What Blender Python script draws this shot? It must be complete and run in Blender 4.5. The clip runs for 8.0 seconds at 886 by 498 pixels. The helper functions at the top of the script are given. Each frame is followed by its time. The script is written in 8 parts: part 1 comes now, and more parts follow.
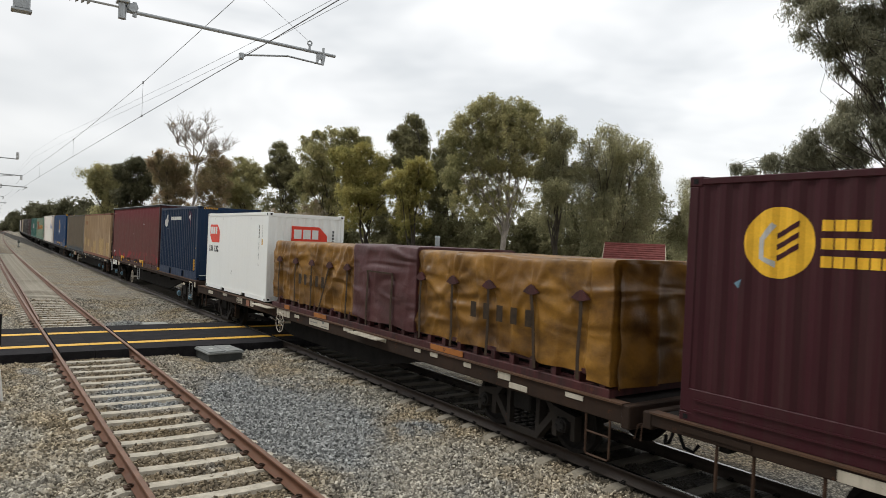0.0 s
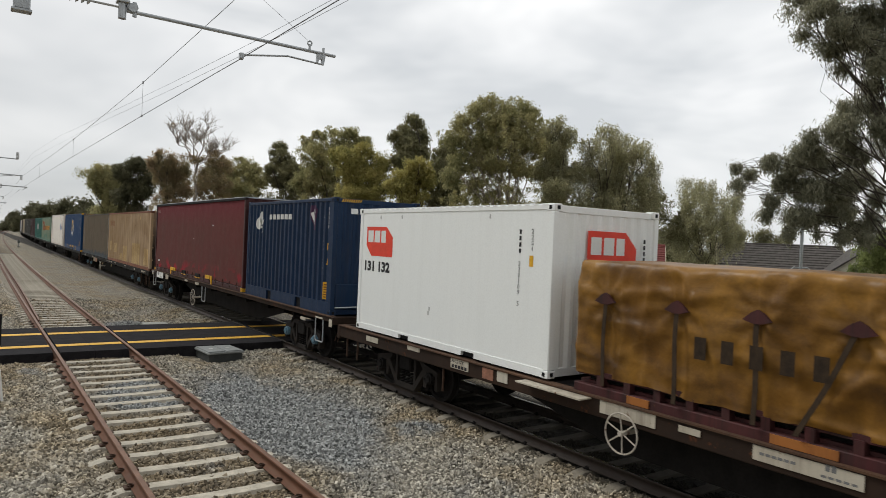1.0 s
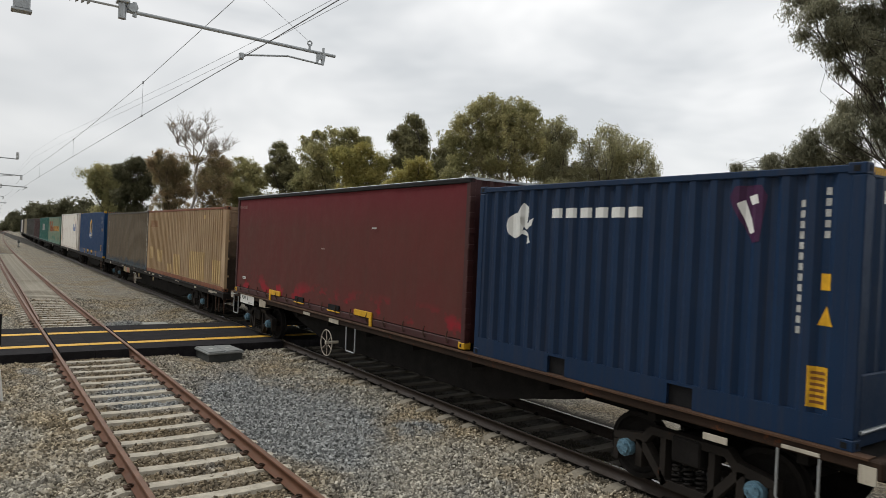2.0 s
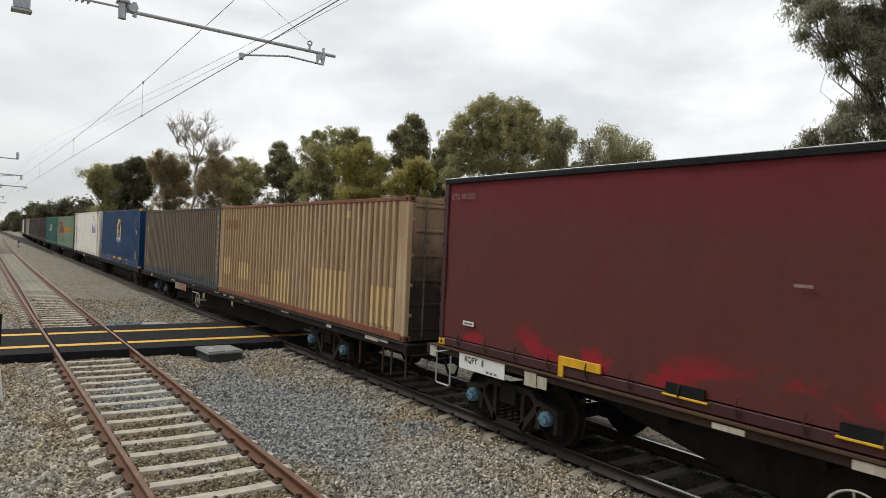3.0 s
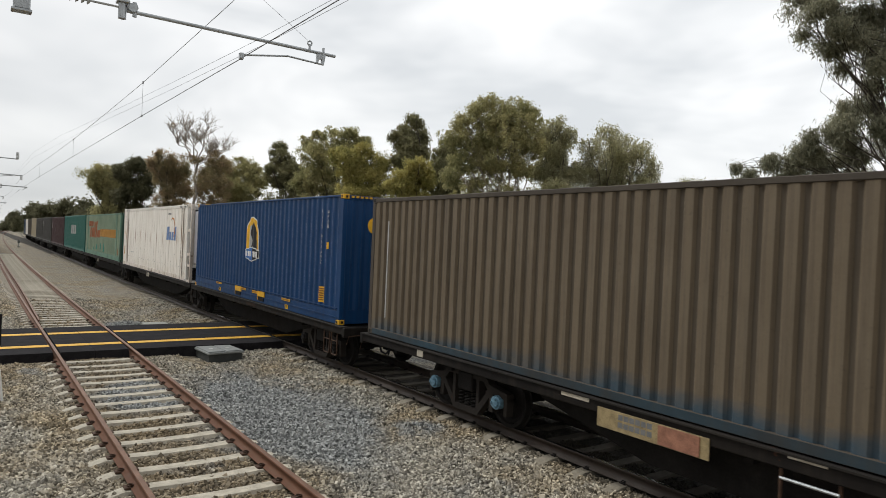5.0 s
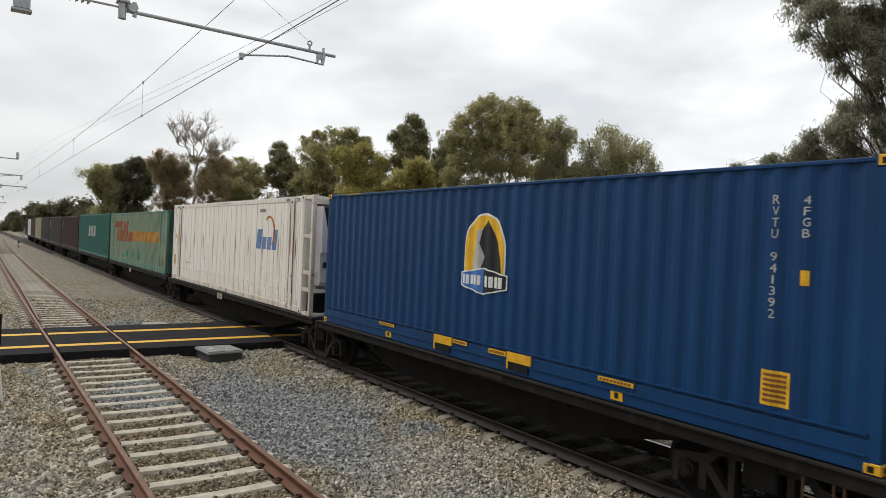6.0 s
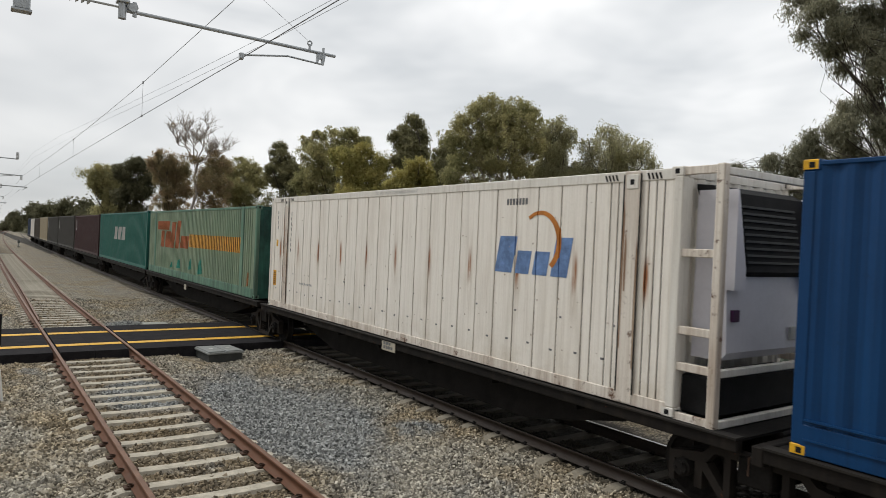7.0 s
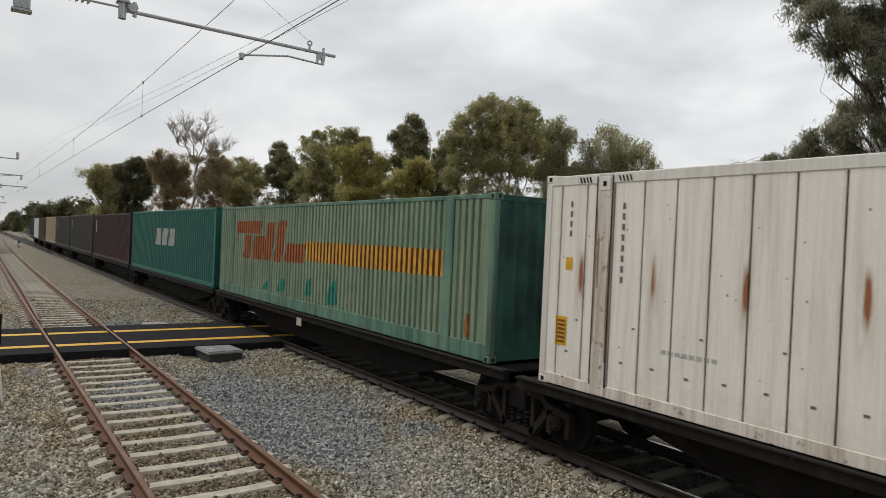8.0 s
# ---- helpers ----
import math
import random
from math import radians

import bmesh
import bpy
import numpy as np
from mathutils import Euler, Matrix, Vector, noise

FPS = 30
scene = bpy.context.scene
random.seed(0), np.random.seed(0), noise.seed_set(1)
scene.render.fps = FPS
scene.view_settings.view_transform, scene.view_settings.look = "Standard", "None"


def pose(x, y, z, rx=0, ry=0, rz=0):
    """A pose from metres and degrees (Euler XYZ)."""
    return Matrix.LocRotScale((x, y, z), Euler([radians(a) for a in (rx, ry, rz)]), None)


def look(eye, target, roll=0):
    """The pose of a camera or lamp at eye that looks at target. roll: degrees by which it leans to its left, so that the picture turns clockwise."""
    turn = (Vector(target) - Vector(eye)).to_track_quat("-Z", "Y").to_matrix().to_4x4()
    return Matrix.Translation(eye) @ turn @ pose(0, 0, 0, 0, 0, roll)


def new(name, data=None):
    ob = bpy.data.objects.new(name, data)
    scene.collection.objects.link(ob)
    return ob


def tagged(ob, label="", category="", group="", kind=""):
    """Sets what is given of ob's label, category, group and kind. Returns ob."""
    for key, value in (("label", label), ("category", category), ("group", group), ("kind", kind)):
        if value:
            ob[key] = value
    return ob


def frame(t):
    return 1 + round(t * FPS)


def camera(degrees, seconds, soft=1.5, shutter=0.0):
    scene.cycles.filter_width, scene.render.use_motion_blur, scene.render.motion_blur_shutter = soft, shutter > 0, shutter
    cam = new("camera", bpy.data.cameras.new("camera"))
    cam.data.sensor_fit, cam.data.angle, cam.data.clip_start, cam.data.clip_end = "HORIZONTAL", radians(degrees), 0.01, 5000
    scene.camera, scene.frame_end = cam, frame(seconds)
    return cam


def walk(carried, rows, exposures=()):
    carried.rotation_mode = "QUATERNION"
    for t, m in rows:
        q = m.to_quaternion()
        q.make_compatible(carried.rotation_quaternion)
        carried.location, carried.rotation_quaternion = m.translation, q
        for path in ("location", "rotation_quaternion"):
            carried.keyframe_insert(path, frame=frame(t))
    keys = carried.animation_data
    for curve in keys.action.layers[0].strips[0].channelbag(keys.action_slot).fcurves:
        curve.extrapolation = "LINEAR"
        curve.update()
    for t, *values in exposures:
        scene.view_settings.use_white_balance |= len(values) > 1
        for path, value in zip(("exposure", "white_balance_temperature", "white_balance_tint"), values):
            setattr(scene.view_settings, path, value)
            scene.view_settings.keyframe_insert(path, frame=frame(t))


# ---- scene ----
# Camera: stands still beside the line, 3 m above the rails.
EYE = Vector((0, 0, 3.041))
_aim = Vector((0.57363, 0.81904, -0.01049))
cam = camera(66.5, 8.0, 0.5, 0.06)
walk(cam, [(0.0, look(EYE, EYE + _aim, 2.52)), (8.0, look(EYE, EYE + _aim, 2.52))], [(0.0, 0.11), (0.5, 0.04), (1.0, -0.08), (1.5, -0.20), (2.2, -0.04), (3.0, 0.06), (4.5, 0.06), (6.5, 0.06), (7.0, -0.06), (7.5, -0.18), (8.0, -0.19)])

# ---------------------------------------------------------------- light
world = bpy.data.worlds.new("overcast_sky")
scene.world = world
world.use_nodes = True
wn, wl = world.node_tree.nodes, world.node_tree.links
wn.clear()
w_out = wn.new("ShaderNodeOutputWorld")
w_bg = wn.new("ShaderNodeBackground")
w_sky = wn.new("ShaderNodeTexSky")
w_sky.sky_type = "NISHITA"
w_sky.sun_disc = False
w_sky.sun_elevation, w_sky.sun_rotation = radians(48), radians(-31)
w_tc = wn.new("ShaderNodeTexCoord")
w_map = wn.new("ShaderNodeMapping")
w_map.inputs["Scale"].default_value = (1.0, 1.0, 2.6)
w_n = wn.new("ShaderNodeTexNoise")
w_n.inputs["Scale"].default_value, w_n.inputs["Detail"].default_value = 2.0, 4
w_n.inputs["Roughness"].default_value = 0.56
w_n.inputs["Distortion"].default_value = 0.4
w_ramp = wn.new("ShaderNodeValToRGB")
w_ramp.color_ramp.elements[0].position, w_ramp.color_ramp.elements[1].position = 0.36, 0.66
w_ramp.color_ramp.elements[0].color = (0.62, 0.64, 0.655, 1)
w_ramp.color_ramp.elements[1].color = (0.985, 0.982, 0.972, 1)
w_soft = wn.new("ShaderNodeVectorMath")
w_soft.operation = "SCALE"
w_soft.inputs["Scale"].default_value = 0.10
w_mix = wn.new("ShaderNodeMix")
w_mix.data_type = "RGBA"
w_mix.inputs["Factor"].default_value = 0.93
wl.new(w_tc.outputs["Generated"], w_map.inputs["Vector"])
wl.new(w_map.outputs["Vector"], w_n.inputs["Vector"])
wl.new(w_n.outputs["Fac"], w_ramp.inputs["Fac"])
wl.new(w_sky.outputs["Color"], w_soft.inputs[0])
wl.new(w_soft.outputs["Vector"], w_mix.inputs["A"])
wl.new(w_ramp.outputs["Color"], w_mix.inputs["B"])
wl.new(w_mix.outputs["Result"], w_bg.inputs["Color"])
w_glow = wn.new("ShaderNodeVectorMath")
w_glow.operation = "DOT_PRODUCT"
w_glow.inputs[1].default_value = (0.82, 0.30, 0.49)
w_rng = wn.new("ShaderNodeMapRange")
w_rng.inputs["From Min"].default_value, w_rng.inputs["From Max"].default_value = -0.2, 1.0
w_rng.inputs["To Min"].default_value, w_rng.inputs["To Max"].default_value = 0.76, 1.25
wl.new(w_tc.outputs["Generated"], w_glow.inputs[0])
wl.new(w_glow.outputs["Value"], w_rng.inputs["Value"])
wl.new(w_rng.outputs["Result"], w_bg.inputs["Strength"])
wl.new(w_bg.outputs["Background"], w_out.inputs["Surface"])

sun = new("sun", bpy.data.lights.new("sun", "SUN"))
sun.data.energy, sun.data.angle, sun.data.color = 1.7, radians(16), (0.985, 0.98, 0.945)
sun.matrix_world = look((-19, 32, 42), (0, 0, 0))


# ---------------------------------------------------------------- materials
def nodes_of(mat):
    mat.use_nodes = True
    nt = mat.node_tree
    return nt, nt.nodes, nt.links, nt.nodes["Principled BSDF"]


def noise_node(nt, vec, scale, detail=4.0, rough=0.55, stretch=None):
    n = nt.nodes.new("ShaderNodeTexNoise")
    n.inputs["Scale"].default_value, n.inputs["Detail"].default_value = scale, detail
    n.inputs["Roughness"].default_value = rough
    if stretch:
        m = nt.nodes.new("ShaderNodeMapping")
        m.inputs["Scale"].default_value = stretch
        nt.links.new(vec, m.inputs["Vector"])
        nt.links.new(m.outputs["Vector"], n.inputs["Vector"])
    else:
        nt.links.new(vec, n.inputs["Vector"])
    return n.outputs["Fac"]


def ramp_node(nt, fac, lo, hi, c0=(0, 0, 0, 1), c1=(1, 1, 1, 1)):
    r = nt.nodes.new("ShaderNodeValToRGB")
    r.color_ramp.elements[0].position, r.color_ramp.elements[1].position = lo, hi
    r.color_ramp.elements[0].color, r.color_ramp.elements[1].color = c0, c1
    nt.links.new(fac, r.inputs["Fac"])
    return r.outputs["Color"]


def mix_node(nt, fac, a, b, mode="MIX"):
    m = nt.nodes.new("ShaderNodeMix")
    m.data_type, m.blend_type = "RGBA", mode
    for sock, val in (("Factor", fac), ("A", a), ("B", b)):
        if isinstance(val, (int, float)):
            m.inputs[sock].default_value = val
        elif isinstance(val, tuple):
            m.inputs[sock].default_value = (*val[:3], 1)
        else:
            nt.links.new(val, m.inputs[sock])
    return m.outputs["Result"]


def bump_node(nt, height, strength, dist=0.01):
    b = nt.nodes.new("ShaderNodeBump")
    b.inputs["Strength"].default_value, b.inputs["Distance"].default_value = strength, dist
    nt.links.new(height, b.inputs["Height"])
    return b.outputs["Normal"]


def paint(name, col, worn=None, worn_amt=0.35, rust=0.25, dirt=0.35, rough=0.55, rustcol=(0.11, 0.04, 0.018), dirtcol=(0.05, 0.04, 0.03), metal=0.0, streaky=0.0, runs=0.0):
    """Weathered paint on steel: faded patches, vertical streaks, rust spots and road film."""
    mat = bpy.data.materials.new(name)
    nt, ns, ls, b = nodes_of(mat)
    tc = ns.new("ShaderNodeTexCoord").outputs["Object"]
    worn = worn or tuple(min(1, c * 1.35 + 0.02) for c in col)
    big = noise_node(nt, tc, 0.7, 5, 0.6)
    c = mix_node(nt, ramp_node(nt, big, 0.38, 0.72, (0, 0, 0, 1), (worn_amt,) * 3 + (1,)), col, worn)
    streak = noise_node(nt, tc, 1.0, 5, 0.65, (5.0, 5.0, 0.35))
    c = mix_node(nt, ramp_node(nt, streak, 0.48 - streaky, 0.80 - streaky, (0, 0, 0, 1), (dirt,) * 3 + (1,)), c, dirtcol)
    if runs:
        fine = noise_node(nt, tc, 1.0, 6, 0.7, (21.0, 21.0, 0.55))
        c = mix_node(nt, ramp_node(nt, fine, 0.46, 0.72, (0, 0, 0, 1), (runs,) * 3 + (1,)), c, dirtcol)
        flecks = noise_node(nt, tc, 13.0, 6, 0.75)
        c = mix_node(nt, ramp_node(nt, flecks, 0.60, 0.68, (0, 0, 0, 1), (runs * 0.7,) * 3 + (1,)), c, dirtcol)
    grain = noise_node(nt, tc, 38.0, 3, 0.6)
    c = mix_node(nt, 0.18, c, ramp_node(nt, grain, 0.25, 0.75, (0.72, 0.72, 0.72, 1), (1.2, 1.2, 1.2, 1)), "MULTIPLY")
    spots = noise_node(nt, tc, 4.2, 8, 0.72)
    mask = ramp_node(nt, spots, 0.70 - 0.12 * rust, 0.74 - 0.08 * rust, (0, 0, 0, 1), (min(1, rust * 2),) * 3 + (1,))
    c = mix_node(nt, mask, c, rustcol)
    ls.new(c, b.inputs["Base Color"])
    ls.new(ramp_node(nt, spots, 0.3, 0.8, (rough - 0.08,) * 3 + (1,), (min(1, rough + 0.2),) * 3 + (1,)), b.inputs["Roughness"])
    b.inputs["Metallic"].default_value = metal
    b.inputs["Specular IOR Level"].default_value = 0.35
    ls.new(bump_node(nt, mix_node(nt, 0.4, big, grain), 0.25, 0.012), b.inputs["Normal"])
    return mat


def plain(name, col, rough=0.7, var=0.2, scale=6.0, metal=0.0, bump=0.2):
    mat = bpy.data.materials.new(name)
    nt, ns, ls, b = nodes_of(mat)
    tc = ns.new("ShaderNodeTexCoord").outputs["Object"]
    n1 = noise_node(nt, tc, scale, 6, 0.6)
    n2 = noise_node(nt, tc, scale * 9, 3, 0.6)
    c = mix_node(nt, 1.0, col, ramp_node(nt, n1, 0.3, 0.7, (1 - var,) * 3 + (1,), (1 + var,) * 3 + (1,)), "MULTIPLY")
    c = mix_node(nt, 0.5, c, ramp_node(nt, n2, 0.3, 0.7, (1 - var,) * 3 + (1,), (1 + var,) * 3 + (1,)), "MULTIPLY")
    ls.new(c, b.inputs["Base Color"])
    b.inputs["Roughness"].default_value, b.inputs["Metallic"].default_value = rough, metal
    b.inputs["Specular IOR Level"].default_value = 0.3
    if bump:
        ls.new(bump_node(nt, n2, bump, 0.01), b.inputs["Normal"])
    return mat


def foliage(name, col, col2):
    mat = bpy.data.materials.new(name)
    nt, ns, ls, b = nodes_of(mat)
    geo = ns.new("ShaderNodeNewGeometry")
    tc = ns.new("ShaderNodeTexCoord").outputs["Object"]
    clump = noise_node(nt, tc, 0.55, 4, 0.6)
    c = mix_node(nt, ramp_node(nt, clump, 0.35, 0.68), col, col2)
    rnd = ramp_node(nt, geo.outputs["Random Per Island"], 0.0, 1.0, (0.72, 0.72, 0.72, 1), (1.28, 1.28, 1.28, 1))
    c = mix_node(nt, 1.0, c, rnd, "MULTIPLY")
    ls.new(c, b.inputs["Base Color"])
    b.inputs["Roughness"].default_value = 0.75
    b.inputs["Specular IOR Level"].default_value = 0.12
    tr = ns.new("ShaderNodeBsdfTranslucent")
    ls.new(c, tr.inputs["Color"])
    mx = ns.new("ShaderNodeMixShader")
    mx.inputs["Fac"].default_value = 0.52
    ls.new(b.outputs["BSDF"], mx.inputs[1])
    ls.new(tr.outputs["BSDF"], mx.inputs[2])
    ls.new(mx.outputs["Shader"], ns["Material Output"].inputs["Surface"])
    return mat


def ballast_material(name, stones):
    """Crushed rock: blue-grey where fresh, brown and rust-dusted along the running lines."""
    mat = bpy.data.materials.new(name)
    nt, ns, ls, b = nodes_of(mat)
    geo = ns.new("ShaderNodeNewGeometry")
    pos = geo.outputs["Position"]
    zone = noise_node(nt, pos, 0.55, 5, 0.62, (1.0, 0.6, 1.0))
    # fresh rock was tipped here and there between the two lines
    fresh = ramp_node(nt, zone, 0.60, 0.70)
    for cx, cy, rx, ry in ((4.9, 12.2, 1.9, 4.0), (2.9, 14.0, 0.9, 1.6), (4.6, 24.5, 1.6, 1.4)):
        m = ns.new("ShaderNodeMapping")
        m.inputs["Location"].default_value = (-cx / rx, -cy / ry, 0)
        m.inputs["Scale"].default_value = (1 / rx, 1 / ry, 0)
        ls.new(pos, m.inputs["Vector"])
        ln = ns.new("ShaderNodeVectorMath")
        ln.operation = "LENGTH"
        ls.new(m.outputs["Vector"], ln.inputs[0])
        ad = ns.new("ShaderNodeMath")
        ad.operation = "MULTIPLY_ADD"
        ad.inputs[1].default_value = 1.5
        ls.new(zone, ad.inputs[0])
        ls.new(ln.outputs["Value"], ad.inputs[2])
        rg = ns.new("ShaderNodeMapRange")
        rg.inputs["From Min"].default_value, rg.inputs["From Max"].default_value = 1.45, 1.85
        rg.inputs["To Min"].default_value, rg.inputs["To Max"].default_value = 1.0, 0.0
        ls.new(ad.outputs["Value"], rg.inputs["Value"])
        spot = rg.outputs["Result"]
        fresh = mix_node(nt, 1.0, fresh, spot, "LIGHTEN")
    # Oil film and the train's shade, both put into the colour along the freight line.
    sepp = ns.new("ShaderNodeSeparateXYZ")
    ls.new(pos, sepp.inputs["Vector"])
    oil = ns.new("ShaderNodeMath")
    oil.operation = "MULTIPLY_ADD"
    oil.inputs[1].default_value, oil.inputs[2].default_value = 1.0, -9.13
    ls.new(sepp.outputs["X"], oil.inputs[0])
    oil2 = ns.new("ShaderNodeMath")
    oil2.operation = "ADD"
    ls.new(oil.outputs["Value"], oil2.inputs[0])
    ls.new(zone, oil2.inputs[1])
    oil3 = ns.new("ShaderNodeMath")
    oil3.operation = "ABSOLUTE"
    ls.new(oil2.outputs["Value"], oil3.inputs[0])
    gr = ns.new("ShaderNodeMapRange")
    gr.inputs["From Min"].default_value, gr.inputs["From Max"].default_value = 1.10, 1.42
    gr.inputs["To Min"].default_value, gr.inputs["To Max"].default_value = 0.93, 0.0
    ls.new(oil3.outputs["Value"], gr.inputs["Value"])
    grime_shade = gr.outputs["Result"]
    if stones:
        rnd = geo.outputs["Random Per Island"]
        h = noise_node(nt, pos, 60.0, 2)
    else:
        v = ns.new("ShaderNodeTexVoronoi")
        v.inputs["Scale"].default_value = 27.0
        ls.new(pos, v.inputs["Vector"])
        sep = ns.new("ShaderNodeSeparateColor")
        ls.new(v.outputs["Color"], sep.inputs["Color"])
        rnd, h = sep.outputs["Red"], v.outputs["Distance"]
    cool = ramp_node(nt, rnd, 0.0, 1.0, (0.09, 0.093, 0.092, 1), (0.52, 0.527, 0.508, 1))
    base = ramp_node(nt, rnd, 0.0, 1.0, (0.125, 0.114, 0.094, 1), (0.67, 0.622, 0.52, 1))
    warm = ramp_node(nt, rnd, 0.0, 1.0, (0.10, 0.08, 0.052, 1), (0.63, 0.525, 0.365, 1))
    dusty = noise_node(nt, pos, 0.45, 5, 0.62)
    c = mix_node(nt, ramp_node(nt, dusty, 0.44, 0.60), base, warm)
    dust = ns.new("ShaderNodeMath")
    dust.operation = "SUBTRACT"
    dust.inputs[1].default_value = 2.62
    sx = ns.new("ShaderNodeSeparateXYZ")
    ls.new(pos, sx.inputs["Vector"])
    ls.new(sx.outputs["X"], dust.inputs[0])
    dust2 = ns.new("ShaderNodeMath")
    dust2.operation = "ABSOLUTE"
    ls.new(dust.outputs["Value"], dust2.inputs[0])
    dust3 = ns.new("ShaderNodeMath")
    dust3.operation = "MULTIPLY_ADD"
    dust3.inputs[1].default_value = 1.3
    ls.new(dusty, dust3.inputs[0])
    ls.new(dust2.outputs["Value"], dust3.inputs[2])
    dr = ns.new("ShaderNodeMapRange")
    dr.inputs["From Min"].default_value, dr.inputs["From Max"].default_value = 1.25, 2.1
    dr.inputs["To Min"].default_value, dr.inputs["To Max"].default_value = 0.75, 0.0
    ls.new(dust3.outputs["Value"], dr.inputs["Value"])
    c = mix_node(nt, dr.outputs["Result"], c, mix_node(nt, 1.0, warm, (0.56, 0.52, 0.46), "MULTIPLY"))
    c = mix_node(nt, fresh, c, cool)
    grain = noise_node(nt, pos, 90.0, 3, 0.6)
    c = mix_node(nt, 0.5, c, ramp_node(nt, grain, 0.3, 0.7, (0.7, 0.7, 0.7, 1), (1.25, 1.25, 1.25, 1)), "MULTIPLY")
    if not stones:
        # shade in the gaps between stones, put into the bed's colour
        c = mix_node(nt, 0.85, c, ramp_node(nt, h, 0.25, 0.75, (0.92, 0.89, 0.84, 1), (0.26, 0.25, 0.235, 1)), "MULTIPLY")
    # dark tone of oil plus painted train shade
    c = mix_node(nt, grime_shade, c, (0.022, 0.019, 0.016))
    ls.new(c, b.inputs["Base Color"])
    b.inputs["Roughness"].default_value = 0.88
    b.inputs["Specular IOR Level"].default_value = 0.25
    bmp = ns.new("ShaderNodeBump")
    bmp.inputs["Strength"].default_value, bmp.inputs["Distance"].default_value = (0.3, 0.004) if stones else (1.0, 0.03)
    bmp.invert = not stones
    ls.new(h, bmp.inputs["Height"])
    ls.new(bmp.outputs["Normal"], b.inputs["Normal"])
    return mat


def ground_material():
    """Gravel near the line, dry dirt and thin grass further out."""
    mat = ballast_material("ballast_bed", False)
    nt = mat.node_tree
    b = nt.nodes["Principled BSDF"]
    old = b.inputs["Base Color"].links[0].from_socket
    geo = nt.nodes.new("ShaderNodeNewGeometry")
    sep = nt.nodes.new("ShaderNodeSeparateXYZ")
    nt.links.new(geo.outputs["Position"], sep.inputs["Vector"])
    wob = noise_node(nt, geo.outputs["Position"], 0.5, 4)
    add = nt.nodes.new("ShaderNodeMath")
    add.operation = "MULTIPLY_ADD"
    add.inputs[1].default_value, add.inputs[2].default_value = 4.0, -2.0
    nt.links.new(wob, add.inputs[0])
    tot = nt.nodes.new("ShaderNodeMath")
    tot.operation = "ADD"
    nt.links.new(sep.outputs["X"], tot.inputs[0])
    nt.links.new(add.outputs["Value"], tot.inputs[1])
    rng = nt.nodes.new("ShaderNodeMapRange")
    rng.inputs["From Min"].default_value, rng.inputs["From Max"].default_value = 12.5, 15.5
    nt.links.new(tot.outputs["Value"], rng.inputs["Value"])
    g1 = noise_node(nt, geo.outputs["Position"], 1.4, 6, 0.65)
    dirt = ramp_node(nt, g1, 0.38, 0.62, (0.045, 0.055, 0.022, 1), (0.14, 0.115, 0.07, 1))
    nt.links.new(mix_node(nt, rng.outputs["Result"], old, dirt), b.inputs["Base Color"])
    return mat


M_rail = paint("rail_rust", (0.13, 0.057, 0.031), (0.20, 0.092, 0.049), 0.6, 0.3, 0.3, 0.65, metal=0.1)
M_railtop = plain("rail_running_band", (0.19, 0.105, 0.068), 0.5, 0.25, 3.0, 0.35)
M_darkrail = paint("rail_oily_rust", (0.03, 0.021, 0.016), (0.05, 0.033, 0.023), 0.5, 0.2, 0.4, 0.6, metal=0.1)
M_shinyrail = plain("polished_running_band", (0.40, 0.39, 0.38), 0.26, 0.1, 3.0, 1.0, 0)
M_concrete = plain("sleeper_concrete", (0.43, 0.39, 0.315), 0.9, 0.25, 5.0)
def oily_shaded_sleeper():
    """Concrete darkened between the rails by oil and painted-in train shade, paler at its ends."""
    mat = plain("sleeper_concrete_oily_shaded", (0.30, 0.265, 0.205), 0.9, 0.3, 4.0)
    nt = mat.node_tree
    b = nt.nodes["Principled BSDF"]
    old = b.inputs["Base Color"].links[0].from_socket
    sep = nt.nodes.new("ShaderNodeSeparateXYZ")
    tc = nt.nodes.new("ShaderNodeTexCoord").outputs["Object"]
    nt.links.new(tc, sep.inputs["Vector"])
    ab = nt.nodes.new("ShaderNodeMath")
    ab.operation = "ABSOLUTE"
    nt.links.new(sep.outputs["X"], ab.inputs[0])
    ad = nt.nodes.new("ShaderNodeMath")
    ad.operation = "MULTIPLY_ADD"
    ad.inputs[1].default_value = 0.5
    nt.links.new(noise_node(nt, tc, 6.0, 4), ad.inputs[0])
    nt.links.new(ab.outputs["Value"], ad.inputs[2])
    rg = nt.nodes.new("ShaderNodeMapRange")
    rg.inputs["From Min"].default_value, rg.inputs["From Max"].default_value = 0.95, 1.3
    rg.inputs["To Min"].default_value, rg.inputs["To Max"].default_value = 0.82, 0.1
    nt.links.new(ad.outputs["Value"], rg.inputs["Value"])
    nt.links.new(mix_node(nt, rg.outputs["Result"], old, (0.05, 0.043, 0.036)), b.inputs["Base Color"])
    return mat


M_oily_shaded = oily_shaded_sleeper()
M_clip = plain("rail_clip_steel", (0.062, 0.034, 0.021), 0.7, 0.3, 9.0, 0.2)
M_rubber = plain("crossing_rubber", (0.021, 0.0195, 0.021), 0.95, 0.35, 3.0)
M_rubber.node_tree.nodes["Principled BSDF"].inputs["Specular IOR Level"].default_value = 0.1
M_yellow = plain("yellow_line", (0.72, 0.40, 0.045), 0.6, 0.2, 6.0)
M_yellow2 = plain("yellow_paint", (0.68, 0.37, 0.02), 0.55, 0.2, 5.0)
M_pit = plain("pit_grey", (0.235, 0.245, 0.235), 0.8, 0.15, 6.0)
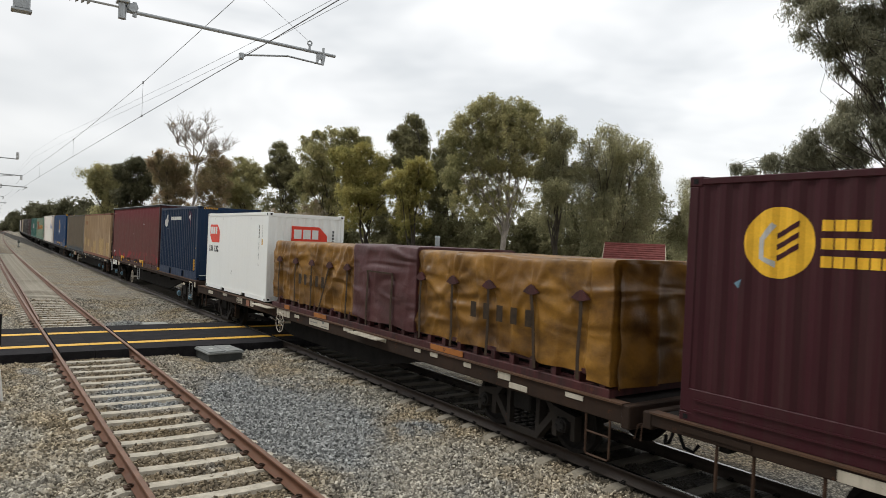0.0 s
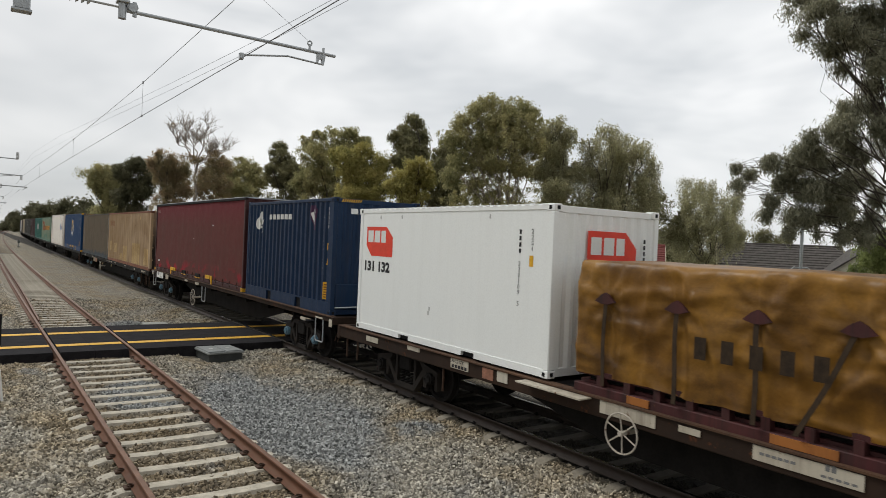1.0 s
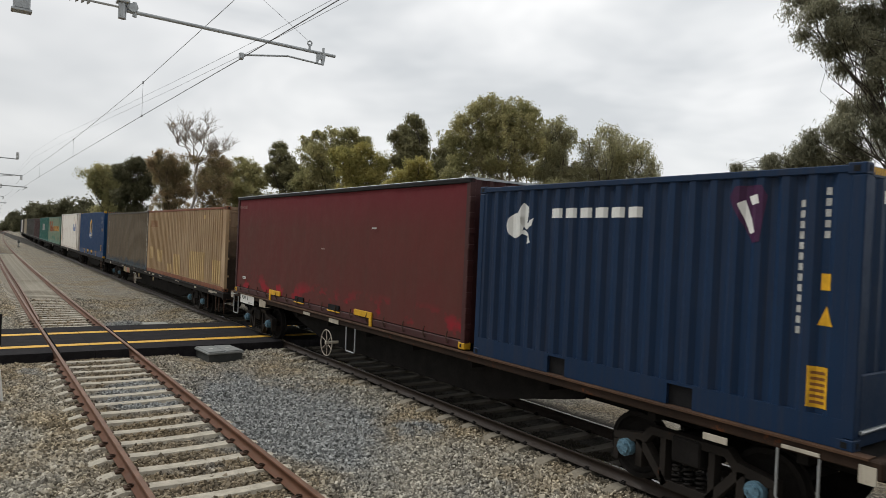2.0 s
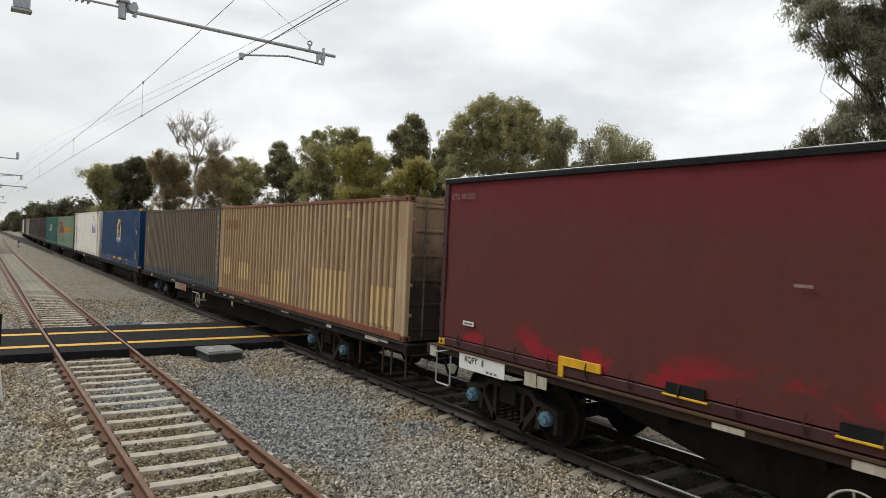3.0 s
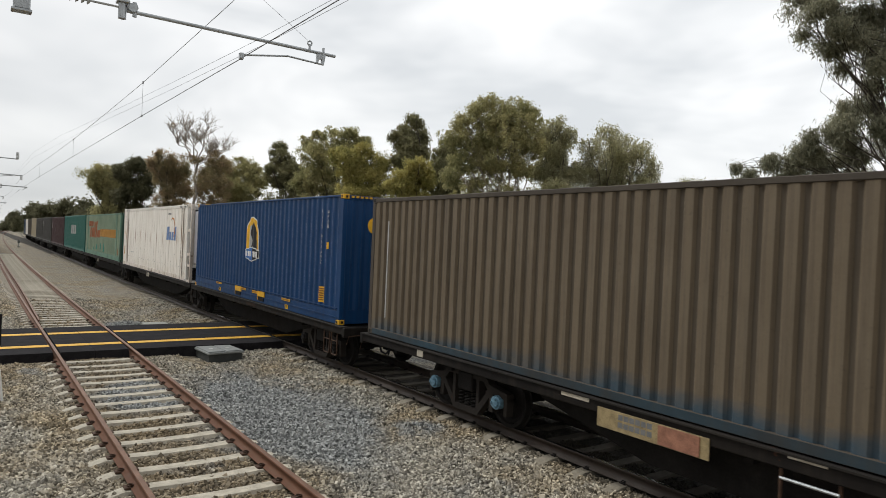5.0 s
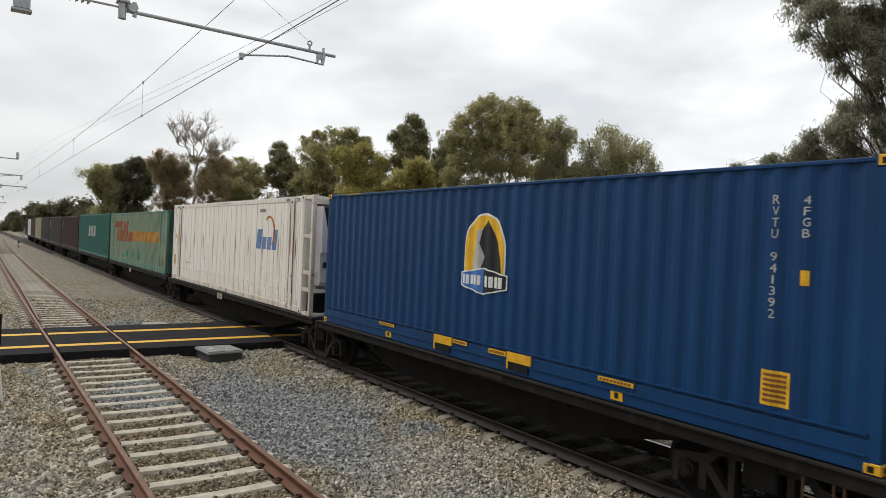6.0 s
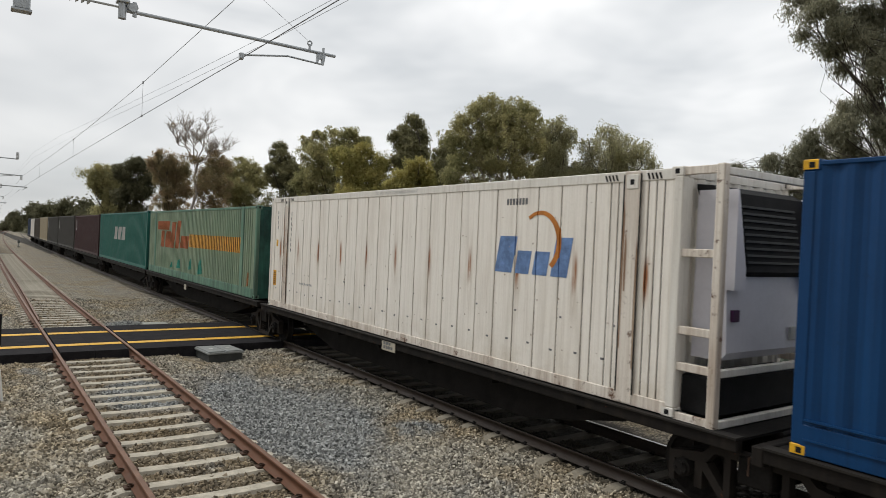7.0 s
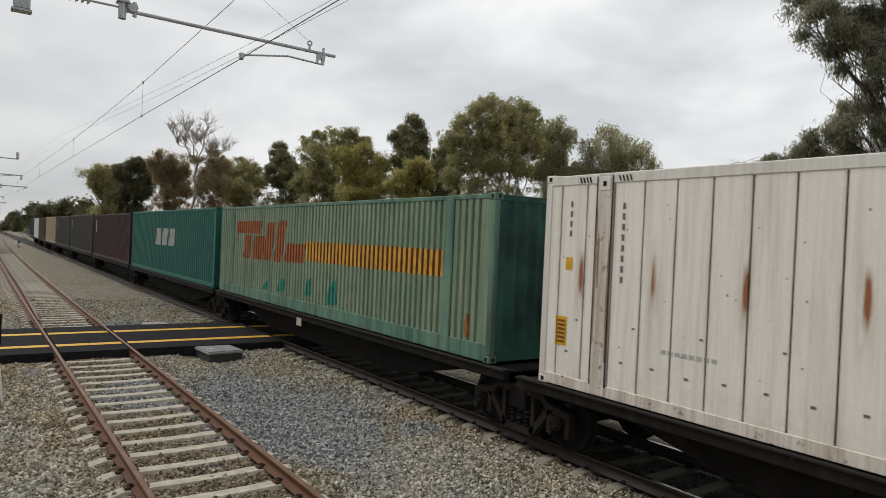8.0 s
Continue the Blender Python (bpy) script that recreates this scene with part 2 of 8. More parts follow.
# Black for dark parts and for blocks that paint in the shade of holes.
M_black = plain("black_and_hole_shade", (0.012, 0.012, 0.013), 0.7, 0.3, 5.0)
M_under = plain("underframe_grime", (0.013, 0.0115, 0.0105), 0.9, 0.4, 3.0)
M_galv = plain("galvanised_steel", (0.42, 0.44, 0.45), 0.45, 0.15, 8.0, 0.6)
M_wire = plain("wire", (0.17, 0.17, 0.175), 0.5, 0.1, 8.0, 0.5, 0)
M_wire2 = plain("feeder_wire", (0.23, 0.24, 0.25), 0.5, 0.1, 8.0, 0.4, 0)
M_white = plain("white_paint", (0.74, 0.74, 0.71), 0.5, 0.06, 2.0)
M_red = plain("signal_red", (0.74, 0.058, 0.03), 0.5, 0.08, 4.0)
M_ink = plain("stencil_black", (0.02, 0.02, 0.022), 0.6, 0.1, 6.0)
M_blue = plain("logo_blue", (0.06, 0.17, 0.46), 0.55, 0.2, 6.0)
M_gold = plain("logo_gold", (0.80, 0.45, 0.03), 0.5, 0.12, 5.0)
M_orange = plain("logo_orange", (0.46, 0.165, 0.03), 0.6, 0.3, 5.0)
M_orange2 = plain("weathered_orange", (0.36, 0.09, 0.03), 0.65, 0.3, 5.0)
M_grey = plain("logo_grey", (0.42, 0.42, 0.40), 0.6, 0.12, 5.0)
M_rod = plain("worn_lock_rod", (0.13, 0.115, 0.10), 0.6, 0.35, 7.0, 0.3)
M_hub = plain("bearing_cap_blue", (0.11, 0.20, 0.26), 0.5, 0.4, 14.0)
M_brown = paint("wagon_brown", (0.027, 0.017, 0.012), (0.06, 0.034, 0.022), 0.5, 0.8, 0.6, 0.75, dirtcol=(0.016, 0.012, 0.010))
M_flange = paint("rusty_flange", (0.070, 0.036, 0.020), (0.12, 0.06, 0.03), 0.7, 0.6, 0.7, 0.8, dirtcol=(0.018, 0.014, 0.012))
M_greyflange = paint("sooty_flange", (0.013, 0.011, 0.009), (0.026, 0.02, 0.015), 0.6, 0.4, 0.5, 0.8, dirtcol=(0.012, 0.010, 0.009))
M_plate = paint("worn_cream_plate", (0.47, 0.42, 0.33), (0.60, 0.56, 0.48), 0.6, 0.75, 0.75, 0.65, rustcol=(0.13, 0.06, 0.03), dirtcol=(0.13, 0.09, 0.06))
M_wheelcream = paint("worn_cream_bar", (0.45, 0.40, 0.33), (0.55, 0.51, 0.44), 0.6, 0.9, 0.7, 0.7)
M_bogie = paint("bogie_road_dirt", (0.019, 0.016, 0.014), (0.038, 0.032, 0.027), 0.6, 0.4, 0.4, 0.85)
M_greyframe = paint("wagon_dark_grey", (0.010, 0.0085, 0.0078), (0.02, 0.016, 0.013), 0.5, 0.5, 0.4, 0.7)
for m in (M_under, M_greyframe, M_brown, M_bogie, M_black):
    m.node_tree.nodes["Principled BSDF"].inputs["Specular IOR Level"].default_value = 0.15
M_bark = plain("gum_bark", (0.40, 0.35, 0.30), 0.85, 0.35, 2.5)
M_barkdark = plain("dark_bark", (0.09, 0.075, 0.06), 0.9, 0.35, 2.5)
M_leaf = [foliage("leaf_olive", (0.340, 0.328, 0.162), (0.518, 0.470, 0.242)),
          foliage("leaf_yellow_green", (0.348, 0.328, 0.120), (0.532, 0.464, 0.178)),
          foliage("leaf_dark", (0.207, 0.204, 0.109), (0.326, 0.300, 0.169)),
          foliage("leaf_grey_green", (0.40, 0.385, 0.225), (0.51, 0.48, 0.30)),
          foliage("leaf_brown", (0.40, 0.285, 0.175), (0.37, 0.325, 0.18)),
          foliage("leaf_straw", (0.487, 0.406, 0.290), (0.592, 0.507, 0.371)),
          foliage("leaf_shade_green", (0.27, 0.265, 0.185), (0.40, 0.385, 0.275)),
          foliage("leaf_deep_green", (0.110, 0.111, 0.065), (0.178, 0.167, 0.097)),
          foliage("leaf_fresh_green", (0.23, 0.27, 0.10), (0.34, 0.37, 0.15))]
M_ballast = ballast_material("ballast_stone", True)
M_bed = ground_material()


# ---------------------------------------------------------------- building helpers
def part(name, bm, material, parent, label=""):
    me = bpy.data.meshes.new(name)
    bm.to_mesh(me)
    bm.free()
    for m in material if isinstance(material, (list, tuple)) else (material,):
        me.materials.append(m)
    ob = new(name, me)
    ob.parent = parent
    return tagged(ob, label) if label else ob


def shared(name, mesh, parent, at=(0, 0, 0), rz=0.0):
    ob = new(name, mesh)
    ob.parent = parent
    ob.matrix_basis = pose(*at, 0, 0, rz)
    return ob


def mesh_of(name, bm, *mats):
    me = bpy.data.meshes.new(name)
    bm.to_mesh(me)
    bm.free()
    for m in mats:
        me.materials.append(m)
    return me


def box(bm, x0, x1, y0, y1, z0, z1, bev=0.0, mi=0):
    vs = [bm.verts.new(c) for c in ((x0, y0, z0), (x1, y0, z0), (x1, y1, z0), (x0, y1, z0), (x0, y0, z1), (x1, y0, z1), (x1, y1, z1), (x0, y1, z1))]
    fs = [bm.faces.new([vs[i] for i in f]) for f in ((0, 3, 2, 1), (4, 5, 6, 7), (0, 1, 5, 4), (1, 2, 6, 5), (2, 3, 7, 6), (3, 0, 4, 7))]
    for f in fs:
        f.material_index = mi
    if bev:
        es = list({e for f in fs for e in f.edges})
        bmesh.ops.bevel(bm, geom=es, offset=bev, segments=1, affect="EDGES")
    return bm


def boxes(*rows, bev=0.0):
    bm = bmesh.new()
    for r in rows:
        box(bm, *r, bev=bev)
    return bm


def prism(bm, pts, axis, a, b, mi=0):
    """Extrudes a closed 2D outline along axis (0, 1 or 2) from a to b."""
    def place(u, v, w):
        return ((w, u, v), (u, w, v), (u, v, w))[axis]
    lo = [bm.verts.new(place(u, v, a)) for u, v in pts]
    hi = [bm.verts.new(place(u, v, b)) for u, v in pts]
    n = len(pts)
    fs = [bm.faces.new((lo[i], lo[(i + 1) % n], hi[(i + 1) % n], hi[i])) for i in range(n)]
    fs += [bm.faces.new(lo[::-1]), bm.faces.new(hi)]
    for f in fs:
        f.material_index = mi
    return bm


def tube(bm, pts, radii, seg=6, cap=True):
    """A round bar through pts; radii is one number or one for each point."""
    pts = [Vector(p) for p in pts]
    if isinstance(radii, (int, float)):
        radii = [radii] * len(pts)
    rings = []
    for i, p in enumerate(pts):
        d = (pts[min(i + 1, len(pts) - 1)] - pts[max(i - 1, 0)]).normalized()
        side = d.cross(Vector((0, 0, 1)) if abs(d.z) < 0.9 else Vector((1, 0, 0))).normalized()
        up = side.cross(d)
        rings.append([bm.verts.new(p + radii[i] * (math.cos(k * math.tau / seg) * side + math.sin(k * math.tau / seg) * up)) for k in range(seg)])
    for a, b in zip(rings, rings[1:]):
        for k in range(seg):
            bm.faces.new((a[k], a[(k + 1) % seg], b[(k + 1) % seg], b[k]))
    if cap:
        bm.faces.new(rings[0][::-1])
        bm.faces.new(rings[-1])
    return bm


def thing(name, label, category, m, group=""):
    ob = new(name)
    ob.matrix_basis = m
    ob.empty_display_size = 0.3
    return tagged(ob, label, category, group)


# ---------------------------------------------------------------- plan of the line
NEAR_X, FREIGHT_X, FREIGHT_Z = 2.621, 8.28, 0.0
SIDE = 1.215


def bend(y):
    """How far the line has swung to the east at a distance y along it."""
    return 1.08e-4 * max(0.0, y - 25.0) ** 2


def bed(x, y):
    """Height of the ground: ballast shoulders, then a fall to the gardens beyond the line."""
    x = x - bend(y)
    z = -0.228
    z -= 0.10 * math.exp(-((x - 5.4) / 0.75) ** 2)
    if x > 10.6:
        z -= 0.75 * min(1, (x - 10.6) / 4.0)
    if x < -0.2:
        z -= 0.1 * min(1, (-0.2 - x) / 1.5)
    return z


def ground():
    xs = [-3000, -600, -120, -40, -15, -6, -3, -1.5, -0.2, 1, 2.6, 4.0, 4.5, 5.0, 5.4, 5.8, 6.3, 6.9, 8.3, 10.6, 11.6, 12.6, 14.6, 18, 25, 40, 70, 140, 400, 1200, 3000]
    ys = [-3000, -400, -80, -20, 0, 10, 20, 25, 30, 36, 42, 50, 60, 72, 86, 100, 120, 145, 175, 210, 260, 330, 420, 560, 800, 1300, 3000]
    bm = bmesh.new()
    grid = []
    for y in ys:
        shift = bend(min(y, 420))
        grid.append([bm.verts.new((x + (shift if abs(x) < 130 else 0), y, bed(x + shift, min(y, 420)) if abs(x) < 130 else bed(x, 0))) for x in xs])
    for a, b in zip(grid, grid[1:]):
        for i in range(len(xs) - 1):
            bm.faces.new((a[i], a[i + 1], b[i + 1], b[i]))
    for f in bm.faces:
        f.smooth = True
    ob = part("ground", bm, M_bed, None)
    return tagged(ob, "grey and brown crushed rock ballast running to dry grass", "ground", kind="structure")


def stone_field(name, x0, x1, y0, y1, per_m2, lo, hi, seed, skip):
    """Loose crushed stones, each a split chip with flat faces."""
    rng = np.random.default_rng(seed)
    n = int((x1 - x0) * (y1 - y0) * per_m2)
    px, py = rng.uniform(x0, x1, n), rng.uniform(y0, y1, n)
    keep = ~skip(px, py)
    px, py = px[keep], py[keep]
    n = len(px)
    size = rng.uniform(lo, hi, n) * rng.uniform(0.7, 1.25, n)
    pz = np.array([bed(a, b) for a, b in zip(px, py)]) + rng.uniform(-0.012, 0.022, n)
    pz += 0.012 * np.sin(px * 3.1 + 1.3 * np.sin(py * 1.9))
    chip = np.array([(x, y, z) for z in (-1, 1) for y in (-1, 1) for x in (-1, 1)], float)
    v = chip[None] * rng.uniform(0.62, 1.05, (n, 8, 1)) + rng.normal(size=(n, 8, 3)) * 0.17
    v *= (size[:, None] * 0.42)[..., None] * rng.uniform(0.45, 1.2, (n, 1, 3))
    # chips lie mostly on their flat sides
    tilt, spin = rng.normal(size=(n, 3)) * 0.55, rng.uniform(0, math.tau, n)
    q = np.stack([np.cos(spin / 2), tilt[:, 0], tilt[:, 1], np.sin(spin / 2)], -1)
    q /= np.linalg.norm(q, axis=1, keepdims=True)
    w, a, b, c = q.T
    rot = np.stack([1 - 2 * (b * b + c * c), 2 * (a * b - w * c), 2 * (a * c + w * b), 2 * (a * b + w * c), 1 - 2 * (a * a + c * c), 2 * (b * c - w * a),
                    2 * (a * c - w * b), 2 * (b * c + w * a), 1 - 2 * (a * a + b * b)], -1).reshape(n, 3, 3)
    v *= np.array([1.0, 1.0, 0.62])
    v = np.einsum("nij,nkj->nki", rot, v) + np.stack([px, py, pz], -1)[:, None]
    quad = np.array([(0, 2, 3, 1), (4, 5, 7, 6), (0, 1, 5, 4), (2, 6, 7, 3), (0, 4, 6, 2), (1, 3, 7, 5)])
    faces = (np.arange(n)[:, None, None] * 8 + quad[None]).reshape(-1)
    return quads_mesh(name, v.reshape(-1, 3), faces, M_ballast, 4)


def quads_mesh(name, verts, faces, mat, corners=4):
    me = bpy.data.meshes.new(name)
    nf = len(faces) // corners
    me.vertices.add(len(verts))
    me.vertices.foreach_set("co", np.asarray(verts, np.float32).ravel())
    me.loops.add(len(faces))
    me.loops.foreach_set("vertex_index", np.asarray(faces, np.int32))
    me.polygons.add(nf)
    me.polygons.foreach_set("loop_start", np.arange(0, nf * corners, corners, dtype=np.int32))
    me.polygons.foreach_set("use_smooth", np.zeros(nf, bool))
    me.materials.append(mat)
    me.update(calc_edges=True)
    return me


# ---------------------------------------------------------------- track
RAIL = [(-0.073, 0.0), (0.073, 0.0), (0.073, 0.012), (0.013, 0.032), (0.009, 0.12), (0.034, 0.132), (0.036, 0.158), (0.030, 0.168), (-0.030, 0.168), (-0.036, 0.158), (-0.034, 0.132), (-0.009, 0.12), (-0.013, 0.032), (-0.073, 0.012)]


def rail(parent, x, top, y0, y1, mats):
    bm = bmesh.new()
    ys = [y0] + [y for y in range(10, 30, 10) if y0 < y < y1] + list(range(30, int(y1), 12)) + [y1]
    rings = [[bm.verts.new((x + bend(y) + u, y, top - 0.168 + v)) for u, v in RAIL] for y in ys]
    k = len(RAIL)
    for a, b in zip(rings, rings[1:]):
        for i in range(k):
            f = bm.faces.new((a[i], a[(i + 1) % k], b[(i + 1) % k], b[i]))
            f.material_index = 1 if i == 7 else 0
            f.smooth = i not in (0, 7)
    return part("rail", bm, mats, parent)


def sleeper_mesh(name, half, mat, rails):
    """Prestressed sleeper: high ends under the rails, waisted middle, chamfered edges."""
    bm = bmesh.new()
    xs = [-half, -half + 0.06, -rails - 0.17, -rails + 0.17, -0.35, 0.35, rails - 0.17, rails + 0.17, half - 0.06, half]
    tops = [-0.13, -0.06, -0.006, 0.0, -0.010, -0.010, 0.0, -0.006, -0.06, -0.13]
    rings = []
    for x, t in zip(xs, tops):
        rings.append([bm.verts.new((x, y, z)) for y, z in ((-0.125, -0.22), (-0.125, t - 0.06), (-0.095, t), (0.095, t), (0.125, t - 0.06), (0.125, -0.22))])
    for a, b in zip(rings, rings[1:]):
        for i in range(6):
            bm.faces.new((a[i], b[i], b[(i + 1) % 6], a[(i + 1) % 6]))
    bm.faces.new(rings[0])
    bm.faces.new(rings[-1][::-1])
    return mesh_of(name, bm, mat)


def clip_mesh(size, mat):
    """A sprung clip on its shoulder, hooked over the rail's foot."""
    bm = bmesh.new()
    box(bm, 0.05, 0.17, -0.075, 0.075, 0.0, 0.032, bev=0.008)
    tube(bm, [(0.13, -0.04, 0.015), (0.09, -0.045, 0.05), (0.04, -0.025, 0.04), (0.05, 0.025, 0.04), (0.10, 0.04, 0.05), (0.13, 0.015, 0.03)], 0.013, 5)
    bmesh.ops.scale(bm, vec=(size, size, size), verts=bm.verts[:])
    return mesh_of("rail_clip", bm, mat)


def track(name, label, x, top, gauge, y0, y1, pitch, phase, mats, sleeper_mat, half, clip=(0.85, M_clip)):
    tr = tagged(new(name), label, "railway track", kind="structure")
    for sgn in (-1, 1):
        rail(tr, x + sgn * gauge / 2, top, y0, y1, mats)
    sm = sleeper_mesh("sleeper", half, sleeper_mat, gauge / 2)
    cm = clip_mesh(*clip)
    rng = random.Random(int(x * 100))
    y, count = phase, 0
    while y < y1 and count < 145:
        if not (CROSS_Y0 - 0.1 < y < CROSS_Y1 + 0.1):
            z = top - 0.172
            shared("sleeper", sm, tr, (x + bend(y) + rng.uniform(-0.012, 0.012), y + rng.uniform(-0.012, 0.012), z + rng.uniform(-0.006, 0.004)), rng.uniform(-0.4, 0.4))
            if y < 26:
                for sgn in (-1, 1):
                    for out in (-1, 1):
                        shared("rail_clip", cm, tr, (x + sgn * gauge / 2, y, z), 180 if out < 0 else 0)
        y += pitch
        count += 1
    return tr


CROSS_Y0, CROSS_Y1 = 18.45, 23.05


def crossing():
    """Rubber pedestrian crossing, level with the rails, with two yellow edge lines."""
    cr = tagged(new("pedestrian_crossing"), "black rubber pedestrian crossing with two yellow edge lines", "level crossing", kind="structure")
    gap = 0.075
    cuts = []
    for c, g in ((NEAR_X, 1.67), (FREIGHT_X, 1.505)):
        cuts += [c - g / 2, c + g / 2]
    edges = [-6.0] + cuts + [11.6]
    for i in range(5):
        a = edges[i] + (gap if i else 0)
        b = edges[i + 1] - (gap if i < 4 else 0)
        za = 0.0 if a < 5 else FREIGHT_Z
        zb = 0.0 if b < 5 else FREIGHT_Z
        n = max(1, round((b - a) / 0.9)) if i in (1, 3) else 1
        for k in range(n):
            u, v = a + (b - a) * k / n + 0.004, a + (b - a) * (k + 1) / n - 0.004
            zu = za + (zb - za) * (u - a) / (b - a)
            zv = za + (zb - za) * (v - a) / (b - a)
            bm = bmesh.new()
            prism(bm, [(u, zu - 0.34), (v, zv - 0.34), (v, zv - 0.012), (u, zu - 0.012)], 1, CROSS_Y0, CROSS_Y1)
            part("panel", bm, M_rubber, cr)
            for yl in (19.52, 21.71):
                bm = bmesh.new()
                uu, vv = u, v
                if i == 0:
                    uu = -5.8
                prism(bm, [(uu, zu - 0.011), (vv, zv - 0.011), (vv, zv - 0.005), (uu, zu - 0.005)], 1, yl - 0.16, yl + 0.16)
                part("edge_line", bm, M_yellow, cr, "yellow painted line")
    return cr


# ---------------------------------------------------------------- the train
MOVING = []   # (thing, its place along the train)
WHEELSETS = []   # (wheelset, its axle's place in the bogie)
WHEEL_R = 0.44


def gone(t):
    """Metres that the train has run at t seconds; it is slowing gently."""
    t = t + 0.007
    return 11.728 * t - 0.0295 * t * t


def train_pose(s, t):
    y = s - gone(t)
    slope = 2.16e-4 * max(0.0, y - 25.0)
    return pose(FREIGHT_X + bend(y), y, 0, 0, 0, -math.degrees(math.atan(slope)))


def train_thing(name, label, category, s, group=""):
    ob = thing(name, label, category, train_pose(s, 0.0), group)
    MOVING.append((ob, s))
    return ob


def corrugation(y0, y1, pitch=0.278, depth=0.045, flat=0.27, lead=None):
    """Break lines of a pressed steel wall as (y, depth) pairs; lead: plain sheet before the first fold, at the given pitch."""
    rows = [(y0, 0.0)]
    n = int((y1 - y0 - (lead or 0.06) - 0.06) / pitch)
    if lead is None:
        lead, pitch = 0.06, (y1 - y0 - 0.12) / n
    for i in range(n):
        a = y0 + lead + i * pitch
        f, e = (flat[0] * pitch, flat[1] * pitch) if isinstance(flat, tuple) else (flat * pitch, flat * pitch)
        g = (pitch - f - e) / 2
        rows += [(a + f, 0.0), (a + f + g, depth), (a + f + g + e, depth), (a + pitch - 0.001, 0.0)]
    rows.append((y1, 0.0))
    return rows


def seams_at(y0, y1, places, depth, width):
    """Break lines of a panelled wall with sunk seams at given places."""
    rows = [(y0, 0.0)]
    for a in sorted(places):
        rows += [(a - width / 2, 0.0), (a - width / 2 + 0.002, depth), (a + width / 2 - 0.002, depth), (a + width / 2, 0.0)]
    return rows + [(y1, 0.0)]


def depth_at(rows, y):
    for (a, da), (b, db) in zip(rows, rows[1:]):
        if a <= y <= b:
            return da + (db - da) * (y - a) / max(1e-6, b - a)
    return 0.0


def wall(rows, z0, z1, x, inward, groove_mi=None, flanks=False):
    """A thin pressed wall standing along y at x; inward is +1 or -1, the way the folds go."""
    bm = bmesh.new()
    deep = max(d for _, d in rows)
    lo = [bm.verts.new((x + inward * d, y, z0)) for y, d in rows]
    hi = [bm.verts.new((x + inward * d, y, z1)) for y, d in rows]
    for i in range(len(rows) - 1):
        f = bm.faces.new((lo[i], lo[i + 1], hi[i + 1], hi[i])[::-1 if inward > 0 else 1])
        # Recess material carries fold shade in its colour; flanks adds the away-facing folds.
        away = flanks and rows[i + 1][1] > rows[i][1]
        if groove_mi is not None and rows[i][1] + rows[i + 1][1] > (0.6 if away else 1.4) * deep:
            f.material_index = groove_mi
    back = [bm.verts.new((x + inward * 0.06, rows[0][0], z0)), bm.verts.new((x + inward * 0.06, rows[-1][0], z0)), bm.verts.new((x + inward * 0.06, rows[-1][0], z1)), bm.verts.new((x + inward * 0.06, rows[0][0], z1))]
    bm.faces.new(back[::-1 if inward < 0 else 1])
    return bm


def disc(u, v, r, n=40, a0=0.0, a1=360.0):
    return [(u + r * math.cos(radians(a0 + (a1 - a0) * k / n)), v + r * math.sin(radians(a0 + (a1 - a0) * k / n))) for k in range(n)]


def rect(u0, v0, u1, v1, lean=0.0):
    return [(u0, v0), (u1, v0), (u1 + lean, v1), (u0 + lean, v1)]


def text_polys(body, u0, v0, width, height, column=False, bold=0.0):
    """Outlines of readable lettering in the built-in font, scaled to a box, as flat polygons."""
    out = []
    rows = list(body) if column else [body]
    for k, b in enumerate(rows):
        if b == " ":
            continue
        cu = bpy.data.curves.new("lettering", "FONT")
        cu.body = b
        cu.resolution_u = 2
        cu.offset = bold
        tmp = new("lettering", cu)
        me = tmp.evaluated_get(bpy.context.evaluated_depsgraph_get()).to_mesh()
        co = [v.co.copy() for v in me.vertices]
        polys = [[co[i] for i in p.vertices] for p in me.polygons]
        x0, x1 = min(c.x for c in co), max(c.x for c in co)
        y0, y1 = min(c.y for c in co), max(c.y for c in co)
        h = height / len(rows) * (0.78 if column else 1.0)
        vv = v0 + (len(rows) - 1 - k) * height / len(rows) if column else v0
        wide = width * min(1.0, (x1 - x0) / 0.42) if column else width
        for p in polys:
            out.append([(u0 + (width - wide) / 2 + (c.x - x0) / max(1e-6, x1 - x0) * wide, vv + (c.y - y0) / max(1e-6, y1 - y0) * h) for c in p])
        bpy.data.objects.remove(tmp)
        bpy.data.curves.remove(cu)
    return out


def decal(parent, name, polys, mat, rows, y, z, x=-SIDE + 0.012, label="", off=0.004):
    """Paint or a transfer that follows the folds of a side wall. u runs towards the train's head, v up, from (y, z)."""
    bm = bmesh.new()
    for p in polys:
        vs = [bm.verts.new((0, y - u, z + v)) for u, v in p]
        try:
            bm.faces.new(vs)
        except ValueError:
            pass
    ys = [v.co.y for v in bm.verts]
    for yb, _ in rows:
        if min(ys) < yb < max(ys):
            bmesh.ops.bisect_plane(bm, geom=bm.verts[:] + bm.edges[:] + bm.faces[:], plane_co=(0, yb, 0), plane_no=(0, 1, 0))
    for v in bm.verts:
        v.co.x = x + depth_at(rows, v.co.y) - off
    bmesh.ops.recalc_face_normals(bm, faces=bm.faces[:])
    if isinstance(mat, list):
        # second material: recess tone with the folds' shade in its colour
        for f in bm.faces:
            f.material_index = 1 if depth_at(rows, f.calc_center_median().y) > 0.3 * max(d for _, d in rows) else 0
    return part(name, bm, mat, parent, label)


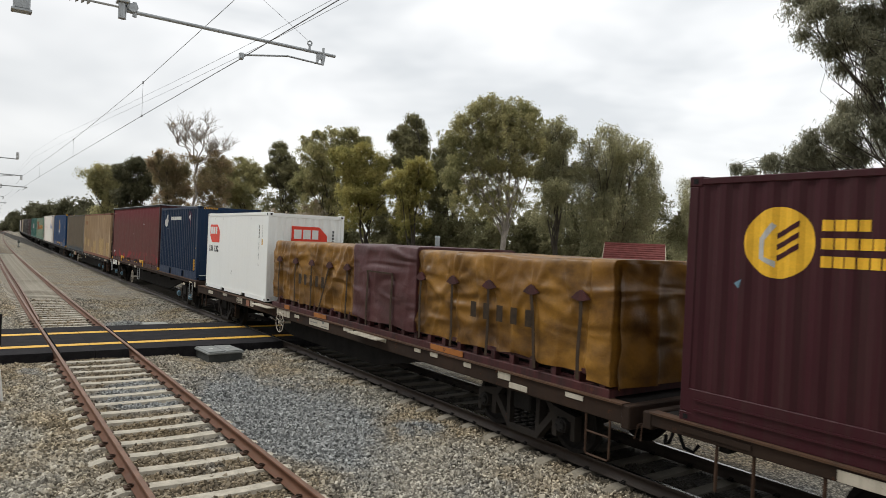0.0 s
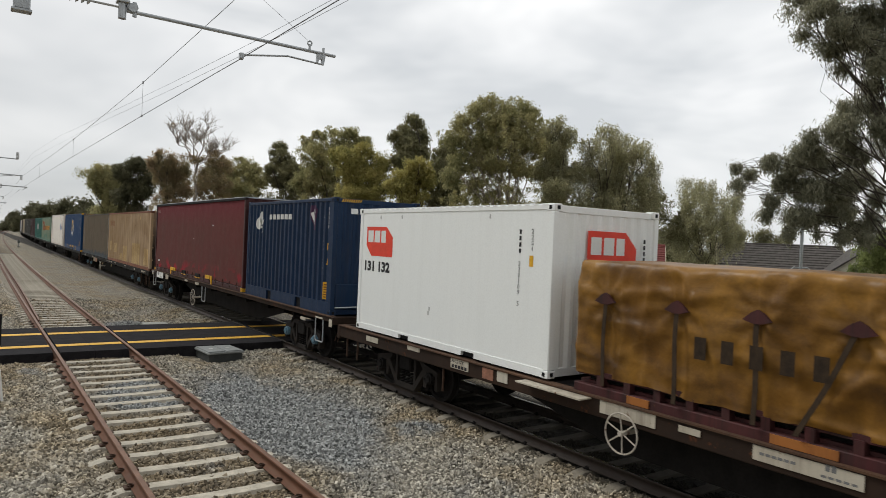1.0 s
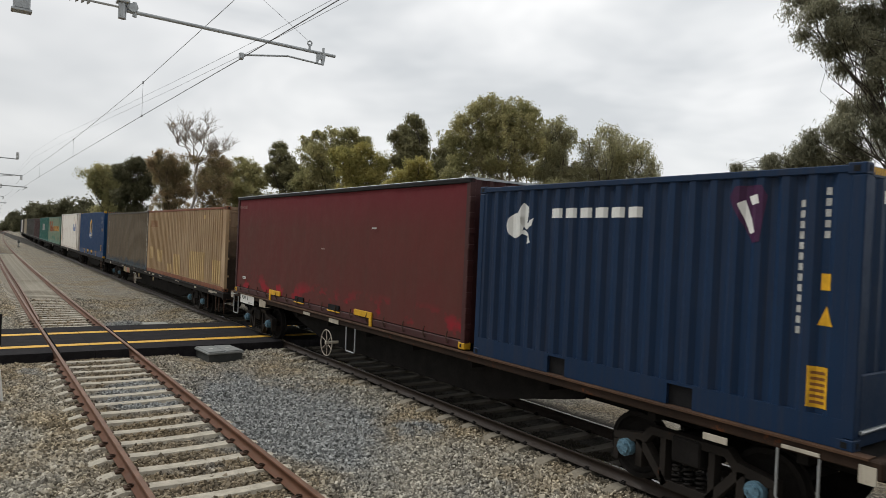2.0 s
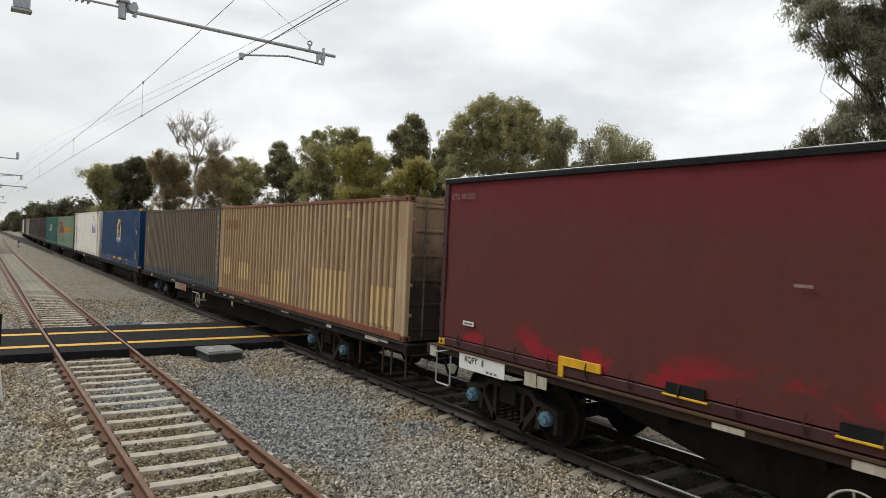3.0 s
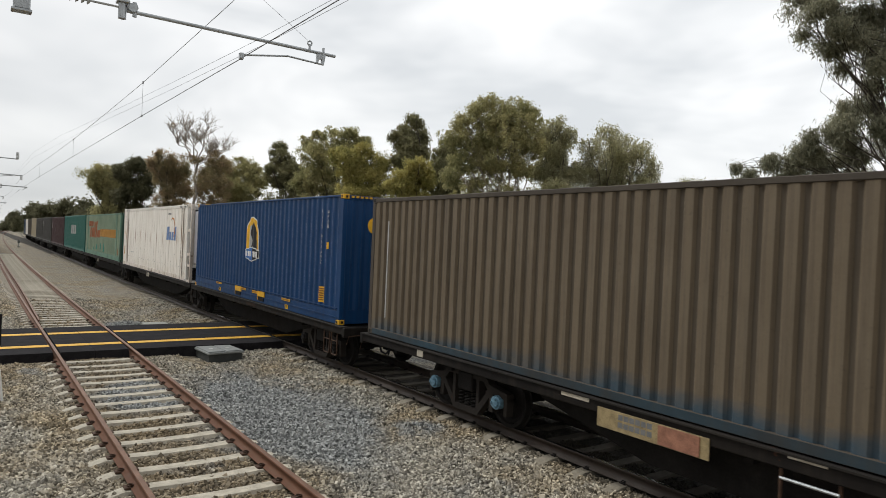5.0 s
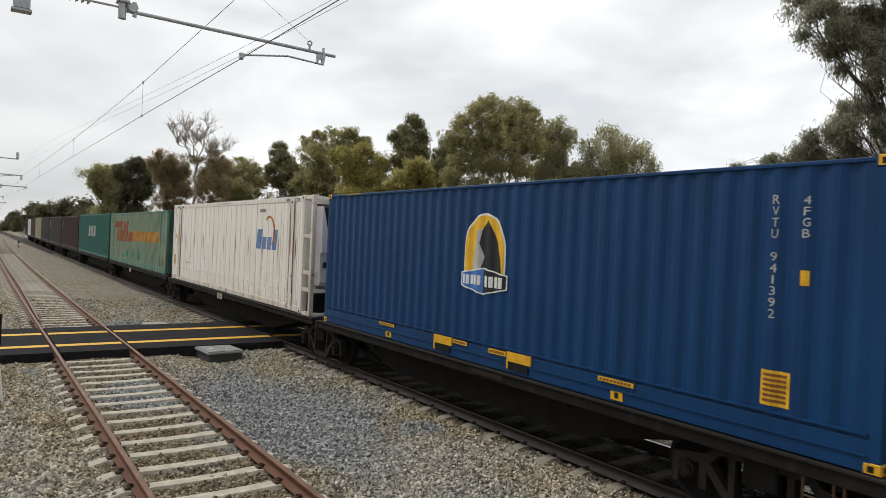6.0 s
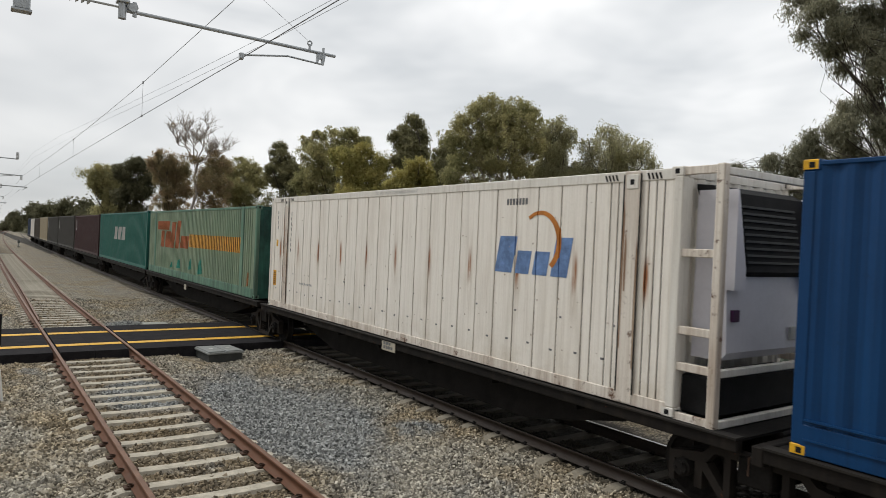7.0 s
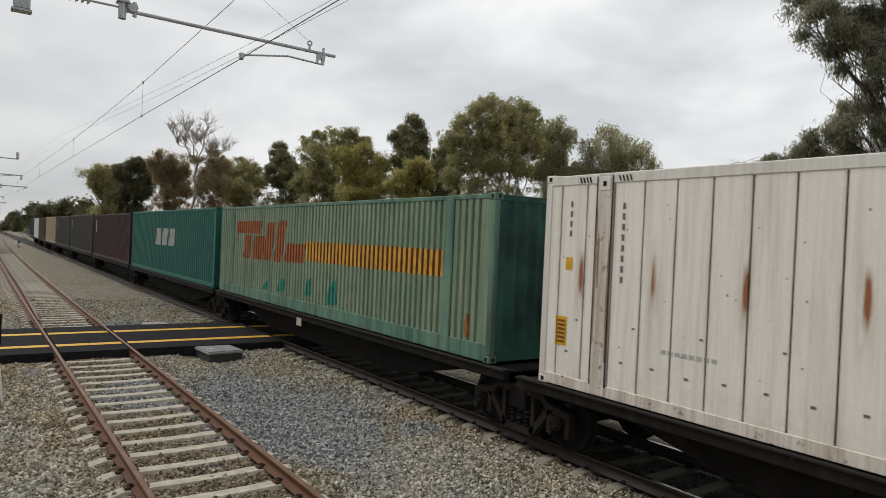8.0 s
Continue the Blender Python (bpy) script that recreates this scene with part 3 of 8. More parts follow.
def bar_decals(parent, name, polys, mat, rows, y, z, x=-SIDE + 0.012, label="", off=0.004):
    """Each block of lettering as a part of its own."""
    for p in polys:
        decal(parent, name, [p], mat, rows, y, z, x, label, off)


def end_decal(parent, name, polys, mat, y, z, x=0.0, label="", off=0.004):
    """The same on the flat end that faces the train's head; u runs towards +x."""
    bm = bmesh.new()
    for p in polys:
        bm.faces.new([bm.verts.new((x + u, y - off, z + v)) for u, v in p])
    return part(name, bm, mat, parent, label)


def end_bars(parent, name, polys, mat, y, z, x=0.0, label="", off=0.004):
    for p in polys:
        end_decal(parent, name, [p], mat, y, z, x, label, off)


def bars(n, u0, v0, w, h, gap=0.16, lean=0.0):
    """n upright blocks that stand for lettering."""
    p = w / n
    return [rect(u0 + i * p, v0, u0 + i * p + p * (1 - gap), v0 + h, lean) for i in range(n)]




def casting_mesh(mat):
    """Corner casting; black blocks on its faces stand in for the shade inside its holes."""
    bm = bmesh.new()
    box(bm, -0.082, 0.082, -0.09, 0.09, -0.06, 0.06, bev=0.012)
    box(bm, -0.086, -0.08, -0.03, 0.03, -0.03, 0.03, mi=1)
    box(bm, -0.03, 0.03, -0.094, -0.088, -0.03, 0.03, mi=1)
    return mesh_of("corner_casting", bm, mat, M_black)


def container(label, s0, s1, z0, z1, mat, rail_mat=None, rows=None, sill=0.16, head=0.10, group="containers on the train", doors=False, end_mat=None, pockets=(), wall_mats=None, name="shipping_container", roof=True, front=True, sill_mat=None, head_mat=None, flanks=False, cast_mat=None):
    """A box container: rails, posts, castings, folded walls, roof and either a folded end or a pair of doors."""
    c = train_thing(name, label, "container", (s0 + s1) / 2, group)
    h = (s1 - s0) / 2
    rail_mat = rail_mat or mat
    rows = rows or corrugation(-h + 0.13, h - 0.13)
    w = SIDE
    for sx in (-1, 1):
        a, b = sorted((sx * w, sx * (w - 0.09)))
        if sx < 0 and pockets:
            cuts = sorted(pockets)
            line = [(-h + 0.09, z0 + 0.012)]
            for p in cuts:
                line += [(p - 0.18, z0 + 0.012), (p - 0.18, z0 + sill - 0.035), (p + 0.18, z0 + sill - 0.035), (p + 0.18, z0 + 0.012)]
                # black plug painting in the pocket's inner shade
                part("fork_pocket", boxes((a + 0.05, b, p - 0.179, p + 0.179, z0 + 0.012, z0 + sill - 0.036)), M_black, c)
            line += [(h - 0.09, z0 + 0.012), (h - 0.09, z0 + sill), (-h + 0.09, z0 + sill)]
            bm = prism(bmesh.new(), line, 0, a, b)
            bmesh.ops.recalc_face_normals(bm, faces=bm.faces[:])
            part("bottom_rail", bm, sill_mat or rail_mat, c)
        else:
            part("bottom_rail", boxes((a, b, -h + 0.09, h - 0.09, z0 + 0.012, z0 + sill), bev=0.008), sill_mat or rail_mat, c)
        part("top_rail", boxes((a, b, -h + 0.09, h - 0.09, z1 - head, z1 - 0.02), bev=0.01), head_mat or rail_mat, c)
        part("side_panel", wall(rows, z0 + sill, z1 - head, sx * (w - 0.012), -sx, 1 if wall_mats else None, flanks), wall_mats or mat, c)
        for sy in (-1, 1):
            yy = sorted((sy * h, sy * (h - 0.13)))
            part("corner_post", boxes((*sorted((sx * w, sx * (w - 0.11))), *yy, z0 + 0.12, z1 - 0.12), bev=0.012), rail_mat, c)
    cast = casting_mesh(cast_mat or rail_mat)
    for sx in (-1, 1):
        for sy in (-1, 1):
            for z in (z0 + 0.06, z1 - 0.06):
                shared("corner_casting", cast, c, (sx * (w - 0.08), sy * (h - 0.088), z))
    if roof:
        bm = bmesh.new()
        rr = corrugation(-h + 0.09, h - 0.09, 0.21, 0.02, 0.3)
        lo = [bm.verts.new((-w + 0.05, y, z1 - 0.03 - d)) for y, d in rr]
        hi = [bm.verts.new((w - 0.05, y, z1 - 0.03 - d)) for y, d in rr]
        for i in range(len(rr) - 1):
            bm.faces.new((lo[i], hi[i], hi[i + 1], lo[i + 1]))
        part("roof", bm, rail_mat, c)
    part("floor", boxes((-w + 0.09, w - 0.09, -h + 0.1, h - 0.1, z0 + 0.05, z0 + 0.14)), M_under, c)
    for sy in (-1, 1):
        y = sy * (h - 0.04)
        for z, k in ((z0 + 0.012, sill), (z1 - 0.13, 0.11)):
            part("end_rail", boxes((-w + 0.11, w - 0.11, *sorted((y, y - sy * 0.07)), z, z + k), bev=0.008), end_mat if end_mat and sy < 0 else rail_mat, c)
        if sy < 0 and not front:
            continue
        if doors and sy < 0:
            for sx in (-1, 1):
                x0, x1 = sorted((sx * 0.015, sx * (w - 0.12)))
                bm = boxes((x0, x1, -h + 0.05, -h + 0.09, z0 + sill, z1 - 0.13))
                d = part("door", bm, end_mat or mat, c)
                for z in np.linspace(z0 + sill + 0.05, z1 - 0.22, 6):
                    part("door_rib", boxes((x0 + 0.02, x1 - 0.02, -h + 0.025, -h + 0.05, z, z + 0.06), bev=0.008), end_mat or mat, d)
                for x in (x0, x1 - 0.07):
                    part("door_stile", boxes((x, x + 0.07, -h + 0.02, -h + 0.048, z0 + sill, z1 - 0.13), bev=0.008), end_mat or mat, d)
                for x in (sx * 0.22, sx * 0.80):
                    part("lock_rod", tube(bmesh.new(), [(x, -h - 0.01, z0 + 0.1), (x, -h - 0.01, z1 - 0.06)], 0.02, 6), M_rod, d)
                for z in (z0 + 0.5, z0 + 1.1, z0 + 1.7, z1 - 0.5):
                    part("hinge", boxes((*sorted((sx * (w - 0.16), sx * (w - 0.05))), -h - 0.004, -h + 0.03, z, z + 0.07), bev=0.006), rail_mat, d)
        else:
            bm = bmesh.new()
            er = corrugation(-w + 0.11, w - 0.11, 0.25, 0.04, 0.25)
            y = sy * (h - 0.025)
            lo = [bm.verts.new((x, y - sy * d, z0 + sill)) for x, d in er]
            hi = [bm.verts.new((x, y - sy * d, z1 - 0.13)) for x, d in er]
            for i in range(len(er) - 1):
                bm.faces.new((lo[i], lo[i + 1], hi[i + 1], hi[i]))
            bmesh.ops.recalc_face_normals(bm, faces=bm.faces[:])
            part("end_panel", bm, end_mat or mat, c)
    return c, rows, h


# running gear -------------------------------------------------------------
def side_frame_mesh():
    """Cast side frame of a three-piece bogie: arched top chord, sloping tension members, spring window and axle jaws."""
    bm = bmesh.new()
    t = 0.07
    def bar(pts):
        prism(bm, pts, 0, -t, t)
    bar([(-1.12, 0.50), (-0.62, 0.56), (-0.5, 0.70), (0.5, 0.70), (0.62, 0.56), (1.12, 0.50), (1.12, 0.60), (0.66, 0.68), (0.54, 0.80), (-0.54, 0.80), (-0.66, 0.68), (-1.12, 0.60)])
    bar([(-0.74, 0.56), (-0.60, 0.56), (-0.26, 0.16), (-0.34, 0.10)])
    bar([(0.60, 0.56), (0.74, 0.56), (0.34, 0.10), (0.26, 0.16)])
    bar([(-0.36, 0.09), (0.36, 0.09), (0.36, 0.19), (-0.36, 0.19)])
    for s in (-1, 1):
        a, b = sorted((s * 0.30, s * 0.38))
        bar([(a, 0.19), (b, 0.19), (b, 0.71), (a, 0.71)])
        a, b = sorted((s * 0.66, s * 0.76))
        bar([(a, 0.24), (b, 0.24), (b, 0.58), (a, 0.58)])
        a, b = sorted((s * 1.04, s * 1.12))
        bar([(a, 0.24), (b, 0.24), (b, 0.52), (a, 0.52)])
    bmesh.ops.recalc_face_normals(bm, faces=bm.faces[:])
    return mesh_of("side_frame", bm, M_bogie)


def spring_mesh():
    bm = bmesh.new()
    for k in (-0.17, 0.0, 0.17):
        pts = [(0.05 * math.cos(a), k + 0.05 * math.sin(a), 0.19 + 0.30 * a / (5 * math.tau)) for a in np.linspace(0, 5 * math.tau, 41)]
        tube(bm, pts, 0.017, 4)
    return mesh_of("spring_nest", bm, M_under)


def wheelset_mesh():
    bm = bmesh.new()
    n = 28
    prof = [(0.02, 0.08), (0.02, 0.30), (-0.02, 0.36), (-0.065, 0.38), (-0.065, WHEEL_R + 0.0), (0.03, WHEEL_R + 0.004), (0.045, WHEEL_R + 0.028), (0.068, WHEEL_R + 0.02), (0.068, 0.38), (0.03, 0.34), (0.045, 0.28), (0.07, 0.08)]
    for s in (-1, 1):
        rings = []
        for u, r in prof:
            x = s * (0.7525 + 0.03) - s * u
            rings.append([bm.verts.new((x, r * math.cos(k * math.tau / n), r * math.sin(k * math.tau / n))) for k in range(n)])
        for i in range(len(prof)):
            a, b = rings[i], rings[(i + 1) % len(prof)]
            for k in range(n):
                bm.faces.new((a[k], a[(k + 1) % n], b[(k + 1) % n], b[k]))
    tube(bm, [(-1.02, 0, 0), (1.02, 0, 0)], 0.075, 10)
    bmesh.ops.recalc_face_normals(bm, faces=bm.faces[:])
    return mesh_of("wheelset", bm, M_under)


def cap_mesh():
    """Roller bearing box end: round cap, rim and three bolts."""
    bm = bmesh.new()
    tube(bm, [(0.0, 0, 0), (-0.10, 0, 0)], 0.115, 14)
    tube(bm, [(-0.10, 0, 0), (-0.135, 0, 0)], 0.085, 14)
    for k in range(3):
        a = k * math.tau / 3
        tube(bm, [(-0.13, 0.06 * math.cos(a), 0.06 * math.sin(a)), (-0.155, 0.06 * math.cos(a), 0.06 * math.sin(a))], 0.018, 6)
    return bm


def bogie(wagon, y, caps=M_under, turn_wheels=True, base=0.90):
    z = FREIGHT_Z
    bm = boxes((-1.1, 1.1, -0.2, 0.2, z + 0.46, z + 0.78), (-0.35, 0.35, -0.35, 0.35, z + 0.70, z + 0.88), bev=0.02)
    bg = part("bogie", bm, M_under, wagon)
    bg.matrix_basis = pose(0, y, 0)
    for sx in (-1, 1):
        shared("side_frame", SIDE_FRAME, bg, (sx * 1.0, 0, z))
        shared("spring_nest", SPRINGS, bg, (sx * 1.0, 0, z))
        for sy in (-1, 1):
            shared("bearing_cap", CAPS[caps.name], bg, (sx * 1.03, sy * base, z + WHEEL_R), 0 if sx < 0 else 180)
    for sy in (-1, 1):
        ws = shared("wheelset", WHEELSET, bg, (0, sy * base, z + WHEEL_R))
        if turn_wheels:
            WHEELSETS.append((ws, Vector((0, sy * base, z + WHEEL_R))))
    for sy in (-1, 1):
        part("brake_beam", tube(bmesh.new(), [(-0.8, sy * 0.38, z + 0.36), (0.8, sy * 0.38, z + 0.36)], 0.05, 6), M_under, bg)
    return bg


SIDE_FRAME, SPRINGS, WHEELSET = side_frame_mesh(), spring_mesh(), wheelset_mesh()
CAPS = {m.name: mesh_of("bearing_cap", cap_mesh(), m) for m in (M_under, M_hub)}


def hand_wheel(wagon, y, z, r=0.26, x=-1.36):
    bm = bmesh.new()
    n = 28
    pts = [(x, y + r * math.cos(k * math.tau / n), z + r * math.sin(k * math.tau / n)) for k in range(n + 1)]
    for a, b in zip(pts, pts[1:]):
        tube(bm, [a, b], 0.012, 5, False)
    for k in range(6):
        a = k * math.tau / 6 + 0.4
        tube(bm, [(x + 0.02, y, z), (x, y + r * math.cos(a), z + r * math.sin(a))], 0.010, 5)
    tube(bm, [(x - 0.03, y, z), (x + 0.3, y, z)], 0.035, 8)
    return part("hand_wheel", bm, M_wheelcream, wagon, "cream-painted brake hand wheel")


def plate(wagon, y0, y1, z0, z1, mat, x=-1.262, name="plate", label=""):
    return part(name, boxes((x - 0.012, x, y0, y1, z0, z1), bev=0.003), mat, wagon, label)


def step_iron(wagon, y, z0=0.22, z1=0.85, w=0.42, x=-1.24, mat=M_clip):
    bm = tube(bmesh.new(), [(x, y - w / 2, z1), (x, y - w / 2, z0 + 0.03), (x, y - w / 2 + 0.03, z0), (x, y + w / 2 - 0.03, z0), (x, y + w / 2, z0 + 0.03), (x, y + w / 2, z1)], 0.016, 6)
    if mat is M_clip:
        tube(bm, [(x, y - w / 2, (z0 + z1) / 2), (x, y + w / 2, (z0 + z1) / 2)], 0.014, 6)
    return part("step_iron", bm, mat, wagon, "bent bar step")


def hanger(wagon, y, z0=0.3, x=-1.2):
    return part("hanger", tube(bmesh.new(), [(x, y, 0.9), (x, y, z0)], 0.022, 6), M_clip, wagon)


def belly(h):
    """Fish-bellied middle girder of an articulated wagon."""
    bm = prism(bmesh.new(), [(-h + 1.9, 0.97), (-h + 2.1, 0.66), (-h + 4.0, 0.25), (h - 4.0, 0.25), (h - 2.1, 0.66), (h - 1.9, 0.97)], 0, -0.78, 0.78)
    bmesh.ops.recalc_face_normals(bm, faces=bm.faces[:])
    return bm


def wagon(label, s0, s1, bogies, mat, deep=0.30, top=1.03, caps=M_under, belly=True, turn_wheels=True, name="flat_wagon", ends=True, belly_in=1.9):
    """A container flat: side sills, centre sill, cross bearers, end beams, couplers, bogies."""
    sc, h = (s0 + s1) / 2, (s1 - s0) / 2
    w = train_thing(name, label, "railway wagon", sc, "wagons of the train")
    for sx in (-1, 1):
        a, b = sorted((sx * 1.26, sx * 1.14))
        bm = boxes((a, b, -h + 0.12, h - 0.12, top - deep, top - 0.012), bev=0.012)
        part("side_sill", bm, mat, w)
        a, b = sorted((sx * 1.29, sx * 1.12))
        part("sill_flange", boxes((a, b, -h + 0.12, h - 0.12, top - 0.012, top + 0.012)), M_flange if mat is M_brown else M_greyflange, w)
    part("centre_sill", boxes((-0.32, 0.32, -h + 0.1, h - 0.1, top - 0.46, top - 0.05), bev=0.02), M_under, w)
    if belly:
        bm = bmesh.new()
        lo, hi = bogies[0] - sc + belly_in, bogies[-1] - sc - belly_in
        for sx in (-1, 1):
            a, b = sorted((sx * 0.78, sx * 0.70))
            prism(bm, [(lo - 0.5, top - 0.06), (lo - 0.3, top - 0.36), (lo + 1.8, top - 0.80), (hi - 1.8, top - 0.80), (hi + 0.3, top - 0.36), (hi + 0.5, top - 0.06)], 0, a, b)
        bmesh.ops.recalc_face_normals(bm, faces=bm.faces[:])
        part("belly_girder", bm, M_under, w)
    y = -h + 0.8
    while y < h - 0.5:
        part("cross_bearer", boxes((-1.14, 1.14, y - 0.06, y + 0.06, top - 0.26, top - 0.03)), M_under, w)
        y += 1.9
    part("deck", boxes((-1.13, 1.13, -h + 0.15, h - 0.15, top - 0.05, top - 0.02)), M_under, w)
    if ends:
        for sy in (-1, 1):
            y0, y1 = sorted((sy * h, sy * (h - 0.14)))
            part("end_beam", boxes((-1.27, 1.27, y0, y1, top - deep - 0.05, top + 0.0), bev=0.015), mat, w)
            bm = boxes((-0.14, 0.14, *sorted((sy * (h - 0.05), sy * (h + 0.22))), 0.60, 0.84), (-0.2, 0.2, *sorted((sy * (h + 0.12), sy * (h + 0.26))), 0.56, 0.88), bev=0.03)
            part("coupler", bm, M_under, w)
            e = sy * (h + 0.02)
            part("brake_hose", tube(bmesh.new(), [(-0.42, e, 0.78), (-0.42, e + sy * 0.12, 0.62), (-0.40, e + sy * 0.20, 0.44), (-0.34, e + sy * 0.30, 0.40), (-0.28, e + sy * 0.34, 0.50)], 0.024, 6), M_black, w)
            part("uncoupling_lever", tube(bmesh.new(), [(-1.22, e + sy * 0.03, 0.62), (-1.18, e + sy * 0.05, 0.80), (-0.5, e + sy * 0.07, 0.84), (-0.1, e + sy * 0.12, 0.86)], 0.014, 6), M_clip, w)
    for b in bogies:
        bogie(w, b - sc, caps, turn_wheels)
    return w, sc, h


# paint schemes ------------------------------------------------------------
P_maroon = paint("maroon_paint", (0.042, 0.008, 0.0125), (0.055, 0.0125, 0.017), 0.5, 0.06, 0.3, 0.5, runs=0.25)
P_white = paint("clean_white_paint", (0.87, 0.89, 0.865), (0.90, 0.91, 0.89), 0.4, 0.0, 0.10, 0.45, dirtcol=(0.45, 0.44, 0.40))
P_blue = paint("deep_blue_paint", (0.006, 0.024, 0.064), (0.011, 0.034, 0.085), 0.5, 0.08, 0.3, 0.5, runs=0.25)
P_royal = paint("royal_blue_paint", (0.0014, 0.038, 0.126), (0.0030, 0.055, 0.165), 0.5, 0.04, 0.5, 0.5, dirtcol=(0.003, 0.016, 0.04), runs=0.3)
def curtain_material():
    """Faded PVC sheet: brown road film over crimson, rubbed bright where the sheet chafes near its hem."""
    mat = paint("red_curtain", (0.120, 0.032, 0.028), (0.098, 0.038, 0.030), 0.8, 0.0, 0.3, 0.85)
    nt = mat.node_tree
    b = nt.nodes["Principled BSDF"]
    old = b.inputs["Base Color"].links[0].from_socket
    tc = nt.nodes.new("ShaderNodeTexCoord").outputs["Object"]
    sep = nt.nodes.new("ShaderNodeSeparateXYZ")
    nt.links.new(tc, sep.inputs["Vector"])
    chafe = noise_node(nt, tc, 1.25, 5, 0.6, (0.2, 1.0, 1.6))
    def span_of(z_from, z_to, lo, hi):
        r = nt.nodes.new("ShaderNodeMapRange")
        r.inputs["From Min"].default_value, r.inputs["From Max"].default_value = z_from, z_to
        r.inputs["To Min"].default_value, r.inputs["To Max"].default_value = lo, hi
        nt.links.new(sep.outputs["Z"], r.inputs["Value"])
        return r.outputs["Result"]
    hem = nt.nodes.new("ShaderNodeMath")
    hem.operation = "MULTIPLY"
    nt.links.new(ramp_node(nt, chafe, 0.53, 0.61), hem.inputs[0])
    nt.links.new(span_of(1.56, 1.90, 0.85, 0.0), hem.inputs[1])
    c = mix_node(nt, hem.outputs["Value"], old, (0.30, 0.016, 0.028))
    c = mix_node(nt, span_of(3.2, 3.95, 0.0, 0.65), c, (0.15, 0.018, 0.028))
    nt.links.new(c, b.inputs["Base Color"])
    b.inputs["Specular IOR Level"].default_value = 0.2
    return mat


P_curtain = curtain_material()
P_tan = paint("faded_tan_paint", (0.48, 0.334, 0.195), (0.55, 0.42, 0.27), 0.7, 0.5, 0.65, 0.7, dirtcol=(0.17, 0.088, 0.036), streaky=0.07, runs=0.5)
P_tanrail = paint("rusty_red_rail", (0.20, 0.06, 0.026), (0.29, 0.125, 0.06), 0.7, 0.7, 0.7, 0.7, runs=0.5)
P_patch = paint("unfaded_buff", (0.64, 0.455, 0.215), (0.68, 0.53, 0.30), 0.5, 0.12, 0.35, 0.7, dirtcol=(0.16, 0.09, 0.05), runs=0.3)
P_grey = paint("grimy_grey_brown", (0.142, 0.108, 0.070), (0.185, 0.147, 0.100), 0.6, 0.15, 0.5, 0.7, runs=0.45)
P_greypost = paint("grimy_dark_post", (0.06, 0.049, 0.038), (0.09, 0.075, 0.058), 0.6, 0.2, 0.5, 0.75)
P_greysill = paint("grimy_teal_sill", (0.028, 0.034, 0.037), (0.022, 0.065, 0.095), 0.7, 0.15, 0.5, 0.7)
P_reefer = paint("aged_white_panel", (0.75, 0.72, 0.66), (0.80, 0.78, 0.73), 0.6, 0.16, 0.4, 0.55, rustcol=(0.20, 0.10, 0.045), dirtcol=(0.33, 0.27, 0.20), runs=0.3)
P_green = paint("faded_sea_green", (0.205, 0.295, 0.195), (0.33, 0.385, 0.265), 0.7, 0.35, 0.6, 0.6, dirtcol=(0.05, 0.07, 0.05), streaky=0.05, runs=0.5)
# End wall green with soot and the gap's shade both in the colour.
P_soot_shade_green = paint("sooty_shaded_green_end", (0.012, 0.045, 0.036), (0.05, 0.19, 0.14), 0.9, 0.1, 0.7, 0.75, dirtcol=(0.012, 0.014, 0.012))
P_greenrail = paint("streaked_green_rail", (0.115, 0.245, 0.172), (0.20, 0.325, 0.238), 0.7, 0.5, 0.85, 0.65, dirtcol=(0.03, 0.04, 0.03), streaky=0.08, runs=0.4)
P_teal = paint("teal_paint", (0.013, 0.125, 0.10), (0.022, 0.15, 0.12), 0.5, 0.08, 0.3, 0.55, runs=0.3)
P_plum = paint("plum_brown_paint", (0.04, 0.013, 0.014), (0.055, 0.02, 0.019), 0.5, 0.1, 0.3, 0.6)
P_slate = paint("slate_paint", (0.04, 0.038, 0.033), (0.055, 0.052, 0.045), 0.5, 0.1, 0.3, 0.6)
P_cream = paint("dull_cream_paint", (0.36, 0.30, 0.20), (0.43, 0.37, 0.27), 0.5, 0.15, 0.4, 0.6)
P_royal.node_tree.nodes["Principled BSDF"].inputs["Specular IOR Level"].default_value = 0.26
for m in (P_blue, P_maroon):
    m.node_tree.nodes["Principled BSDF"].inputs["Specular IOR Level"].default_value = 0.2
M_unit = plain("reefer_unit_white", (0.62, 0.61, 0.66), 0.4, 0.05, 2.0)
M_dull = plain("dull_cream_lettering", (0.34, 0.32, 0.27), 0.7, 0.3, 7.0)
M_dim = plain("faint_lettering", (0.24, 0.16, 0.14), 0.7, 0.2, 5.0)
M_ghost = plain("dull_white_lettering", (0.42, 0.42, 0.40), 0.65, 0.25, 6.0)


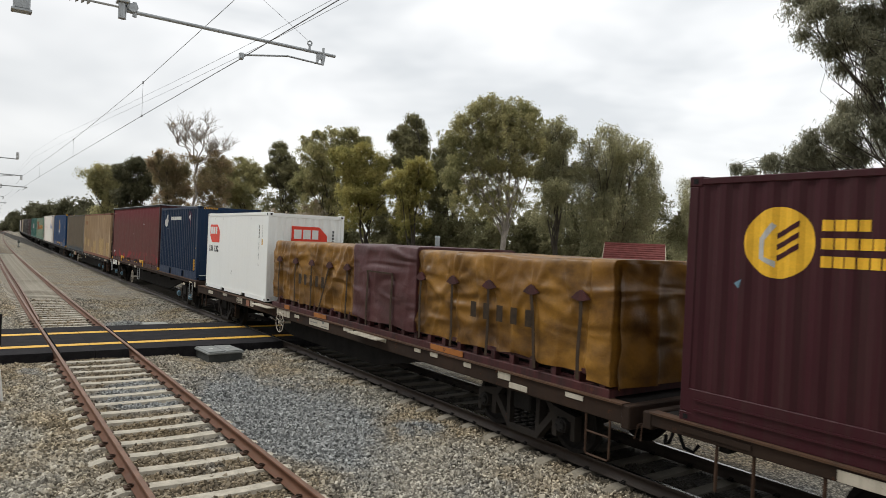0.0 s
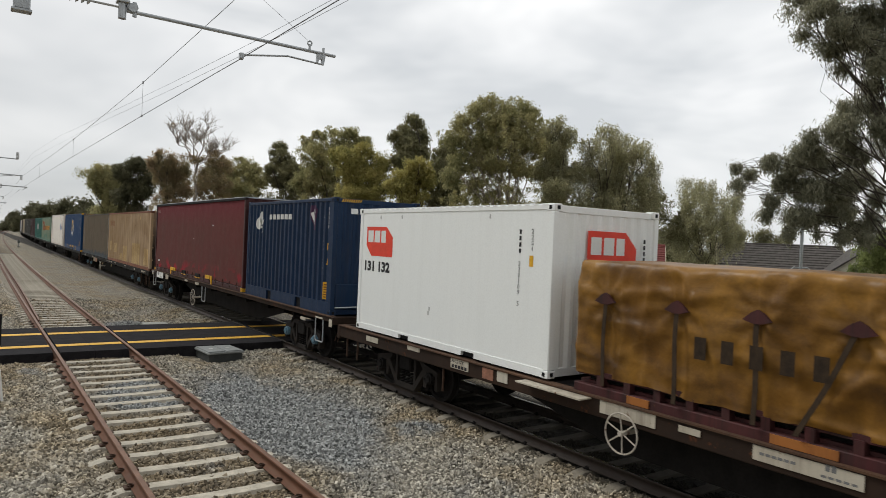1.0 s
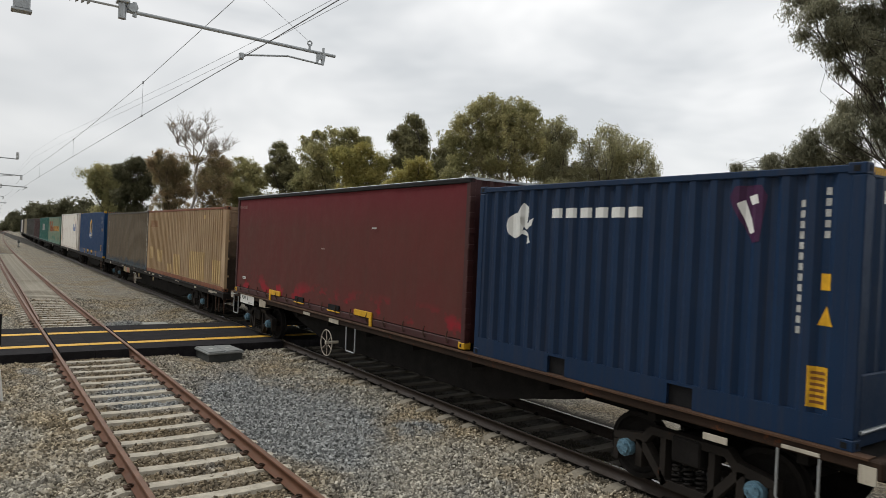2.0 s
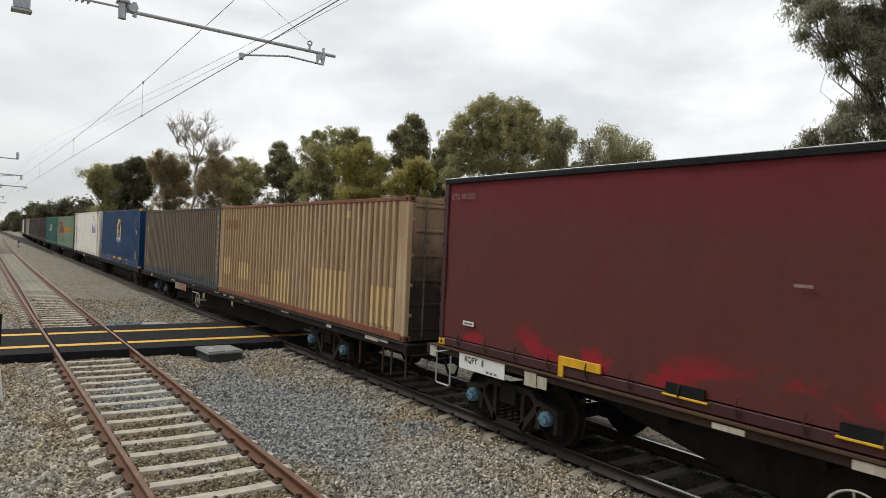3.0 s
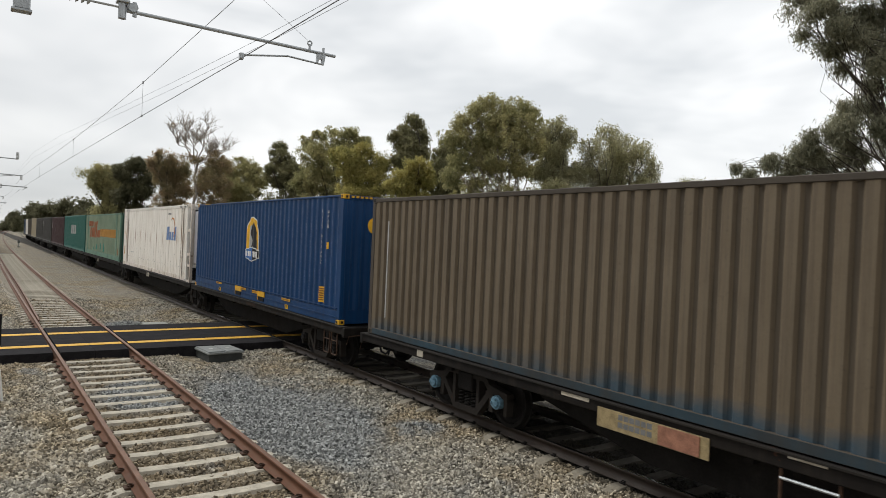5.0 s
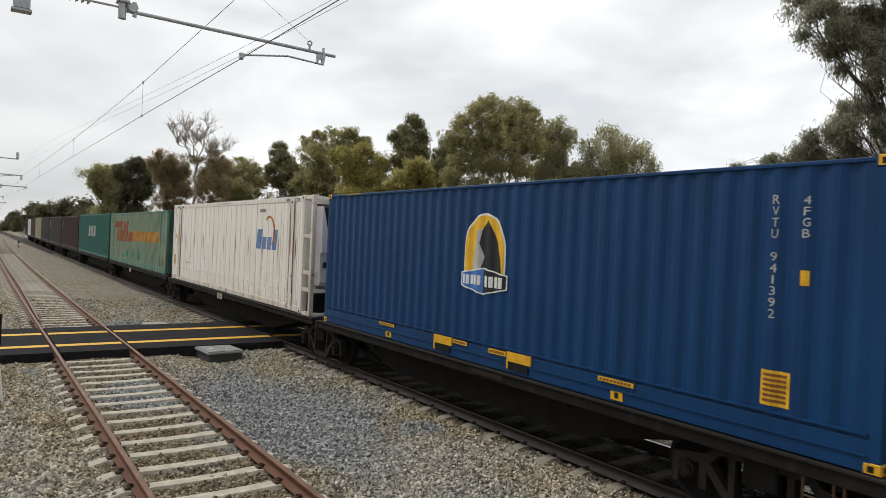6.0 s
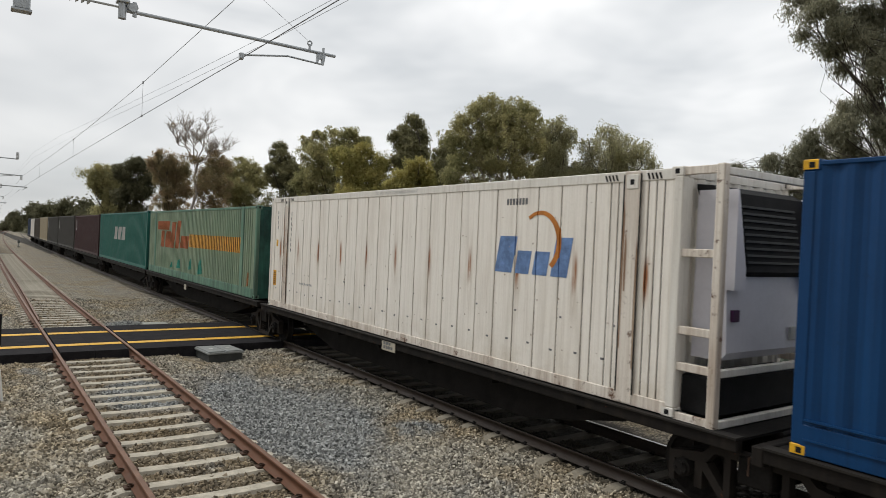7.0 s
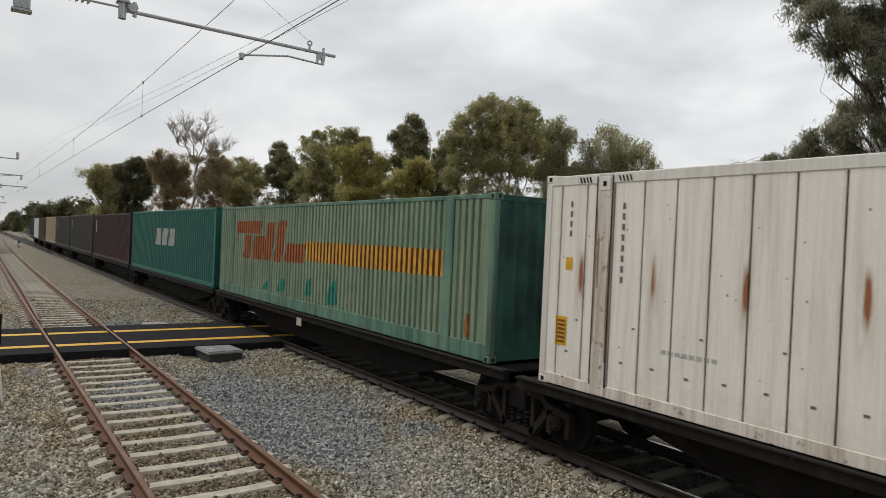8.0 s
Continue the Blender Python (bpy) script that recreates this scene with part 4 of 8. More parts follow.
def dusted(mat, y_from, y_to, col, amount):
    """Brake dust that settled towards one end of a wall, in drifts."""
    nt = mat.node_tree
    b = nt.nodes["Principled BSDF"]
    old = b.inputs["Base Color"].links[0].from_socket
    tc = nt.nodes.new("ShaderNodeTexCoord").outputs["Object"]
    sep = nt.nodes.new("ShaderNodeSeparateXYZ")
    nt.links.new(tc, sep.inputs["Vector"])
    drift = nt.nodes.new("ShaderNodeMath")
    drift.operation = "MULTIPLY_ADD"
    drift.inputs[1].default_value = 5.0
    nt.links.new(noise_node(nt, tc, 0.5, 5, 0.6), drift.inputs[0])
    nt.links.new(sep.outputs["Y"], drift.inputs[2])
    r = nt.nodes.new("ShaderNodeMapRange")
    r.inputs["From Min"].default_value, r.inputs["From Max"].default_value = y_from + 2.5, y_to + 2.5
    r.inputs["To Min"].default_value, r.inputs["To Max"].default_value = 0.0, amount
    nt.links.new(drift.outputs["Value"], r.inputs["Value"])
    nt.links.new(mix_node(nt, r.outputs["Result"], old, col), b.inputs["Base Color"])
    return mat


def sooty_shaded_door():
    """Tan door sheets, darker over their lower two thirds: soot plus the wagon gap's shade, painted in."""
    mat = paint("sooty_shaded_tan_door", (0.36, 0.245, 0.155), (0.42, 0.31, 0.205), 0.8, 0.5, 0.6, 0.75, dirtcol=(0.10, 0.05, 0.03), streaky=0.05)
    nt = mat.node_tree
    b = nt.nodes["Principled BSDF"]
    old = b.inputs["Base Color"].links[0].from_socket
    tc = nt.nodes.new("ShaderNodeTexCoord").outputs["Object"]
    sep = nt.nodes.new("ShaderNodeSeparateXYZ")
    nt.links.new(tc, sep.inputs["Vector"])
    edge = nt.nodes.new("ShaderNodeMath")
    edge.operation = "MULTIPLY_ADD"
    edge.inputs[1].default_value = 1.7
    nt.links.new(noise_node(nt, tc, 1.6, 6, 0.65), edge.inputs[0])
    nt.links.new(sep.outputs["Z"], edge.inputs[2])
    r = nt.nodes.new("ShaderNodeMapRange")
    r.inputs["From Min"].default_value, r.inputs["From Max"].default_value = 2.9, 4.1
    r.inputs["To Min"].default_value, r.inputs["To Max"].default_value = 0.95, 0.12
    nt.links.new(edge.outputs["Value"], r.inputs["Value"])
    # soot colour that also holds the shade between the containers
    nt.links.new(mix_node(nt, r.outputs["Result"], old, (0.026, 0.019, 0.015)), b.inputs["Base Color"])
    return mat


def splashed(mat, z_lo, z_hi, col):
    """Old blue paint showing along the foot of a wall, thinning upwards in a ragged edge."""
    nt = mat.node_tree
    b = nt.nodes["Principled BSDF"]
    old = b.inputs["Base Color"].links[0].from_socket
    tc = nt.nodes.new("ShaderNodeTexCoord").outputs["Object"]
    sep = nt.nodes.new("ShaderNodeSeparateXYZ")
    nt.links.new(tc, sep.inputs["Vector"])
    edge = nt.nodes.new("ShaderNodeMath")
    edge.operation = "MULTIPLY_ADD"
    edge.inputs[1].default_value = -0.9
    nt.links.new(noise_node(nt, tc, 1.0, 5, 0.6, (1.0, 0.8, 2.2)), edge.inputs[0])
    nt.links.new(sep.outputs["Z"], edge.inputs[2])
    r = nt.nodes.new("ShaderNodeMapRange")
    r.inputs["From Min"].default_value, r.inputs["From Max"].default_value = z_lo - 0.45, z_hi - 0.45
    r.inputs["To Min"].default_value, r.inputs["To Max"].default_value = 0.8, 0.0
    nt.links.new(edge.outputs["Value"], r.inputs["Value"])
    nt.links.new(mix_node(nt, r.outputs["Result"], old, col), b.inputs["Base Color"])
    return mat


P_door = sooty_shaded_door()
splashed(P_grey, 1.12, 1.42, (0.02, 0.06, 0.095))
dusted(P_tan, -1.0, 5.5, (0.315, 0.20, 0.09), 0.5)


def tarp_material(name, col, worn, stain):
    mat = bpy.data.materials.new(name)
    nt, ns, ls, b = nodes_of(mat)
    tc = ns.new("ShaderNodeTexCoord").outputs["Object"]
    n1 = noise_node(nt, tc, 0.9, 4, 0.55)
    n2 = noise_node(nt, tc, 1.3, 5, 0.62, (1, 1, 1.6))
    n3 = noise_node(nt, tc, 30.0, 3)
    c = mix_node(nt, ramp_node(nt, n1, 0.38, 0.66), col, worn)
    c = mix_node(nt, ramp_node(nt, n2, 0.40, 0.68, (0, 0, 0, 1), (0.85, 0.85, 0.85, 1)), c, stain)
    c = mix_node(nt, 0.4, c, ramp_node(nt, n3, 0.3, 0.7, (0.8, 0.8, 0.8, 1), (1.15, 1.15, 1.15, 1)), "MULTIPLY")
    ls.new(c, b.inputs["Base Color"])
    b.inputs["Roughness"].default_value = 0.42
    b.inputs["Specular IOR Level"].default_value = 0.24
    wv = ns.new("ShaderNodeTexNoise")
    wv.inputs["Scale"].default_value, wv.inputs["Detail"].default_value, wv.inputs["Distortion"].default_value = 2.4, 3, 1.6
    ls.new(tc, wv.inputs["Vector"])
    turn = ns.new("ShaderNodeMapping")
    turn.inputs["Rotation"].default_value = (0.55, 0.0, 0.0)
    turn.inputs["Scale"].default_value = (1.0, 0.75, 2.6)
    ls.new(tc, turn.inputs["Vector"])
    fold = ns.new("ShaderNodeTexNoise")
    fold.noise_type = "RIDGED_MULTIFRACTAL"
    fold.inputs["Scale"].default_value, fold.inputs["Detail"].default_value, fold.inputs["Distortion"].default_value = 0.8, 2.0, 0.9
    ls.new(turn.outputs["Vector"], fold.inputs["Vector"])
    first = bump_node(nt, mix_node(nt, 0.15, wv.outputs["Fac"], n3), 0.35, 0.035)
    second = ns.new("ShaderNodeBump")
    second.inputs["Strength"].default_value, second.inputs["Distance"].default_value = 1.0, 0.13
    ls.new(fold.outputs["Fac"], second.inputs["Height"])
    ls.new(first, second.inputs["Normal"])
    ls.new(second.outputs["Normal"], b.inputs["Normal"])
    return mat


P_tarp = tarp_material("ochre_tarpaulin", (0.185, 0.086, 0.014), (0.32, 0.16, 0.028), (0.055, 0.026, 0.010))
P_tarp2 = tarp_material("plum_tarpaulin", (0.085, 0.030, 0.032), (0.10, 0.042, 0.043), (0.055, 0.022, 0.022))


def crease(u):
    """A row of sharp pulled ridges with slack cloth between them."""
    return (1 - abs(math.sin(u))) ** 3


def sheet_surface(z0, z1, y0, y1, swell, ny, seed, ties=(), x_half=1.165, calm=(9e9, 9e9), slack=1.0):
    """Tarpaulin over a load: hangs on both sides, wraps the top; straps pull it in at the ties and folds fan out from them."""
    bm = bmesh.new()
    nz = 30
    prof = [(-x_half, z0 + (z1 - z0) * k / nz) for k in range(nz - 1)] + [(-x_half + 0.012, z1 - 0.045), (-x_half + 0.05, z1 - 0.008)] + [(x, z1) for x in np.linspace(-1.0, 1.0, 6)] + [(x_half - 0.05, z1 - 0.008), (x_half - 0.012, z1 - 0.045), (x_half, z1 - 0.5), (x_half, z0)]
    rings = []
    for i in range(ny + 1):
        y = y0 + (y1 - y0) * i / ny
        ring = []
        for k, (x, z) in enumerate(prof):
            f = (z - z0) / (z1 - z0)
            low = noise.noise(Vector((y * 0.9, f * 1.1, seed)))
            warp = noise.noise(Vector((y * 0.7, f * 0.8, seed + 5)))
            mask = max(0.0, noise.noise(Vector((y * 0.8, f * 1.2, seed + 9))) + 0.25)
            d = 0.028 * low + 0.095 * mask * crease(y * 2.3 + f * 2.4 + warp * 2.2) + 0.10 * max(0.0, 0.35 - noise.noise(Vector((y * 0.6, f, seed + 13)))) * crease(y * 1.9 - f * 2.9 - warp * 1.8) + 0.022 * crease(y * 5.1 + f * 1.3 + warp * 4.0) + 0.02 * crease(f * 7.0 + y * 0.8 + warp * 3.0)
            d *= slack
            for ty in ties:
                dy = y - ty
                if abs(dy) > 0.9:
                    continue
                dz = (f - 0.68) * (z1 - z0)
                r = math.hypot(dy, dz)
                fan = math.atan2(dz, dy)
                d += 0.08 * math.exp(-r / 0.34) * (0.6 + 0.4 * math.cos(9 * fan + ty * 3))
                if dz < 0:
                    d -= 0.05 * math.exp(-(dy / 0.10) ** 2) * min(1.0, -dz / 0.15)
            if calm[0] + 0.06 < y < calm[1] - 0.06:
                d = min(d, 0.0) - 0.02
            side = k <= nz or k >= len(prof) - 3
            dx = (d + swell) * (-1 if x < 0 else 1) if side else 0.0
            up = 0.03 * noise.noise(Vector((y * 0.8, x, seed + 3))) + swell * 0.5 if nz - 1 <= k <= nz + 8 else 0.0
            if k in (0, len(prof) - 1):
                up = 0.07 * noise.noise(Vector((y * 1.3, seed, 1.0)))
            ring.append(bm.verts.new((x + dx, y, z + up)))
        rings.append(ring)
    for a, b in zip(rings, rings[1:]):
        for k in range(len(prof) - 1):
            f = bm.faces.new((a[k], b[k], b[k + 1], a[k + 1]))
            f.smooth = True
    for ring, flip in ((rings[0], False), (rings[-1], True)):
        bm.faces.new(ring if flip else ring[::-1])
    bmesh.ops.recalc_face_normals(bm, faces=bm.faces[:])
    return bm


def tarp_load(s0, s1, m0, m1):
    """Sheeted load on a plum steel flat rack, with straps, corner protectors and one plum sheet over the middle."""
    c = train_thing("sheeted_load", "ochre tarpaulins with one plum sheet tied over a long load", "sheeted load", (s0 + s1) / 2)
    sc, h = (s0 + s1) / 2, (s1 - s0) / 2
    ys = [-h + 0.55 + k * (2 * h - 1.1) / 11 - (0.10 if 7 < k < 11 else 0.0) for k in range(12)]
    ties = [y for k, y in enumerate(ys) if k not in (5, 6)]
    part("tarpaulin", sheet_surface(1.30, 2.88, -h + 0.05, h, 0.0, 300, 2.0, ties, calm=(m0 - sc, m1 - sc)), P_tarp, c, "stained ochre tarpaulin")
    part("tarpaulin", sheet_surface(1.30, 2.89, m0 - sc, m1 - sc, 0.075, 60, 5.0, slack=0.4), P_tarp2, c, "faded plum tarpaulin")
    part("tarpaulin", sheet_surface(1.20, 2.89, -h - 0.02, -h + 0.42, 0.035, 14, 8.0), P_tarp, c, "stained ochre end flap")
    drape = bmesh.new()
    nx, nz = 40, 22
    g = [[drape.verts.new((-1.17 + 2.34 * i / nx, -h - 0.05 - 0.09 * crease(i * 0.23 + 0.5 * noise.noise(Vector((i * 0.2, k * 0.15, 3.0)))) * (1 - 0.6 * k / nz) - 0.04 * noise.noise(Vector((i * 0.15, k * 0.2, 9.0))), 1.16 + 1.70 * k / nz)) for k in range(nz + 1)] for i in range(nx + 1)]
    for i in range(nx):
        for k in range(nz):
            drape.faces.new((g[i][k], g[i + 1][k], g[i + 1][k + 1], g[i][k + 1])).smooth = True
    part("end_drape", drape, P_tarp, c, "stained ochre tarpaulin end hanging in folds")
    bm = bmesh.new()
    for sx in (-1, 1):
        box(bm, *sorted((sx * 1.21, sx * 1.08)), -h, h, 1.03, 1.16, bev=0.01)
        box(bm, *sorted((sx * 1.15, sx * 1.08)), -h, h, 1.28, 1.35)
        y = -h + 0.15
        while y < h:
            box(bm, *sorted((sx * 1.19, sx * 1.08)), y - 0.05, y + 0.05, 1.155, 1.30)
            y += 0.47
    box(bm, -1.08, 1.08, -h + 0.02, h - 0.02, 1.05, 1.2)
    part("flat_rack", bm, P_plum2, c, "plum-red steel flat rack")
    for y, l in ((2.6, 0.7), (-2.9, 1.0), (h - 1.3, 0.35)):
        part("rail_patch", boxes((-1.225, -1.20, y, y + l, 1.05, 1.15)), P_railorange, c, "orange-painted rail length")
    part("packing", boxes((-1.0, 1.0, -h + 0.12, h - 0.12, 1.2, 2.6)), M_under, c)
    for k, y in enumerate(ys):
        pts = [(-1.262 - 0.03 * (k in (5, 6)), y + 0.012 * math.sin(j + k) + (0.55 if k == 8 else -0.15 if k == 1 else 0.0) * (1 - j / 6), 1.2 + (2.36 - 1.2) * j / 6) for j in range(7)]
        bm = bmesh.new()
        ends = [[bm.verts.new((q[0], q[1] + e, q[2])) for e in (-0.03, 0.03)] + [bm.verts.new((q[0] + 0.008, q[1] + e, q[2])) for e in (0.03, -0.03)] for q in pts]
        for a, b in zip(ends, ends[1:]):
            for m in range(4):
                bm.faces.new((a[m], a[(m + 1) % 4], b[(m + 1) % 4], b[m]))
        bm.faces.new(ends[0])
        bm.faces.new(ends[-1][::-1])
        bmesh.ops.recalc_face_normals(bm, faces=bm.faces[:])
        part("strap", bm, M_strap, c)
        if k not in (5, 6):
            bm = bmesh.new()
            prism(bm, [(y - 0.17, 2.335), (y - 0.05, 2.30), (y + 0.05, 2.30), (y + 0.17, 2.335), (y + 0.07, 2.42), (y + 0.0, 2.455), (y - 0.07, 2.42)], 0, -1.275, -1.235)
            bmesh.ops.recalc_face_normals(bm, faces=bm.faces[:])
            part("corner_protector", bm, P_plum2, c, "plum-red corner protector")
    part("strap", boxes((-1.306, -1.292, ys[5] - 0.02, ys[6] + 0.02, 2.34, 2.37)), M_strap, c)
    flat = [(-h, 0.0), (h, 0.0)]
    for y in (16.56 - sc, 9.2 - sc):
        bar_decals(c, "stencil", bars(5, 0.0, 0.0, 1.72, 0.26, 0.55), M_stencil, flat, y, 1.80, x=-1.268, label="black stencilled mark", off=0.0)
    return c


M_print = plain("faded_black_print", (0.16, 0.16, 0.16), 0.6, 0.2, 9.0)
M_stencil = plain("worn_stencil", (0.032, 0.019, 0.009), 0.8, 0.5, 12.0)
P_railorange = paint("chipped_orange", (0.34, 0.12, 0.025), (0.42, 0.17, 0.04), 0.5, 0.8, 0.8, 0.7, rustcol=(0.07, 0.02, 0.015), dirtcol=(0.05, 0.02, 0.015))
M_strap = plain("webbing_strap", (0.042, 0.026, 0.014), 0.8, 0.3, 9.0)
P_plum2 = paint("plum_red_steel", (0.062, 0.014, 0.015), (0.10, 0.026, 0.023), 0.6, 0.6, 0.85, 0.7, dirtcol=(0.018, 0.011, 0.009), streaky=0.08, runs=0.5)


# the rake, head first -------------------------------------------------------
def build_train():
    # maroon container on its wagon
    w, sc, h = wagon("brown container flat wagon under the maroon container", -9.6, 5.55, [-6.5, 2.0], M_brown, 0.17)
    plate(w, 2.3 - sc, 3.21 - sc, 0.87, 0.99, M_plate)
    plate(w, 4.1 - sc, 5.0 - sc, 0.91, 0.98, M_brown)
    for y in (3.35, 4.1, 4.55):
        hanger(w, y - sc, 0.32)
    c, rows, h = container("maroon corrugated forty-foot container with yellow round emblem", -7.10, 5.06, 1.03, 3.95, P_maroon, rows=corrugation(-6.08 + 0.13, 6.08 - 0.13, 0.278, 0.026, 0.25), sill=0.40)
    sc = (-7.10 + 5.06) / 2
    decal(c, "emblem", [disc(0, 0, 0.385)], M_gold, rows, 3.95 - sc, 3.19, label="yellow round emblem")
    decal(c, "emblem_mark", [[(-0.22, 0.04), (-0.08, 0.22), (-0.03, 0.18), (-0.155, 0.02), (-0.155, -0.16), (-0.03, -0.20), (-0.03, -0.27), (-0.22, -0.18)]], M_grey, rows, 3.95 - sc, 3.19, off=0.007)
    decal(c, "emblem_stripe", [[(-0.02, -0.20 + k), (0.22, -0.06 + k), (0.22, 0.0 + k), (-0.02, -0.14 + k)] for k in (0.0, 0.12, 0.24)], P_maroon, rows, 3.95 - sc, 3.19, off=0.007)
    for k, (n, wd) in enumerate(((4, 0.46), (11, 1.32), (7, 0.80))):
        bar_decals(c, "lettering_bar", bars(n, 0, 0, wd, 0.115, 0.13), M_gold, rows, 3.50 - sc, 3.32 - 0.185 * k, label="yellow lettering bar")
    decal(c, "green_mark", [[(0, 0), (0.1, 0.05), (0.07, -0.06)]], M_hub, rows, 4.45 - sc, 2.72)
    for z in (1.18, 1.30):
        part("ledge", boxes((-SIDE - 0.022, -SIDE + 0.03, -h + 0.3, h - 0.2, z, z + 0.02)), P_maroon, c)

    # sheeted load and white container
    w, sc, h = wagon("brown container flat wagon under sheeted load and white container", 5.75, 25.9, [8.0, 23.2], M_brown, 0.26, belly_in=3.4)
    hand_wheel(w, 17.50 - sc, 0.68)
    for a, b, z0, z1, m in ((22.41, 22.85, 0.93, 1.02, M_plate), (20.88, 21.40, 0.84, 1.01, M_plate), (20.22, 20.50, 0.82, 1.0, M_tanplate), (19.86, 20.12, 0.84, 1.01, M_plate), (17.05, 17.95, 0.84, 1.01, M_plate), (16.42, 16.72, 0.90, 0.98, M_plate),
                            (14.66, 15.78, 0.84, 1.0, M_plate), (13.43, 13.89, 0.93, 1.01, M_plate), (11.98, 13.24, 0.93, 1.015, M_plate), (10.68, 10.90, 0.93, 1.0, M_plate), (10.12, 10.36, 0.93, 1.01, M_plate), (9.12, 9.32, 0.92, 1.0, M_plate),
                            (8.1, 8.4, 0.90, 1.01, M_plate), (7.7, 8.12, 0.80, 0.89, M_plate), (6.56, 6.9, 0.92, 0.99, M_plate), (24.0, 24.5, 0.86, 0.97, M_plate)):
        plate(w, a - sc, b - sc, z0, z1, m)
    decal(w, "stencil", text_polys("RQSY", 0, 0, 0.36, 0.07), M_ink, [(-h, 0), (h, 0)], 21.36 - sc, 0.93, x=-1.276, label="black wagon code", off=0.0)
    bar_decals(w, "stencil", bars(5, 0, 0, 0.46, 0.055, 0.25), M_ink, [(-h, 0), (h, 0)], 21.36 - sc, 0.855, x=-1.276, off=0.0)
    bar_decals(w, "stencil", bars(6, 0.06, 0.02, 0.40, 0.03, 0.2) + bars(2, 0.74, 0.05, 0.12, 0.07, 0.25) + bars(5, 0.70, -0.02, 0.36, 0.025, 0.25), M_print, [(-h, 0), (h, 0)], 15.76 - sc, 0.89, x=-1.276, off=0.0)
    for a, b in ((18.11, 19.42), (11.98, 13.26)):
        bm = prism(bmesh.new(), [(a - sc, 0.985), (b - sc, 0.985), (b - sc, 1.005), (a - sc, 1.005)], 0, -1.50, -1.26)
        part("footboard", bm, M_plate, w, "worn white-painted footboard")
    for y in (25.5, 25.0, 21.7):
        hanger(w, y - sc, 0.35)
    step_iron(w, 6.3 - sc)
    tarp_load(6.15, 18.5, 10.97, 13.55)
    flat20 = [(-2.9, 0.0), (2.9, 0.0)]
    c, rows, h = container("clean white twenty-foot container with red and white emblem", 19.03, 25.09, 1.07, 3.69, P_white, rows=flat20, sill=0.13, pockets=(-1.05, 1.05))
    sc = (19.03 + 25.09) / 2
    logo = [(0, 0.62), (0.84, 0.62), (1.10, 0.40), (1.10, 0.0), (0.22, 0.0), (0.0, 0.22)]
    decal(c, "emblem", [logo], M_red, rows, 24.78 - sc, 2.68, label="red emblem panel")
    blocks = [rect(0.07, 0.02, 0.30, 0.27), rect(0.35, 0.02, 0.58, 0.27), rect(0.63, 0.02, 0.82, 0.27)]
    bar_decals(c, "emblem_bar", blocks, M_white, rows, 24.78 - sc, 2.95, off=0.007)
    decal(c, "fleet_number", text_polys("131 132", 0, 0, 1.06, 0.22, bold=0.05), M_ink, rows, 24.82 - sc, 2.35, label="black painted number")
    decal(c, "label_plate", [rect(0, 0, 0.09, 0.17)], M_yellow2, rows, 19.55 - sc, 2.72, label="small yellow plate")
    # Small vents along the top and scuffs lower down, as flat grey marks.
    for y, z in ((22.25, 1.78), (20.55, 3.5), (23.35, 3.5), (22.28, 1.70), (24.2, 3.5)):
        decal(c, "vent_scuff_mark", [rect(-0.02, -0.035, 0.02, 0.035)], M_grey, rows, y - sc, z)
    end_decal(c, "emblem", [[(u * 1.04, v * 1.15) for u, v in logo]], M_red, -h + 0.02, 2.60, -0.50, "red emblem panel", 0.03)
    end_bars(c, "emblem_bar", [[(u * 1.04, v * 1.1) for u, v in q] for q in blocks], M_white, -h + 0.02, 2.92, -0.50, "", 0.034)
    end_bars(c, "number_bar", bars(3, 0, 0, 0.44, 0.22, 0.3), M_ink, -h + 0.02, 2.28, -0.52, "", 0.03)
    decal(c, "code_column", text_polys("22G1", 0, 0, 0.05, 0.36, True), M_ink, rows, 19.52 - sc, 2.96, label="black container code")
    decal(c, "code_column", text_polys("220109 5", 0, 0, 0.05, 0.72, True), M_ink, rows, 19.80 - sc, 2.09, label="black container code")
    decal(c, "code_marking", [rect(0, k * 0.1, 0.05, k * 0.1 + 0.07) for k in range(4)], M_ink, rows, 19.80 - sc, 2.92)
    for k in range(5):
        end_decal(c, "code_marking", [rect(0, 0.1 * k, 0.05, 0.1 * k + 0.07)], M_ink, -h + 0.02, 2.75, 0.82, "", 0.03)
    for k in range(30):
        part("roof_rib_end", boxes((-SIDE - 0.004, -SIDE + 0.09, -h + 0.17 + k * 0.195, -h + 0.28 + k * 0.195, 3.662, 3.687), bev=0.004), P_white, c)

    # blue twenty-foot and red curtain-sided container
    w, sc, h = wagon("brown skeletal wagon under blue and red containers", 26.15, 45.4, [28.37, 43.27], M_brown, 0.13, 1.16, caps=M_hub, belly_in=2.3)
    hand_wheel(w, 37.9 - sc, 0.56, 0.30)
    plate(w, 43.16 - sc, 44.37 - sc, 0.885, 1.155, M_white, label="white wagon code board")
    for body, a, wd in (("RQFY", 44.21, 0.36), ("8", 43.75, 0.06)):
        decal(w, "stencil", text_polys(body, 0, 0, wd, 0.125, bold=0.03), M_ink, [(-h, 0), (h, 0)], a - sc, 0.99, x=-1.275, label="black wagon code", off=0.0)
    bar_decals(w, "stencil", bars(3, 0, 0, 0.3, 0.04, 0.3), M_print, [(-h, 0), (h, 0)], 43.62 - sc, 0.91, x=-1.275, off=0.0)
